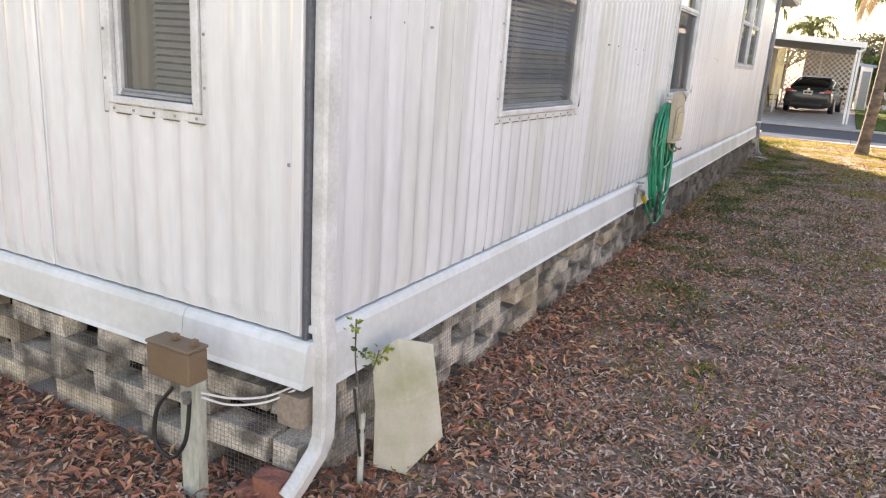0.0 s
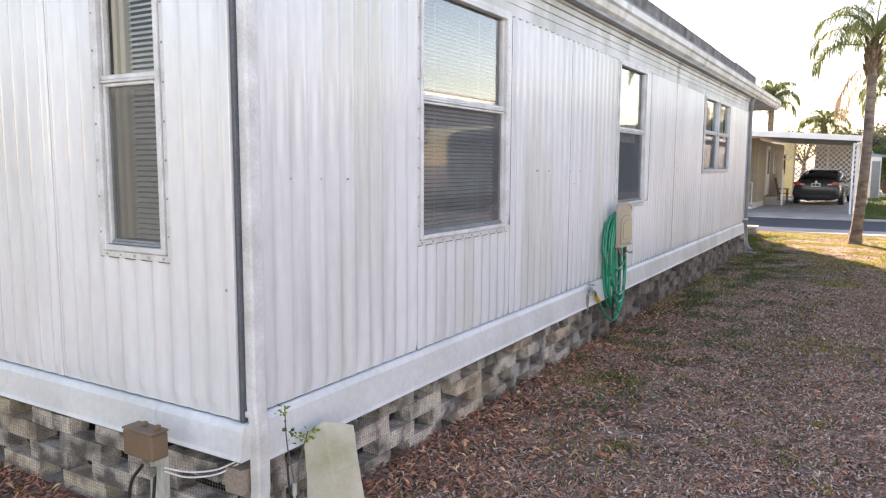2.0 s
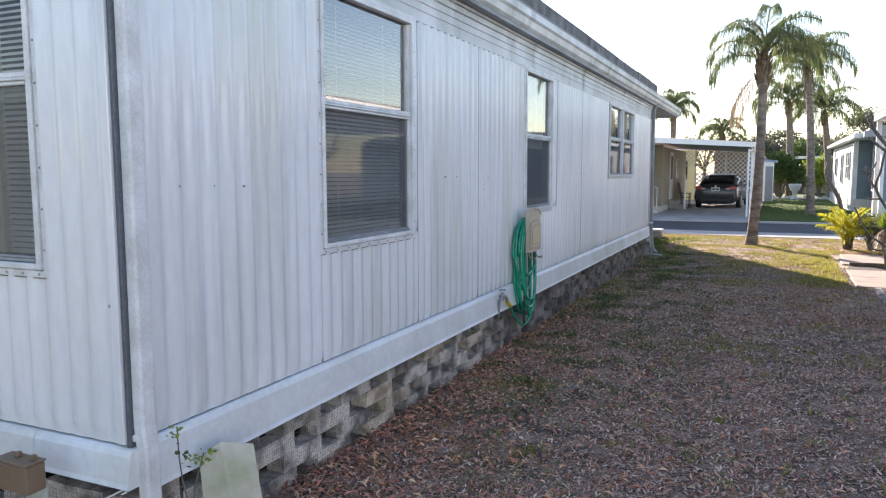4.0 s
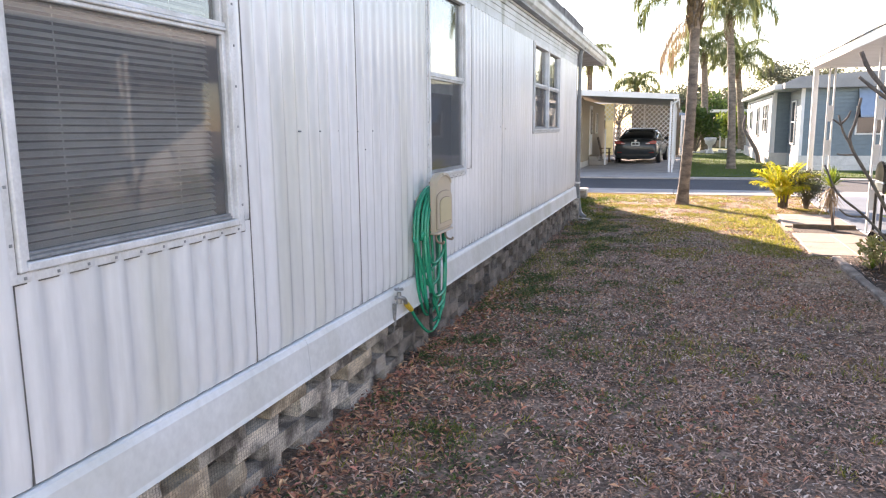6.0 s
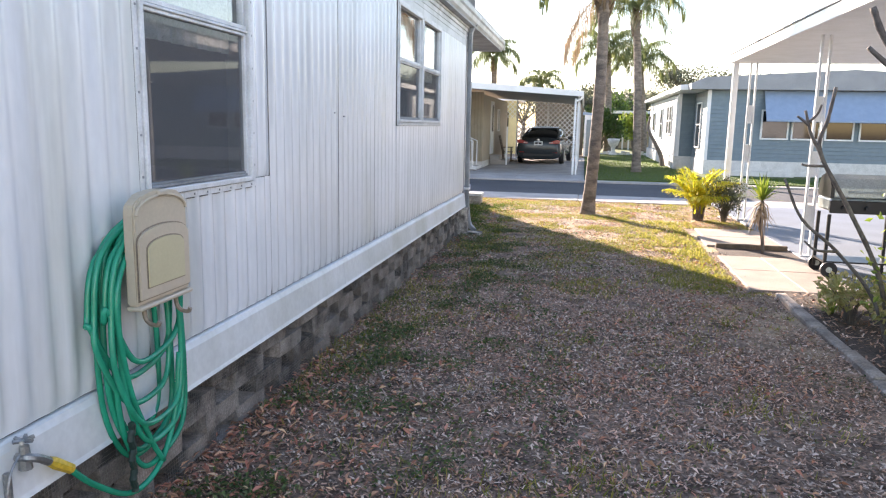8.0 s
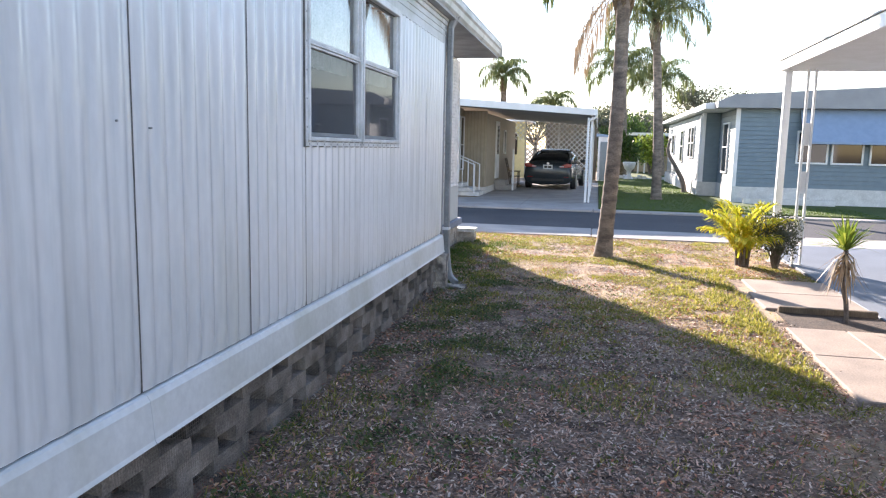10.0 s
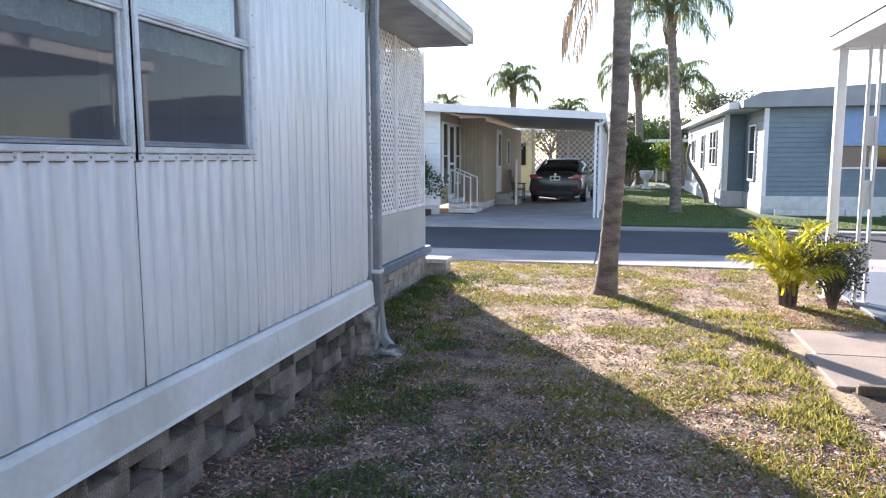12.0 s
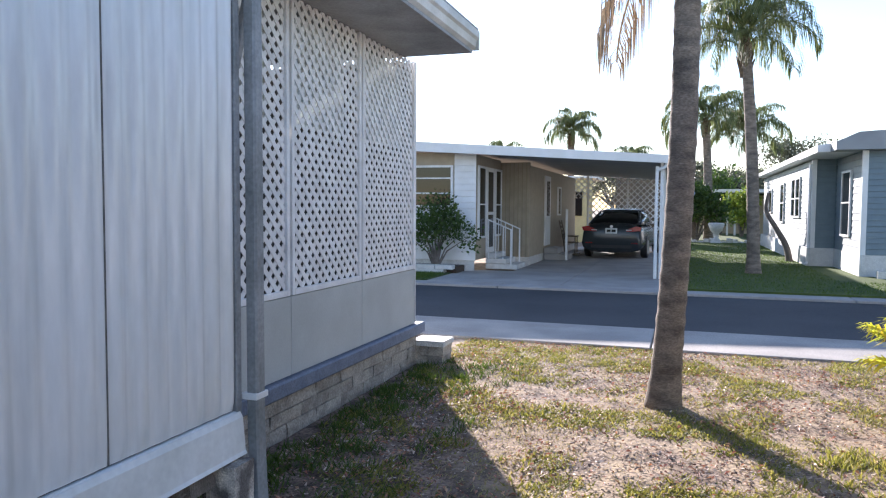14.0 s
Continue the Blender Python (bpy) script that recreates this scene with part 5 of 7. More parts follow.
def palm(base, top, r0, r1, n, length, leaf, seed, label, dead=0, leaflets=46, width=0.022, ringed=True, group=""):
    t = thing("palm_tree", label, "palm tree", base, group)
    r = random.Random(seed)
    b, e = Vector(base), Vector(top)
    pts, rs = [], []
    h = e.z - b.z
    k = int(h / 0.055) if ringed else 24
    for i in range(k + 1):
        u = i / k
        p = b.lerp(e, u) + Vector((0.05 * math.sin(u * 3.1), 0.03 * math.sin(u * 4 + seed), 0))
        flare = 0.35 * math.exp(-u * h / 0.18)
        pts.append(p)
        rs.append((r0 + (r1 - r0) * u) * (1 + flare) * (1 + (0.05 if (i % 3 == 0) else 0) + r.uniform(-0.015, 0.015)))
    pts[0].z -= 0.05
    part("trunk", tube(bmesh.new(), pts, rs, 14), M_TRUNK, t, smooth=True)
    boots = bmesh.new()
    for i in range(26):
        a, z = i * 2.4, -0.62 + 0.026 * i
        c = e + Vector((math.cos(a) * r1 * 0.8, math.sin(a) * r1 * 0.8, z))
        o = Vector((math.cos(a), math.sin(a), 0))
        tube(boots, [c, c + o * 0.05 + Vector((0, 0, 0.14)), c + o * 0.11 + Vector((0, 0, 0.26 + r.uniform(0, 0.08)))], [0.045, 0.035, 0.012], 5)
    tube(boots, [e + Vector((0, 0, -0.7)), e + Vector((0, 0, -0.2)), e + Vector((0, 0, 0.25))], [r1 * 1.0, r1 * 1.25, r1 * 0.6], 10)
    part("leaf_base", boots, M_BOOT, t, "shaggy brown leaf bases")
    variants = [frond_mesh("frond", M_FROND, length * s, ri, be, leaf, leaflets, seed * 10 + j, width) for j, (s, ri, be) in enumerate(((1.0, 1.25, 2.5), (1.05, 0.95, 2.5), (0.95, 0.5, 2.1), (0.95, 1.45, 1.9)))]
    for i in range(n):
        a = i * 137.5 + r.uniform(-14, 14)
        lvl = i / n
        me = variants[3] if lvl < 0.2 else variants[0] if lvl < 0.5 else variants[1] if lvl < 0.8 else variants[2]
        f = part("frond", me, M_FROND, t)
        f.matrix_basis = pose(e.x, e.y, e.z + 0.2 - 0.25 * lvl, r.uniform(-12, 12), r.uniform(-6, 10), a)
    if dead:
        dm = frond_mesh("dead_frond", M_FRONDD, length * 0.9, -0.75, 0.8, leaf * 0.9, leaflets // 2, seed * 10 + 9, width * 0.8, 0.9)
        for i in range(dead):
            f = part("dead_frond", dm, M_FRONDD, t, "dry brown hanging frond")
            f.matrix_basis = pose(e.x, e.y, e.z - 0.15, 0, 0, 150 + i * 37 + r.uniform(-10, 10))
    return t


palm((0.48, 18.2, 0), (0.57, 18.25, 4.0), 0.108, 0.088, 14, 1.5, 0.5, 1, "tall palm with a ringed grey trunk in the front yard", dead=2, leaflets=110, width=0.007)
palm((2.12, 30.2, 0.08), (1.83, 30.4, 5.2), 0.14, 0.11, 18, 1.9, 0.7, 2, "palm with a slim trunk on the lawn across the street", dead=0, leaflets=100, width=0.009)
palm((1.75, 50, 0), (1.5, 50, 5.7), 0.22, 0.17, 18, 2.6, 0.85, 3, "tall feathery palm behind the houses", leaflets=80, width=0.015, ringed=False, group="far palms")
palm((4.1, 53, 0), (3.6, 53, 5.2), 0.22, 0.17, 18, 2.6, 0.85, 4, "tall feathery palm behind the houses", leaflets=80, width=0.015, ringed=False, group="far palms")
palm((-6.5, 60, 0), (-6.4, 60, 6.2), 0.25, 0.2, 17, 2.4, 0.85, 5, "palm rising behind the carport roof", leaflets=72, width=0.019, ringed=False, group="far palms")
palm((-3.6, 72, 0), (-3.6, 72, 4.9), 0.25, 0.2, 16, 2.6, 0.85, 6, "palm rising behind the carport roof", leaflets=64, width=0.022, ringed=False, group="far palms")
palm((-11.6, 62, 0), (-11.6, 62, 4.6), 0.25, 0.2, 14, 2.4, 0.85, 7, "palm rising behind the carport roof", leaflets=64, width=0.019, ringed=False, group="far palms")


def areca(at, n, length, leaf, seed, material, label, width=0.02):
    t = thing("palm_bush", label, "palm bush", at)
    r = random.Random(seed)
    vs = [frond_mesh("frond", material, length * s, ri, be, leaf, 46, seed * 20 + j, width, 0.42) for j, (s, ri, be) in enumerate(((1.0, 1.45, 0.9), (0.95, 1.25, 1.1), (0.85, 0.95, 1.2)))]
    for i in range(n):
        f = part("frond", vs[i % 3], material, t)
        f.matrix_basis = pose(at[0] + r.uniform(-0.08, 0.08), at[1] + r.uniform(-0.08, 0.08), at[2] + 0.12, r.uniform(-15, 15), r.uniform(-8, 8), i * 137.5)
    st = bmesh.new()
    for i in range(9):
        a = i * 2.4
        tube(st, [(at[0] + 0.06 * math.cos(a), at[1] + 0.06 * math.sin(a), at[2] - 0.02), (at[0] + 0.1 * math.cos(a), at[1] + 0.1 * math.sin(a), at[2] + 0.3)], [0.03, 0.012], 6)
    tagged(part("stem", st, M_BARK, t), kind="stuff")
    return t


def bush(name, at, size, n, leaf, material, seed, label, stems=7, clumps=9, bare=0.0):
    """Stems that branch to leaf clumps, with an uneven outline."""
    t = thing(name, label, "bush", at)
    r = random.Random(seed)
    bm = bmesh.new()
    q = None
    ends = []
    for i in range(clumps):
        a, el = i * 2.4, r.uniform(0.15, 1.0)
        e = Vector((math.cos(a) * size[0] * r.uniform(0.3, 0.85) * (1.1 - 0.5 * el), math.sin(a) * size[1] * r.uniform(0.3, 0.85) * (1.1 - 0.5 * el), size[2] * (0.3 + 0.6 * el)))
        mid = Vector((e.x * 0.35, e.y * 0.35, e.z * 0.5))
        tube(bm, [Vector(at) + Vector((e.x * 0.08, e.y * 0.08, -0.02)), Vector(at) + mid, Vector(at) + e], [0.014 * size[2] + 0.004, 0.009 * size[2] + 0.003, 0.003], 5)
        ends.append(e)
    tagged(part("stem", bm, M_BARK, t), kind="stuff")
    quads = []
    for i, e in enumerate(ends):
        s = r.uniform(0.28, 0.42)
        leaf_cluster("foliage", Vector(at) + e, (size[0] * s, size[1] * s, size[2] * s * 0.75), n // clumps, leaf, material, t, seed * 50 + i, quads)
    tagged(strips("foliage", quads, material, t), kind="stuff")
    return t


areca((2.33, 17.95, 0.0), 26, 0.86, 0.25, 1, M_FRONDY, "yellow-green areca palm bush in the front yard", 0.0075)
bush("shrub", (2.74, 17.85, 0.0), (0.42, 0.36, 0.68), 2600, 0.036, M_OAK, 31, "grey-green twiggy shrub beside the yellow palm", clumps=24)
yu = thing("yucca", "small spiky yucca with a skirt of dry leaves", "plant", (2.63, 14.6, 0.01))
part("stem", tube(bmesh.new(), spline([(2.63, 14.6, -0.02), (2.61, 14.6, 0.2), (2.56, 14.6, 0.42), (2.57, 14.6, 0.68)]), 0.022, 8), M_BARK, yu)
r_y = np.random.RandomState(4)
qs, qd = [], []
for i in range(60):
    a, e = i * 2.4, r_y.uniform(0.1, 1.45)
    d = np.array([math.cos(a) * math.cos(e), math.sin(a) * math.cos(e), math.sin(e)])
    b0, ln = np.array([2.565, 14.6, 0.68]), r_y.uniform(0.3, 0.42)
    w = np.cross(d, [0, 0, 1.0])
    w = w / np.linalg.norm(w) * 0.013
    m, tip = b0 + d * ln * 0.55, b0 + d * ln - np.array([0, 0, 0.06])
    qs += [[b0 - w * 0.6, b0 + w * 0.6, m + w, m - w], [m - w, m + w, tip + w * 0.1, tip - w * 0.1]]
for i in range(46):
    a = i * 2.4
    o = np.array([math.cos(a), math.sin(a), 0])
    b0 = np.array([2.565, 14.6, r_y.uniform(0.5, 0.68)])
    tip = b0 + o * r_y.uniform(0.1, 0.24) - np.array([0, 0, r_y.uniform(0.2, 0.33)])
    w = np.array([-o[1], o[0], 0]) * 0.01
    m = b0 + o * 0.08 - np.array([0, 0, 0.06])
    qd += [[b0 - w, b0 + w, m + w, m - w], [m - w, m + w, tip + w * 0.2, tip - w * 0.2]]
strips("leaves", qs, M_BRIGHT, yu)
strips("dry_leaves", qd, M_FRONDD, yu, "dry hanging leaves")


def bare_shrub():
    """Thick bare grey limbs with blunt forked ends (a leafless frangipani)."""
    t = thing("bare_shrub", "leafless shrub with thick grey forked branches", "shrub", (2.5, 10.3, 0.03))
    limbs = [([(2.55, 10.4, 0.0), (2.42, 10.45, 0.55), (2.2, 10.5, 1.0), (1.97, 10.5, 1.4), (2.0, 10.5, 1.62), (2.03, 10.5, 1.84)], 0.028),
             ([(1.97, 10.5, 1.4), (1.9, 10.5, 1.52), (1.85, 10.5, 1.68)], 0.02),
             ([(1.88, 10.5, 1.6), (1.93, 10.5, 1.66), (1.95, 10.5, 1.72)], 0.016),
             ([(1.88, 10.5, 1.58), (1.83, 10.5, 1.62), (1.8, 10.5, 1.64)], 0.016),
             ([(2.02, 10.5, 1.3), (1.9, 10.5, 1.3), (1.86, 10.5, 1.31)], 0.016),
             ([(2.5, 10.3, 0.0), (2.38, 10.4, 0.4), (2.15, 10.5, 0.7), (1.9, 10.5, 0.92), (1.76, 10.5, 1.2)], 0.022),
             ([(2.15, 10.5, 0.7), (1.98, 10.4, 0.72), (1.9, 10.4, 0.78)], 0.016),
             ([(2.5, 10.2, 0.0), (2.6, 10.1, 0.6), (2.75, 10.0, 1.2), (2.9, 10.0, 1.6)], 0.024),
             ([(2.7, 9.2, 0.0), (2.6, 9.1, 0.8), (2.35, 9.05, 1.4), (2.0, 9.0, 1.72), (1.78, 9.0, 1.98), (1.7, 9.0, 2.14)], 0.036),
             ([(2.05, 9.0, 1.69), (1.88, 9.0, 1.8), (1.7, 9.0, 1.95)], 0.026),
             ([(2.35, 9.05, 1.4), (2.4, 9.0, 1.8), (2.35, 9.0, 2.3)], 0.03),
             ([(2.6, 9.1, 0.8), (2.8, 9.1, 1.3), (2.95, 9.1, 1.9)], 0.028)]
    for ps, r in limbs:
        pts = spline(ps, 6)
        n = len(pts)
        part("limb", tube(bmesh.new(), pts, [r * 0.58 * (1.15 - 0.4 * i / n) * (1 + 0.08 * math.sin(i * 2.2)) for i in range(n)], 8), M_BARK, t, smooth=True)


bare_shrub()
bush("shrub", (2.62, 10.0, 0.03), (0.5, 0.8, 1.05), 800, 0.05, M_BRIGHT, 41, "leafy green shrub in the planting bed", clumps=18)
bush("shrub", (2.75, 8.7, 0.03), (0.5, 0.65, 1.0), 650, 0.05, M_BRIGHT, 42, "leafy green shrub in the planting bed", clumps=14)
for i, (x, y, h) in enumerate(((2.5, 11.1, 0.42), (2.62, 10.4, 0.6), (2.55, 9.6, 0.5), (2.75, 8.9, 0.62))):
    bush("bed_plant", (x, y, 0.03), (0.3, 0.42, h), 620, 0.055, M_OLIVE, 43 + i, "low tangled olive and straw-coloured plant in the bed", clumps=14)


def spiky(at, seed):
    t = thing("grass_tuft", "spiky tuft of narrow leaves in the bed", "plant", at)
    r = np.random.RandomState(seed)
    q = []
    for i in range(40):
        a, e, ln = r.uniform(0, 6.3), r.uniform(0.3, 1.3), r.uniform(0.12, 0.24)
        d = np.array([math.cos(a) * math.cos(e), math.sin(a) * math.cos(e), math.sin(e)])
        b0 = np.array(at)
        w = np.array([-math.sin(a), math.cos(a), 0]) * 0.008
        q.append([b0 - w, b0 + w, b0 + d * ln + w * 0.1, b0 + d * ln - w * 0.1])
    strips("blades", q, M_BRIGHT, t)


spiky((2.55, 11.75, 0.035), 1)
spiky((2.45, 11.4, 0.035), 2)


def tree(at, height, spread, seed, label, n=2600, leaf=0.28, material=M_OAK, group="background trees"):
    t = thing("tree", label, "tree", at, group)
    r = random.Random(seed)
    b = Vector(at)
    bm = bmesh.new()
    tube(bm, [b + Vector((0, 0, -0.1)), b + Vector((0.1, 0, height * 0.2)), b + Vector((0.15, 0.1, height * 0.42))], [0.32, 0.24, 0.18], 10)
    ends = []
    for i in range(13):
        a, el = i * 2.4 + r.uniform(-0.4, 0.4), r.uniform(0.2, 1.2)
        s = b + Vector((0.12, 0.08, height * r.uniform(0.25, 0.42)))
        e = b + Vector((math.cos(a) * spread * math.cos(el) * r.uniform(0.6, 1.0), math.sin(a) * spread * math.cos(el) * r.uniform(0.6, 1.0), height * (0.42 + 0.48 * math.sin(el))))
        m = s.lerp(e, 0.5) + Vector((0, 0, 0.3))
        tube(bm, [s, m, e], [0.12, 0.07, 0.02], 6)
        ends += [e, m.lerp(e, 0.5) + Vector((r.uniform(-0.8, 0.8), r.uniform(-0.8, 0.8), r.uniform(0, 0.8)))]
    part("trunk", bm, M_BARK, t)
    q = np.random.RandomState(seed)
    quads = []
    for i in range(n):
        c = ends[i % len(ends)]
        d = q.normal(size=3)
        d /= np.linalg.norm(d)
        p = np.array(c) + d * spread * 0.3 * np.array([1, 1, 0.6]) * q.uniform(0.2, 1.0)
        ax = q.normal(size=3)
        ax /= np.linalg.norm(ax)
        s = np.cross(ax, q.normal(size=3))
        s /= np.linalg.norm(s)
        k = leaf * q.uniform(0.5, 1.2)
        quads.append([p - s * k * 0.35, p + ax * k * 0.5, p + s * k * 0.35, p - ax * k * 0.5])
    tagged(strips("crown", quads, material, t), kind="stuff")
    return t


for i, (x, y, h, s) in enumerate(((9.5, 76, 8.0, 5.0), (14, 85, 8.5, 5.5), (2.5, 74, 5.6, 4.2), (-1.5, 84, 5.8, 4.5), (6.5, 92, 6.0, 5), (-7, 95, 6.0, 5), (-14, 90, 5.5, 5), (20, 95, 8, 6), (-22, 88, 6, 6), (0.4, 66, 4.6, 3.2), (3.4, 62, 4.0, 2.6), (28, 90, 8, 6))):
    tree((x, y, 0), h, s, 60 + i, "dark leafy tree behind the houses", n=4200, leaf=0.26)
bush("bush", (1.15, 49, 0.08), (1.5, 1.3, 2.5), 2600, 0.2, M_GREEN, 51, "dense green bush at the end of the lawn", clumps=26)
bush("bush", (3.6, 55, 0.08), (1.2, 1.0, 2.4), 1200, 0.24, M_BRIGHT, 52, "yellow-green bush at the end of the lawn", clumps=16)
bush("bush", (2.6, 58, 0.08), (1.6, 1.2, 3.6), 1500, 0.26, M_GREEN, 53, "dark green bush behind the lawn", clumps=18)

# ---- street: the carport house ----
ch = thing("carport_house", "cream mobile home with a flat-roofed carport", "house", (-5, 33, 0))


def lap_siding(parent, x0, x1, y, z0, z1, step, material, axis="x"):
    """Overlapping boards on a wall facing -y (axis x) or along y at x (axis y)."""
    z, first = z0, None
    while z < z1 - 0.02:
        e = min(z + step, z1)
        if axis == "x":
            out = [(y, z), (y - 0.022, z + 0.004), (y - 0.004, e - 0.001), (y, e - 0.001)]
            part("board", prism(bmesh.new(), out, "x", x0, x1), material, parent)
        else:
            sgn = -1 if axis == "y-" else 1
            out = [(y, z), (y + sgn * 0.022, z + 0.004), (y + sgn * 0.004, e - 0.001), (y, e - 0.001)]
            part("board", prism(bmesh.new(), out, "y", x0, x1), material, parent)
        z = e


def simple_window(parent, x0, x1, y, z0, z1, rails=(), material=M_CARGLASS, axis="x", sgn=-1):
    f = 0.05
    def bx(u0, w0, u1, w1, d0, d1):
        if axis == "x":
            return (u0, min(y + sgn * d0, y + sgn * d1), w0, u1, max(y + sgn * d0, y + sgn * d1), w1)
        return (min(y + sgn * d0, y + sgn * d1), u0, w0, max(y + sgn * d0, y + sgn * d1), u1, w1)
    sp_ = [bx(x0, z0, x0 + f, z1, 0.0, 0.05), bx(x1 - f, z0, x1, z1, 0, 0.05), bx(x0 + f, z0, x1 - f, z0 + f, 0, 0.05), bx(x0 + f, z1 - f, x1 - f, z1, 0, 0.05)]
    for rl in rails:
        sp_.append(bx(x0 + f, rl - 0.015, x1 - f, rl + 0.015, 0.0, 0.045))
    w = part("window", boxes(*sp_), M_TRIM, parent)
    part("pane", boxes(bx(x0 + f, z0 + f, x1 - f, z1 - f, 0.002, 0.03)), material, w)
    return w


part("wall", boxes((-9, 28.65, 0.3, -3.97, 28.75, 2.8), (-4.05, 28.75, 0.3, -3.97, 31.1, 2.75), (-3.97, 31.1, 0.25, -3.2, 31.2, 2.7), (-3.28, 31.2, 0.25, -3.2, 39.5, 2.62)), M_CREAM, ch)
part("plinth", boxes((-9, 28.68, -0.05, -4.0, 28.74, 0.3), (-3.99, 31.12, -0.05, -3.22, 31.18, 0.25), (-3.27, 31.2, -0.05, -3.21, 39.5, 0.25)), M_STONEW, ch, "white stone plinth")
lap_siding(ch, -9, -3.95, 28.65, 0.3, 1.5, 0.2, M_TRIM)
lap_siding(ch, -4.47, -3.95, 28.65, 1.5, 2.75, 0.14, M_TRIM)
simple_window(ch, -5.6, -4.5, 28.65, 1.52, 2.5, (1.85, 2.2))
simple_window(ch, -7.6, -5.7, 28.65, 1.52, 2.5, (1.85, 2.2))
simple_window(ch, 28.85, 29.5, -3.97, 0.8, 2.5, (1.6,), axis="y", sgn=1)
dr = part("screen_door", boxes((-3.965, 29.6, 0.35, -3.93, 30.35, 0.55), (-3.965, 29.6, 0.55, -3.93, 29.7, 2.5), (-3.965, 30.25, 0.55, -3.93, 30.35, 2.5), (-3.965, 29.7, 2.4, -3.93, 30.25, 2.5), (-3.965, 29.7, 1.35, -3.93, 30.25, 1.42)), M_TRIM, ch, "white screen door")
part("pane", boxes((-3.962, 29.7, 0.55, -3.945, 30.25, 1.35), (-3.962, 29.7, 1.42, -3.945, 30.25, 2.4)), M_CARGLASS, dr)
simple_window(ch, 30.42, 31.05, -3.97, 0.8, 2.5, (1.6,), axis="y", sgn=1)
for i in range(7):
    x = -3.95 + i * 0.11
    part("batten", boxes((x, 31.075, 0.25, x + 0.03, 31.099, 2.68)), M_TANB, ch)
dr2 = part("door", boxes((-3.199, 33.2, 0.45, -3.16, 34.05, 2.45)), M_TRIM, ch, "white side door with a dark pane")
part("pane", boxes((-3.159, 33.4, 1.3, -3.15, 33.85, 2.3)), M_CARGLASS, dr2)
simple_window(ch, 35.4, 36.0, -3.2, 1.3, 2.2, (), axis="y", sgn=1)
# roof rising to the left
rb = bmesh.new()
prism(rb, [(0.28, 2.46), (0.28, 2.63), (-9.5, 3.32), (-9.5, 3.06)], "y", 28.15, 28.22)
part("roof_fascia", rb, M_TRIM, ch)
rb = bmesh.new()
prism(rb, [(0.25, 2.52), (0.25, 2.6), (-9.5, 3.28), (-9.5, 3.18)], "y", 28.221, 40.0)
part("roof", rb, M_GREYROOF, ch)
part("roof_fascia", boxes((0.22, 28.22, 2.44, 0.28, 40.0, 2.62)), M_TRIM, ch)
part("downpipe", tube(bmesh.new(), spline([(0.25, 28.25, 2.45), (0.2, 28.25, 2.38), (0.08, 28.28, 2.32), (0.05, 28.3, 2.2), (0.05, 28.3, 0.06)]), 0.035, 8), M_TRIM, ch)
for y in (28.4, 31.2, 34.0, 36.8, 39.4):
    part("carport_post", boxes((0.12, y - 0.025, 0.055, 0.17, y + 0.025, 2.5)), M_TRIM, ch)
side = part("lattice_panel", boxes((0.12, 28.45, 0.1, 0.16, 28.5, 2.45)), M_LATTICE, ch, "white diagonal lattice")
part("lattice_post", boxes((0.12, 29.6, 0.1, 0.16, 29.65, 2.45)), M_LATTICE, ch)
lattice_panel(28.5, 29.6, 0.12, 2.45, 0.17, 0.05, side, "x", 0.15)
back = part("lattice_panel", boxes((-2.75, 39.3, 0.1, -2.69, 39.36, 2.7)), M_LATTICE, ch, "white diagonal lattice closing the carport")
part("lattice_post", boxes((-1.35, 39.3, 0.1, -1.29, 39.36, 2.65)), M_LATTICE, ch)
part("lattice_post", boxes((-0.02, 39.3, 0.1, 0.04, 39.36, 2.6)), M_LATTICE, ch)
lattice_panel(-2.69, 0.0, 0.15, 2.62, 0.22, 0.038, back, "y", 39.33)
lattice_panel(-3.2, -2.75, 1.9, 2.68, 0.22, 0.038, back, "y", 39.33)
st = thing("steps", "white concrete steps with a white handrail at the screen door", "steps", (-3.65, 29.9, 0))
for i in range(3):
    part("step", boxes((-3.92 + 0.0, 29.45 - 0.0, 0.05 if i == 0 else 0.05 + i * 0.13, -3.15 - i * 0.26, 30.45, 0.17 + i * 0.13), bev=0.01), M_STONEW, st)
for y in (29.45, 30.42):
    rail = part("handrail", tube(bmesh.new(), [(-3.9, y, 1.25), (-3.3, y, 1.0), (-3.3, y, 0.15)], 0.02, 6), M_TRIM, st)
    for k in range(3):
        x = -3.85 + k * 0.18
        part("baluster", tube(bmesh.new(), [(x, y, 0.3), (x, y, 1.22 - k * 0.075)], 0.013, 6), M_TRIM, rail)
s2 = thing("steps", "grey concrete steps at the side door in the carport", "steps", (-2.9, 33.6, 0))
for i in range(2):
    part("step", boxes((-3.18, 33.1, 0.056 + i * 0.17, -2.5 - i * 0.3, 34.1, 0.225 + i * 0.17), bev=0.01), M_CONC, s2)
part("post", boxes((-2.56, 33.05, 0.056, -2.5, 33.11, 1.5)), M_TRIM, s2)
pl = thing("planter_wall", "low white block planter before the house", "planter", (-5.5, 28.2, 0))
for c in range(2):
    for i in range(9):
        x = -8.2 + i * 0.42 + (0.2 if c else 0)
        part("block", rough_block(x, 27.75, 0.05 + c * 0.1, x + 0.41, 27.95, 0.145 + c * 0.1, 700 + i + c * 20, 0.006), M_STONEW, pl)
part("soil", boxes((-8.2, 27.96, 0.0, -4.2, 28.6, 0.2)), M_BED, pl)
bush("bush", (-4.75, 28.15, 0.2), (0.95, 0.55, 1.5), 2400, 0.085, M_GREEN, 81, "round dark green bush in the white planter", clumps=22)
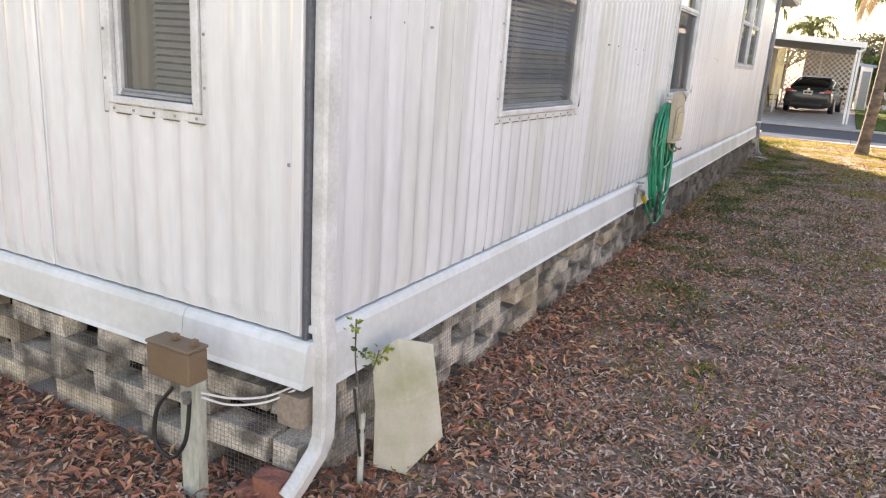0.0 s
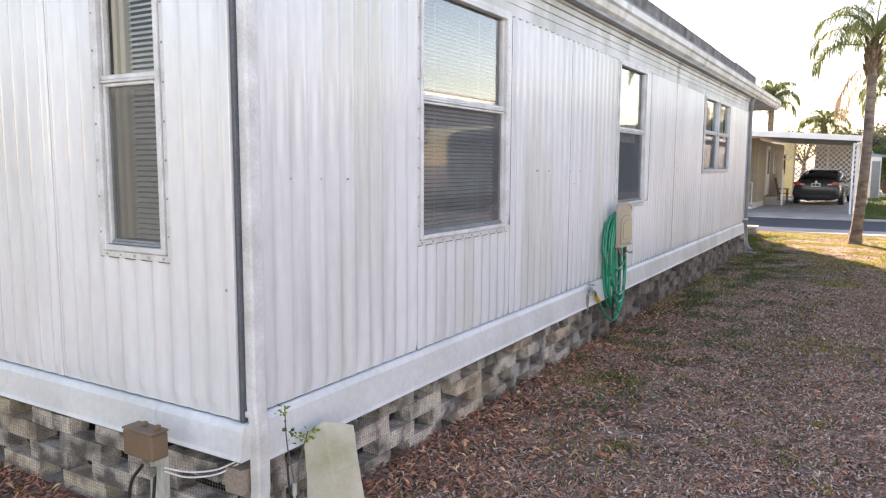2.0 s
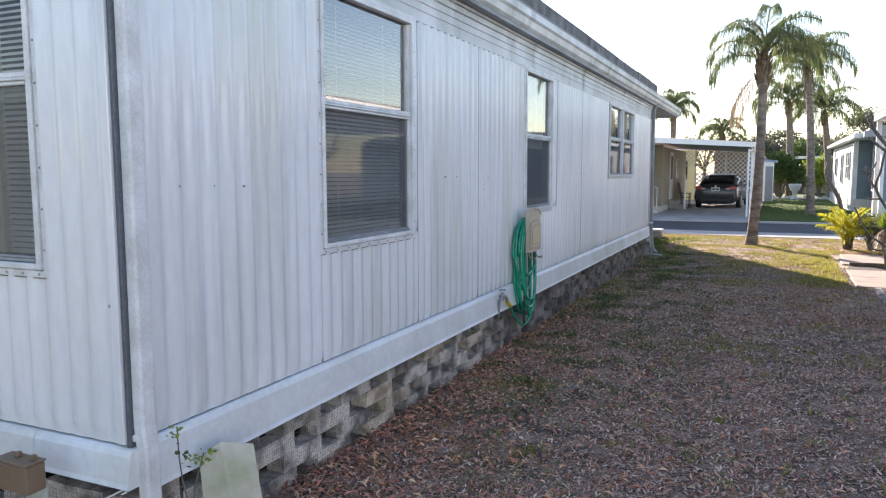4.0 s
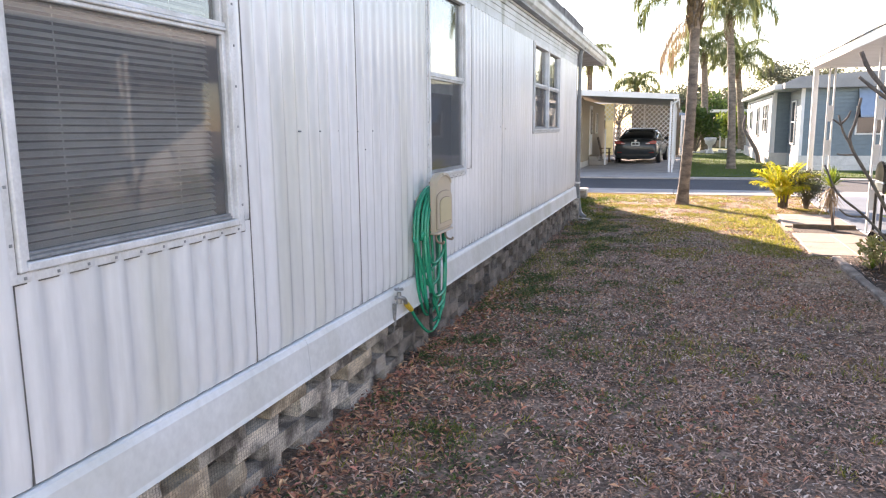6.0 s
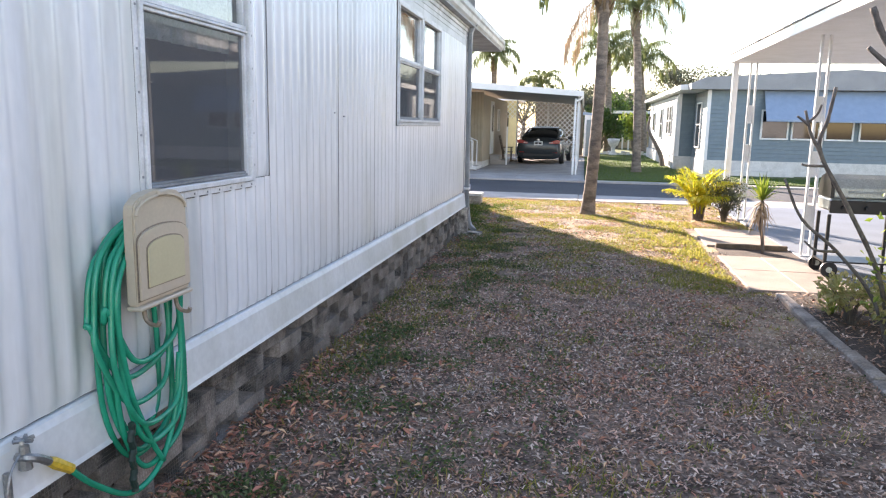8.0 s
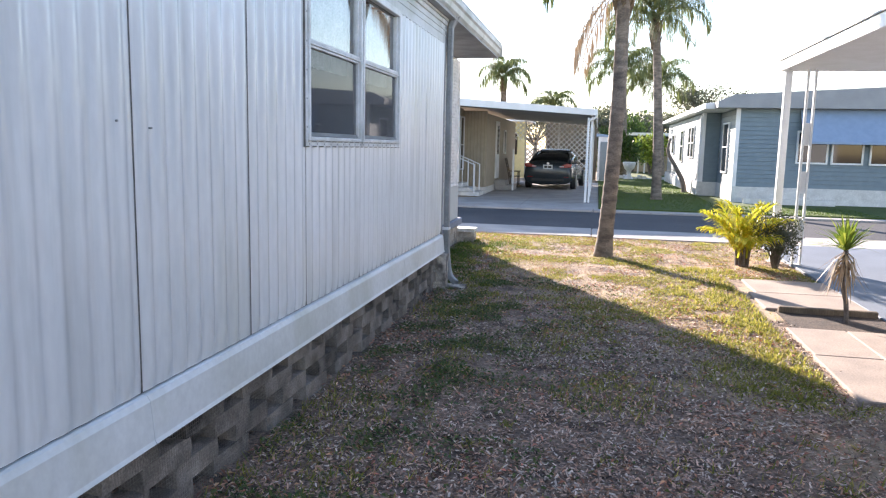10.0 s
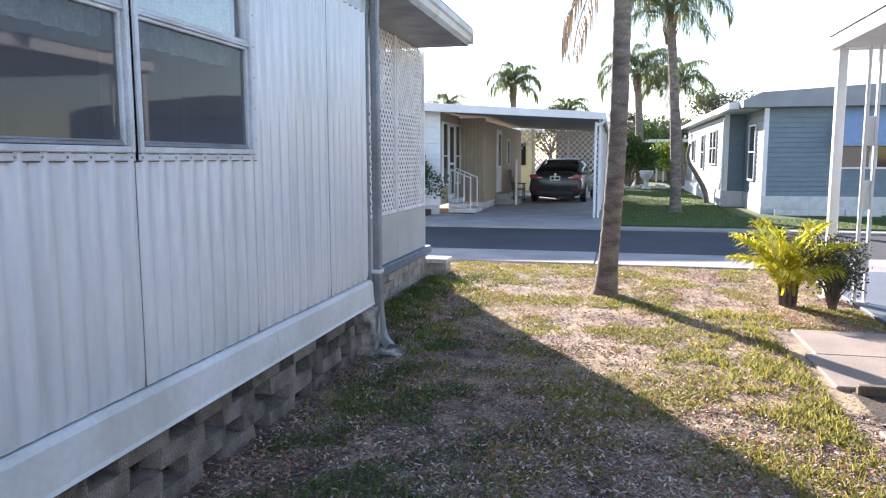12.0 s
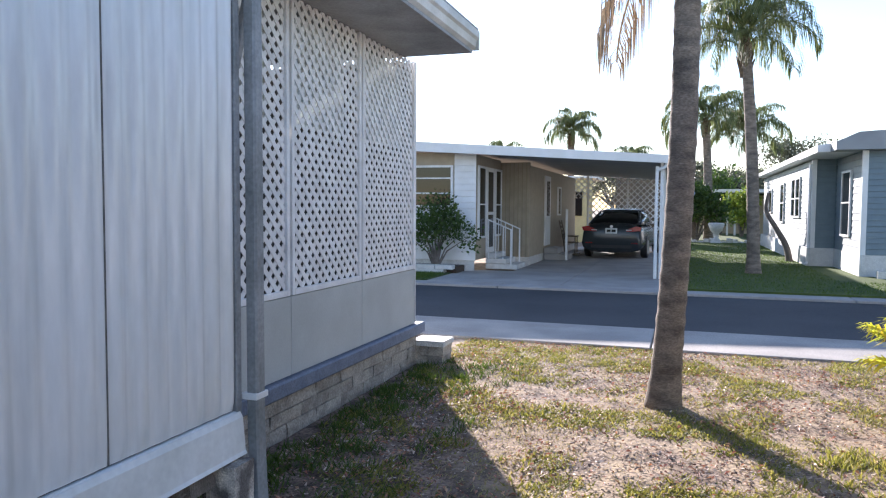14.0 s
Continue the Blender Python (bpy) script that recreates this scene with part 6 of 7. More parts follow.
yw = thing("house", "sunlit cream house behind the carport", "house", (-4, 47, 0))
part("wall", boxes((-7.0, 46, 0.0, -3.35, 46.15, 2.9)), M_YELLOW, yw)
# made-up dark sheet for the shade seen through the carport lattice
part("shade_backing", boxes((-2.3, 45.6, 0.0, 0.3, 45.75, 3.1)), M_WOOD, yw)
part("window", boxes((-4.3, 45.94, 1.2, -3.8, 45.99, 2.3)), M_CARGLASS, yw)
part("roof", boxes((-7.2, 45.9, 2.901, -3.2, 50, 3.0)), M_TRIM, yw)

# ---- the car ----
def car(at, heading):
    """A dark four-door saloon seen from behind; built along +y, tail at y = 0."""
    t = thing("car", "dark grey four-door saloon car parked in the carport", "car", (0, 0, 0))
    def loft(secs, mat_, name, parent, smooth=True):
        bm = bmesh.new()
        rings = []
        for y, w, z0, z1, tw in secs:
            ring = []
            for k in range(20):
                a = 2 * math.pi * (k + 0.5) / 20
                c, s = math.cos(a), math.sin(a)
                e = 0.5
                u = math.copysign(abs(c) ** e, c)
                v = math.copysign(abs(s) ** e, s)
                half = w / 2 * (1 - (1 - tw) * max(0, v))
                ring.append(bm.verts.new((u * half, y, (z0 + z1) / 2 + v * (z1 - z0) / 2)))
            rings.append(ring)
        for a, b in zip(rings, rings[1:]):
            for k in range(20):
                bm.faces.new((a[k], a[(k + 1) % 20], b[(k + 1) % 20], b[k]))
        bm.faces.new(rings[0][::-1])
        bm.faces.new(rings[-1])
        return part(name, bm, mat_, parent, smooth=smooth)
    body = loft([(0.0, 1.56, 0.26, 0.84, 0.95), (0.05, 1.72, 0.2, 1.0, 0.88), (0.16, 1.8, 0.18, 1.05, 0.86), (0.6, 1.84, 0.2, 1.05, 0.86), (1.3, 1.84, 0.2, 1.0, 0.9), (3.2, 1.84, 0.2, 0.97, 0.9), (4.1, 1.8, 0.22, 0.86, 0.88), (4.65, 1.66, 0.25, 0.74, 0.85), (4.8, 1.4, 0.3, 0.62, 0.85)], M_CAR, "body", t)
    loft([(0.5, 1.56, 0.96, 1.05, 0.92), (0.95, 1.66, 0.93, 1.2, 0.78), (1.5, 1.68, 0.93, 1.38, 0.68), (2.1, 1.68, 0.93, 1.45, 0.66), (2.6, 1.64, 0.95, 1.46, 0.73), (3.2, 1.5, 0.93, 1.25, 0.8), (3.75, 1.42, 0.9, 0.98, 0.95)], M_CARGLASS, "greenhouse", t)
    loft([(1.45, 1.12, 1.345, 1.385, 0.9), (1.7, 1.14, 1.39, 1.43, 0.9), (2.1, 1.15, 1.43, 1.475, 0.9), (2.6, 1.16, 1.43, 1.475, 0.9), (2.85, 1.1, 1.37, 1.42, 0.9)], M_CAR, "roof_panel", t)
    for s in (-1, 1):
        part("pillar", tube(bmesh.new(), [(s * 0.7, 0.5, 1.02), (s * 0.66, 0.95, 1.18), (s * 0.58, 1.5, 1.38)], [0.05, 0.04, 0.035], 6), M_CAR, t)
        lamp = bmesh.new()
        prism(lamp, [(s * 0.42, 0.8), (s * 0.83, 0.82), (s * 0.86, 0.93), (s * 0.7, 0.96), (s * 0.5, 0.88)] if s > 0 else [(s * 0.5, 0.88), (s * 0.7, 0.96), (s * 0.86, 0.93), (s * 0.83, 0.82), (s * 0.42, 0.8)], "y", -0.005, 0.16)
        tl = part("tail_lamp", lamp, M_RED, t, "red tail lamp")
        part("clear_lens", boxes((min(s * 0.42, s * 0.58), -0.012, 0.83, max(s * 0.42, s * 0.58), 0.02, 0.86)), M_LAMPW, tl)
        part("reflector", boxes((min(s * 0.55, s * 0.75), 0.0, 0.45, max(s * 0.55, s * 0.75), 0.03, 0.48)), M_RED, t)
        part("mirror", tube(bmesh.new(), [(s * 0.85, 3.05, 0.98), (s * 0.98, 3.05, 1.02), (s * 1.02, 3.03, 1.02)], [0.04, 0.075, 0.05], 8), M_CAR, t)
        part("door_handle", boxes((min(s * 0.915, s * 0.935), 1.75, 0.84, max(s * 0.915, s * 0.935), 1.95, 0.865), (min(s * 0.915, s * 0.935), 2.75, 0.84, max(s * 0.915, s * 0.935), 2.95, 0.865)), M_CHROME, t)
        for y in (0.98, 3.85):
            w = part("wheel", tube(bmesh.new(), [(s * 0.74, y, 0.325), (s * 0.77, y, 0.325), (s * 0.92, y, 0.325), (s * 0.935, y, 0.325)], [0.3, 0.325, 0.325, 0.3], 24), M_BLACK, t)
            part("rim", tube(bmesh.new(), [(s * 0.925, y, 0.325), (s * 0.942, y, 0.325)], [0.22, 0.2], 20), M_CHROME, w)
        part("exhaust", tube(bmesh.new(), [(s * 0.5, 0.02, 0.3), (s * 0.5, 0.15, 0.3)], 0.04, 10), M_CHROME, t)
    plt = part("number_plate", boxes((-0.17, -0.012, 0.74, 0.17, 0.01, 0.9), bev=0.003), M_PLATE, t, "white number plate with dark bars")
    part("plate_bar", boxes((-0.13, -0.0145, 0.785, -0.02, -0.0125, 0.855), (0.01, -0.0145, 0.785, 0.13, -0.0125, 0.855)), M_DARK, plt)
    part("bumper_insert", boxes((-0.6, -0.004, 0.3, 0.6, 0.1, 0.42), bev=0.02), M_BLACK, t)
    part("boot_seam", boxes((-0.62, 0.0, 0.985, 0.62, 0.045, 0.992)), M_BLACK, t)
    part("badge", tube(bmesh.new(), [(0, 0.0, 0.945), (0, 0.03, 0.945)], 0.045, 12), M_CHROME, t)
    t.matrix_basis = pose(*at, 0, 0, heading)
    return t


car((-1.4, 34.2, 0.057), -4.5)
rc = thing("rocking_chair", "dark wooden slatted chair beside the steps", "chair", (-2.7, 35.2, 0.055))
for y in (34.95, 35.4):
    part("rocker", tube(bmesh.new(), spline([(-3.05, y, 0.16), (-2.75, y, 0.08), (-2.45, y, 0.13)]), 0.02, 6), M_WOOD, rc)
    part("leg", tube(bmesh.new(), [(-2.55, y, 0.1), (-2.55, y, 0.65)], 0.02, 6), M_WOOD, rc)
    part("armrest", boxes((-2.95, y - 0.03, 0.65, -2.5, y + 0.03, 0.68)), M_WOOD, rc)
    part("back_post", tube(bmesh.new(), [(-2.85, y, 0.1), (-2.9, y, 0.5), (-3.05, y, 1.15)], 0.02, 6), M_WOOD, rc)
part("seat", boxes((-2.9, 34.96, 0.46, -2.5, 35.39, 0.49)), M_WOOD, rc)
for i in range(5):
    part("slat", boxes((-2.93 - 0.025 * i, 34.96, 0.56 + i * 0.12, -2.91 - 0.025 * i, 35.39, 0.62 + i * 0.12)), M_WOOD, rc)

# ---- the blue house ----
bh = thing("blue_house", "blue lap-sided mobile home with a grey mansard and awning", "house", (8, 33, 0))
BY, BX = 30.3, 4.27
part("wall", boxes((BX, BY, 0.1, 14, BY + 0.1, 2.81), (BX, BY + 0.1, 0.1, BX + 0.1, 33.2, 2.81), (3.72, 33.2, 0.1, BX + 0.1, 33.3, 2.81), (3.72, 33.3, 0.1, 3.72, 45, 2.81)), M_BLUE, bh)
part("skirting", boxes((BX - 0.02, BY - 0.03, 0.05, 14, BY - 0.001, 0.55), (BX - 0.03, BY - 0.03, 0.05, BX - 0.021, 33.2, 0.55), (3.69, 33.16, 0.05, BX - 0.03, 33.199, 0.55), (3.69, 33.2, 0.05, 3.619, 45, 0.55)), M_STONEW, bh, "white skirting")
lap_siding(bh, BX + 0.08, 14, BY, 0.55, 2.79, 0.125, M_BLUE)
lap_siding(bh, 33.3, 45, 3.72, 0.55, 2.79, 0.15, M_PALEBLUE, "y-")
lap_siding(bh, BY + 0.08, 33.17, BX, 0.55, 2.79, 0.15, M_PALEBLUE, "y-")
lap_siding(bh, 3.8, BX - 0.03, 33.2, 0.55, 2.79, 0.15, M_BLUE)
part("corner_trim", boxes((BX - 0.03, BY - 0.03, 0.55, BX + 0.08, BY + 0.08, 2.81)), M_TRIM, bh)
part("corner_trim", boxes((3.69, 33.16, 0.55, 3.8, 33.29, 2.81)), M_TRIM, bh)
part("gable", prism(bmesh.new(), [(3.66, 2.81), (13.7, 2.81), (13.7, 3.0), (8.5, 3.26), (3.66, 3.0)], "y", BY - 0.35, BY + 0.3), M_GREYROOF, bh, "low grey gable fascia")
part("mansard", prism(bmesh.new(), [(3.7, 3.004), (8.5, 3.264), (13.66, 3.004), (13.1, 3.17), (8.5, 3.44), (4.1, 3.19)], "y", BY - 0.3, BY + 0.3), M_GREYROOF, bh, "sloping grey shingle band above the fascia")
part("soffit", boxes((3.4, BY + 0.301, 2.812, BX + 0.2, 33.4, 2.84)), M_TRIM, bh)
part("roof", prism(bmesh.new(), [(3.4, 2.841), (3.4, 2.97), (8.5, 3.44), (13.8, 2.97), (13.8, 2.841)], "y", BY + 0.301, 45.3), M_TRIM, bh)
aw = bmesh.new()
prism(aw, [(BY - 0.03, 2.77), (BY - 0.03, 2.74), (BY - 0.62, 1.86), (BY - 0.62, 1.82), (BY - 0.65, 1.82), (BY - 0.65, 1.88), (BY - 0.05, 2.79)], "x", 5.95, 11.0)
part("awning", aw, M_AWN, bh, "pale blue metal awning")
for i, x in enumerate((5.92, 6.85, 7.85, 8.85, 9.85)):
    simple_window(bh, x, x + 0.85, BY - 0.02, 1.25, 2.2, (), M_CARGLASS)
simple_window(bh, 31.3, 32.3, BX - 0.02, 0.9, 2.45, (1.7,), axis="y", sgn=-1)
simple_window(bh, 35.0, 35.8, 3.7, 1.3, 2.45, (1.85,), axis="y", sgn=-1)
simple_window(bh, 35.85, 36.65, 3.7, 1.3, 2.45, (1.85,), axis="y", sgn=-1)
simple_window(bh, 38.4, 39.3, 3.7, 1.1, 2.4, (1.75,), axis="y", sgn=-1)
simple_window(bh, 41.8, 42.8, 3.7, 1.4, 2.3, (), axis="y", sgn=-1)
part("downpipe", tube(bmesh.new(), [(3.66, 33.25, 2.7), (3.66, 33.25, 0.2), (3.6, 33.15, 0.12)], 0.035, 8), M_TRIM, bh)
fl = thing("planter_wall", "low white block planter at the blue house", "planter", (4.6, 29.9, 0))
for i in range(6):
    part("block", rough_block(4.5 + i * 0.41, 29.8, 0.05, 4.9 + i * 0.41, 29.95, 0.24, 800 + i), M_STONEW, fl)

# ---- end of the lawn: shed, white ornament, pole, low roofs ----
sh = thing("shed", "small pale shed with a blue roof edge behind the carport", "shed", (1.2, 42, 0))
part("wall", boxes((0.35, 42.5, 0.08, 0.85, 44.5, 2.15)), M_TRIM, sh)
part("roof", prism(bmesh.new(), [(0.25, 2.15), (0.25, 2.28), (1.0, 2.2), (1.0, 2.1)], "y", 42.4, 44.6), M_AWN, sh)
part("door", boxes((0.45, 42.46, 0.12, 0.8, 42.499, 1.9)), M_PALEBLUE, sh)
wh = thing("house", "low white-roofed house at the end of the lawn", "house", (3, 57, 0))
part("wall", boxes((0.2, 60, 0.0, 12, 60.2, 2.4)), M_CREAM, wh)
part("roof", boxes((-0.2, 56.5, 2.5, 12.2, 60.4, 2.68)), M_TRIM, wh)
for x in (2.9, 3.3):
    part("porch_post", boxes((x, 56.6, 0.0, x + 0.1, 56.7, 2.5)), M_TRIM, wh)
orn = thing("garden_urn", "white stone garden urn on the lawn edge", "urn", (1.95, 46, 0.08))
part("urn", tube(bmesh.new(), [(1.95, 46, 0.06), (1.95, 46, 0.12), (1.95, 46, 0.3), (1.95, 46, 0.5), (1.95, 46, 0.62), (1.95, 46, 0.9), (1.95, 46, 0.95)], [0.25, 0.22, 0.1, 0.12, 0.25, 0.34, 0.3], 14), M_STONEW, orn, smooth=True)
rk = thing("rock_border", "row of white stones round the bushes", "stones", (1.2, 46.5, 0.08))
for i in range(14):
    x = 0.5 + i * 0.24
    part("stone", rough_block(x, 46.5, 0.05, x + 0.2, 46.75, 0.2 + 0.08 * math.sin(i * 1.7), 900 + i, 0.03), M_STONEW, rk)
pole = thing("utility_pole", "distant wooden utility pole", "pole", (2.1, 70, 0))
part("pole", tube(bmesh.new(), [(2.1, 70, 0), (2.1, 70, 5.2)], [0.14, 0.1], 8), M_WOOD, pole)
lm = thing("bare_tree", "pale bent bare tree trunk on the lawn by the blue house", "tree", (3.4, 35, 0.08))
part("trunk", tube(bmesh.new(), spline([(3.45, 34.8, 0.0), (3.35, 34.9, 0.5), (3.1, 35.1, 1.0), (2.85, 35.3, 1.5), (2.9, 35.4, 2.0)]), [0.1 - 0.0018 * i for i in range(33)], 8), M_BARK, lm, smooth=True)

# ---- ground cover ----
def yard_z(x, y):
    """Height of the yard, by the same waves as the ground sheet."""
    return np.array([ground_z(a, b) for a, b in zip(x, y)])


def scatter(n, x0, x1, y0, y1, keep, seed):
    r = np.random.RandomState(seed)
    x, y = r.uniform(x0, x1, n), r.uniform(y0, y1, n)
    k = r.uniform(0, 1, n) < keep(x, y)
    return x[k], y[k], r


def patch(x, y, f, seed):
    return np.array([noise.noise(Vector((a * f, b * f, seed))) for a, b in zip(x, y)])


def leaves_on_ground(name, label, x, y, r, lo, hi, aspect, material, lift=0.006, tilt=0.35, fold=True):
    n = len(x)
    z = yard_z(x, y) + r.uniform(0.001, lift, n)
    a = r.uniform(0, 2 * math.pi, n)
    ln = r.uniform(lo, hi, n)
    ax = np.stack([np.cos(a), np.sin(a), r.normal(0, tilt, n)], 1)
    ax /= np.linalg.norm(ax, axis=1)[:, None]
    sd = np.stack([-np.sin(a), np.cos(a), r.normal(0, tilt, n)], 1)
    up = np.cross(ax, sd)
    p = np.stack([x, y, z + np.abs(ax[:, 2]) * ln * 0.5], 1)
    w = (ln * aspect)[:, None]
    L = ln[:, None]
    curl = r.uniform(0.1, 0.6, n)[:, None] * w
    tail, tip = p - ax * L * 0.5, p + ax * L * 0.5
    if fold:
        q = np.stack([np.stack([tail, p - sd * w * 0.5 + up * curl, tip, p], 1), np.stack([tail, p, tip, p + sd * w * 0.5 + up * curl], 1)], 1).reshape(-1, 4, 3)
    else:
        q = np.stack([tail - sd * w * 0.3, tail + sd * w * 0.5, tip + sd * w * 0.3, tip - sd * w * 0.5], 1)
    return tagged(strips(name, q, material), label, "leaf litter" if fold else "leaf crumbs", kind="stuff")


def blades_on_ground(name, label, x, y, r, lo, hi, w, material, lean=0.6, z=None):
    n = len(x)
    zz = yard_z(x, y) if z is None else np.full(n, z)
    a = r.uniform(0, 2 * math.pi, n)
    ln = r.uniform(lo, hi, n)
    d = np.stack([np.cos(a) * lean * r.uniform(0.2, 1.4, n), np.sin(a) * lean * r.uniform(0.2, 1.4, n), np.ones(n)], 1)
    d /= np.linalg.norm(d, axis=1)[:, None]
    s = np.stack([-np.sin(a + 0.7), np.cos(a + 0.7), np.zeros(n)], 1) * w
    b = np.stack([x, y, zz - 0.002], 1)
    t = b + d * ln[:, None]
    q = np.stack([b - s, b + s, t + s * 0.25, t - s * 0.25], 1)
    return tagged(strips(name, q, material), label, "grass", kind="stuff")


wall_d = lambda x, y: np.where(y > EY, x + 1.33, np.minimum(np.hypot(np.maximum(x + 1.33, 0), 0) + (EY - y) * 0.6, 9))
# whole dry leaves, banked against the foundation
x, y, r = scatter(110000, -3.8, 1.6, -0.8, 9.5, lambda x, y: np.where((x < -1.33) & (y > EY - 0.02), 0, np.clip(1.15 * np.exp(-wall_d(x, y) / 0.4) + 0.06 * (0.4 + 1.2 * np.exp(-((x - 0.45) / 0.6) ** 2)), 0, 1) * np.clip(1.15 - (y - 4) / 7, 0.06, 1)), 1)
leaves_on_ground("leaf_litter", "brown and reddish dry leaves banked by the foundation", x, y, r, 0.026, 0.062, 0.36, M_LITTER, lift=0.03)
x, y, r = scatter(34000, -1.3, 2.1, -0.5, 15.0, lambda x, y: 0.3 * np.clip(1.2 - y / 18, 0.12, 1), 2)
leaves_on_ground("leaf_litter", "scattered dry leaves over the yard", x, y, r, 0.018, 0.046, 0.36, M_CHIP, lift=0.02)
# crumbs of leaf and bark
x, y, r = scatter(640000, -2.6, 2.2, -2.0, 12.0, lambda x, y: np.where((x < -1.3) & (y > EY - 0.05), 0, 1) * np.clip((y + 2) / 2, 0, 1) * np.clip(0.62 + 0.7 * np.exp(-((x - 0.45 - 0.02 * y) / 0.5) ** 2) + 0.9 * patch(x, y, 0.9, 4), 0.06, 1) * np.clip(0.85 + 1.2 * patch(x, y, 4.0, 64), 0.15, 1) * np.clip(1.5 - y / 10.5, 0.0, 1), 3)
leaves_on_ground("leaf_crumbs", "pale and brown crumbs of leaves and bark on the soil", x, y, r, 0.007, 0.029, 0.36, M_CHIP, lift=0.014, tilt=0.35, fold=False)
x, y, r = scatter(15000, 2.28, 3.0, 4.0, 12.2, lambda x, y: 0.5 + 0 * x, 13)
leaves_on_ground("leaf_crumbs", "brown crumbs of leaves in the planting bed", x, y, r, 0.015, 0.05, 0.34, M_CHIP, lift=0.05, fold=False)
x, y, r = scatter(60000, -1.7, 3.0, 12.5, 20.5, lambda x, y: np.clip(0.6 + 1.2 * patch(x, y, 1.4, 14), 0.05, 1) * np.where((x > 1.95) & (y < 16.7), 0, 1), 12)
leaves_on_ground("leaf_crumbs", "dry bits of leaf and straw on the front yard", x, y, r, 0.01, 0.03, 0.4, M_BITS, lift=0.012, tilt=0.3, fold=False)
x, y, r = scatter(30000, -1.7, 3.0, 9.0, 20.5, lambda x, y: np.clip(0.4 + 1.2 * patch(x, y, 1.2, 34), 0.05, 1) * np.where((x > 1.95) & (y < 16.7), 0, 1), 22)
leaves_on_ground("leaf_litter", "small brown dry leaves over the front yard", x, y, r, 0.015, 0.045, 0.4, M_LITTER, lift=0.02)
x, y, r = scatter(90000, -1.3, 2.2, 6.5, 14.5, lambda x, y: np.clip(0.55 + 1.1 * patch(x, y, 0.8, 44), 0.08, 1) * np.clip((y - 6) / 3, 0, 1), 45)
leaves_on_ground("leaf_crumbs", "small brown and pale bits of leaf on the shaded soil", x, y, r, 0.01, 0.032, 0.42, M_BITS, lift=0.012, tilt=0.3, fold=False)
# thin weeds along the wall and in patches
x, y, r = scatter(60000, -1.3, 2.1, 1.0, 15.0, lambda x, y: np.clip(2.2 * patch(x, y, 1.1, 9) + 0.02 + 0.75 * np.exp(-np.abs(x + 0.75) / 0.5) * np.clip((y - 5) / 4, 0, 1) - 0.25, 0.012, 1), 5)
blades_on_ground("weeds", "thin green weeds and grass along the home", x, y, r, 0.02, 0.07, 0.004, M_GRASS, 1.0)
x, y, r = scatter(170000, -1.28, 1.2, 5.0, 16.0, lambda x, y: np.clip(2.2 * patch(x, y, 2.6, 21) + 0.12, 0.04, 1) * np.exp(-np.abs(x + 0.85) / 0.55) * np.clip((y - 4.5) / 3, 0.1, 1), 6)
leaves_on_ground("ground_ivy", "low green broad-leaved weeds by the foundation", x, y, r, 0.012, 0.034, 0.55, M_WEED, lift=0.035, tilt=0.5)
x, y, r = scatter(60000, -1.2, 2.2, -0.5, 14.0, lambda x, y: np.clip(1.5 * patch(x, y, 1.7, 71) - 0.2, 0.02, 0.7), 72)
leaves_on_ground("ground_weeds", "olive moss and creeping weeds among the litter", x, y, r, 0.008, 0.024, 0.5, M_WEED, lift=0.016, tilt=0.5)
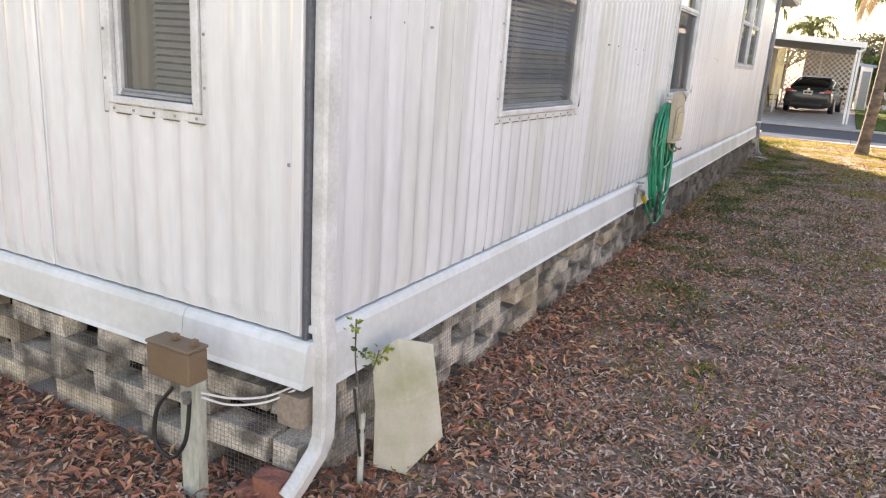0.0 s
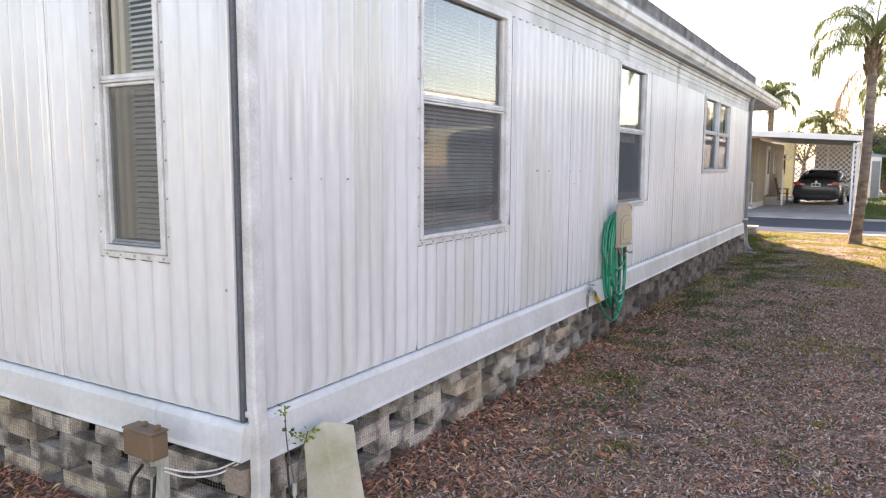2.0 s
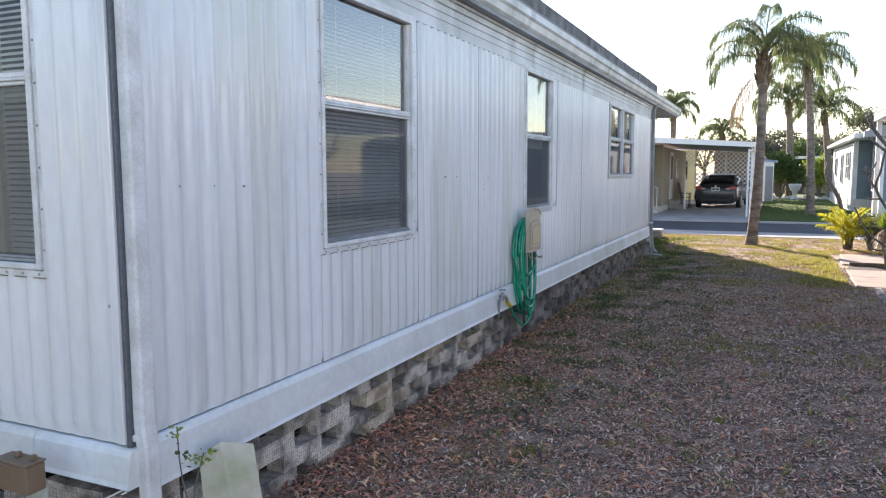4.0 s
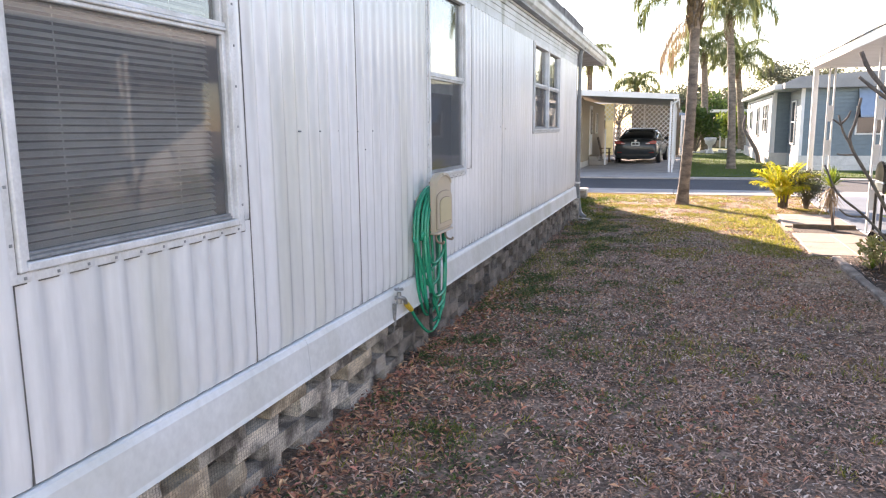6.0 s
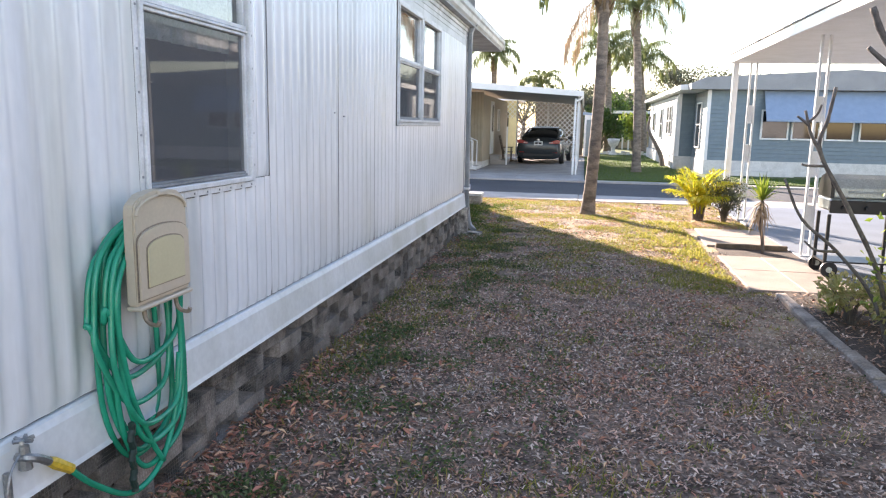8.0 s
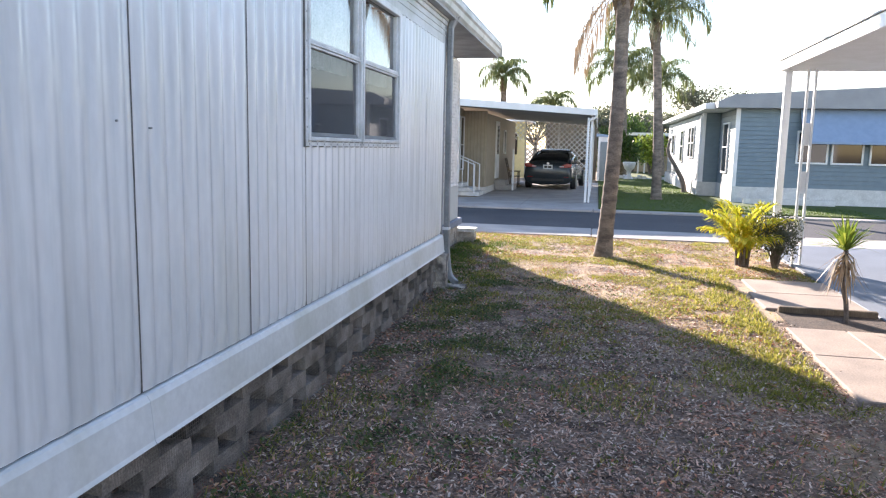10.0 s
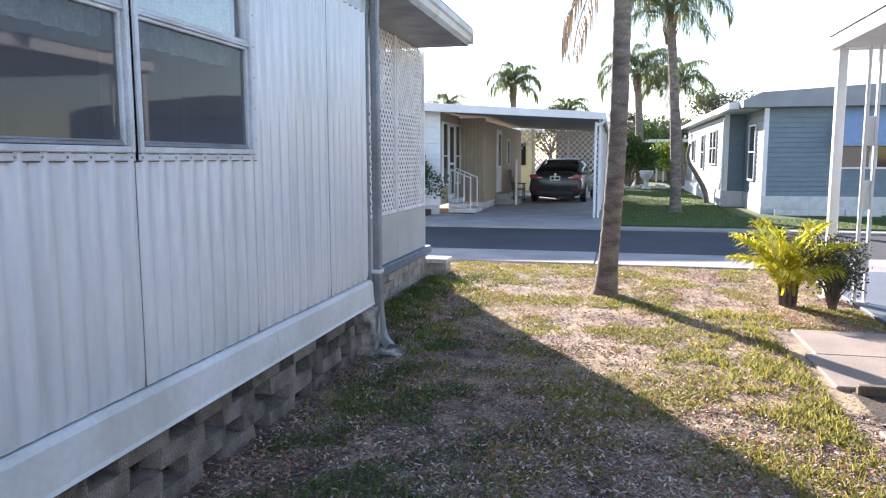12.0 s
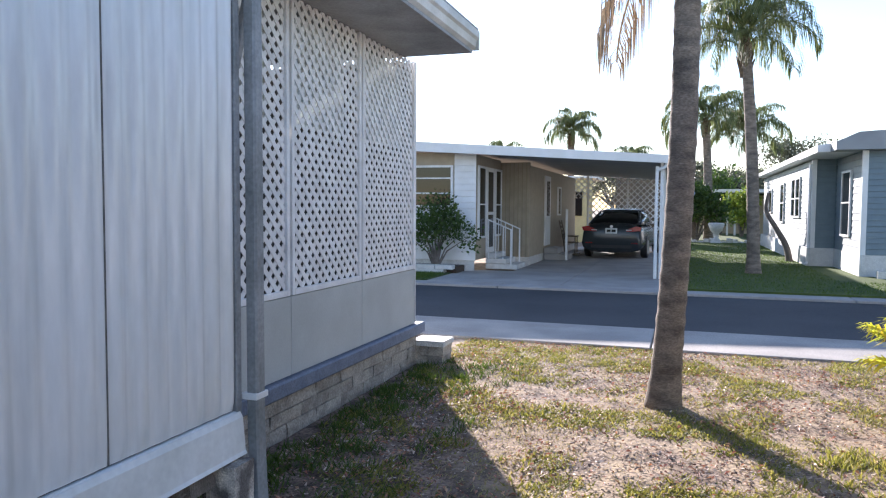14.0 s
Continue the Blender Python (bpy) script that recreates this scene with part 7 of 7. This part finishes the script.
# sunny front yard: straw and patchy grass
# thinned short of the house shadow line, so the shaded ground stays dark
x, y, r = scatter(95000, -1.75, 3.0, 12.0, 20.5, lambda x, y: np.clip(2.0 * patch(x, y, 1.0, 2) + 0.4, 0.05, 1) * np.clip((y + 2.3 * x - 14) / 2, 0.04, 1) * np.where((x > 1.95) & (y < 16.7), 0, 1), 7)
blades_on_ground("dry_grass", "straw-coloured dry grass over the front yard", x, y, r, 0.012, 0.035, 0.004, M_STRAW, 2.0)
def clumps(n, per, spread, x0, x1, y0, y1, keep, seed):
    cx, cy, r = scatter(n, x0, x1, y0, y1, keep, seed)
    k = r.randint(per // 3, per, len(cx))
    x = np.repeat(cx, k) + r.normal(0, spread, k.sum())
    y = np.repeat(cy, k) + r.normal(0, spread, k.sum())
    ok = ~((x > 1.93) & (y < 16.75) & (y > 12.2)) & (x > -1.78)
    return x[ok], y[ok], r


x, y, r = clumps(7000, 44, 0.045, -1.7, 3.0, 12.0, 20.5, lambda x, y: np.clip(2.6 * patch(x, y, 1.5, 6) + 0.15 + 0.5 * np.clip((y - 17) / 2, 0, 1) * np.clip(0.6 - x, 0, 1), 0.03, 1) * np.clip((y + 2.0 * x - 12.5) / 2.5, 0.08, 1), 8)
blades_on_ground("yard_grass", "clumps of yellow-green grass and weeds over the front yard", x, y, r, 0.015, 0.045, 0.0065, M_GRASS, 2.0)
x, y, r = clumps(420, 44, 0.045, 1.0, 2.1, 12.5, 17.5, lambda x, y: np.clip((x - 1.1) / 0.6, 0, 1), 9)
blades_on_ground("yard_grass", "greener weeds beside the garden slabs", x, y, r, 0.03, 0.07, 0.006, M_GRASS, 1.2)
x, y, r = clumps(420, 30, 0.03, -1.25, 2.1, 1.0, 12.0, lambda x, y: np.clip(0.5 + 1.5 * patch(x, y, 0.8, 26), 0.1, 1), 19)
blades_on_ground("weeds", "small green tufts among the leaf litter", x, y, r, 0.02, 0.055, 0.005, M_GRASS, 1.2)
x, y, r = clumps(420, 40, 0.05, -1.78, -0.7, 15.4, 19.3, lambda x, y: np.exp(-np.abs(x + 1.6) / 0.35), 29)
blades_on_ground("weeds", "long dark green grass along the porch base", x, y, r, 0.03, 0.075, 0.005, M_LAWN, 1.1)
# lawns across the street
x, y, r = scatter(60000, 0.45, 7.0, 26.3, 46, lambda x, y: np.where((x > 3.6) & (y > 28.7), 0, 1) * np.clip(1.3 - (y - 26) / 25, 0.3, 1), 10)
blades_on_ground("lawn_grass", "mown green grass across the street", x, y, r, 0.015, 0.04, 0.007, M_LAWN, 0.9, z=0.085)
x, y, r = scatter(9000, -9.0, -4.35, 26.3, 27.7, lambda x, y: 1 + 0 * x, 11)
blades_on_ground("lawn_grass", "mown green grass before the cream house", x, y, r, 0.03, 0.06, 0.008, M_LAWN, 0.7, z=0.07)
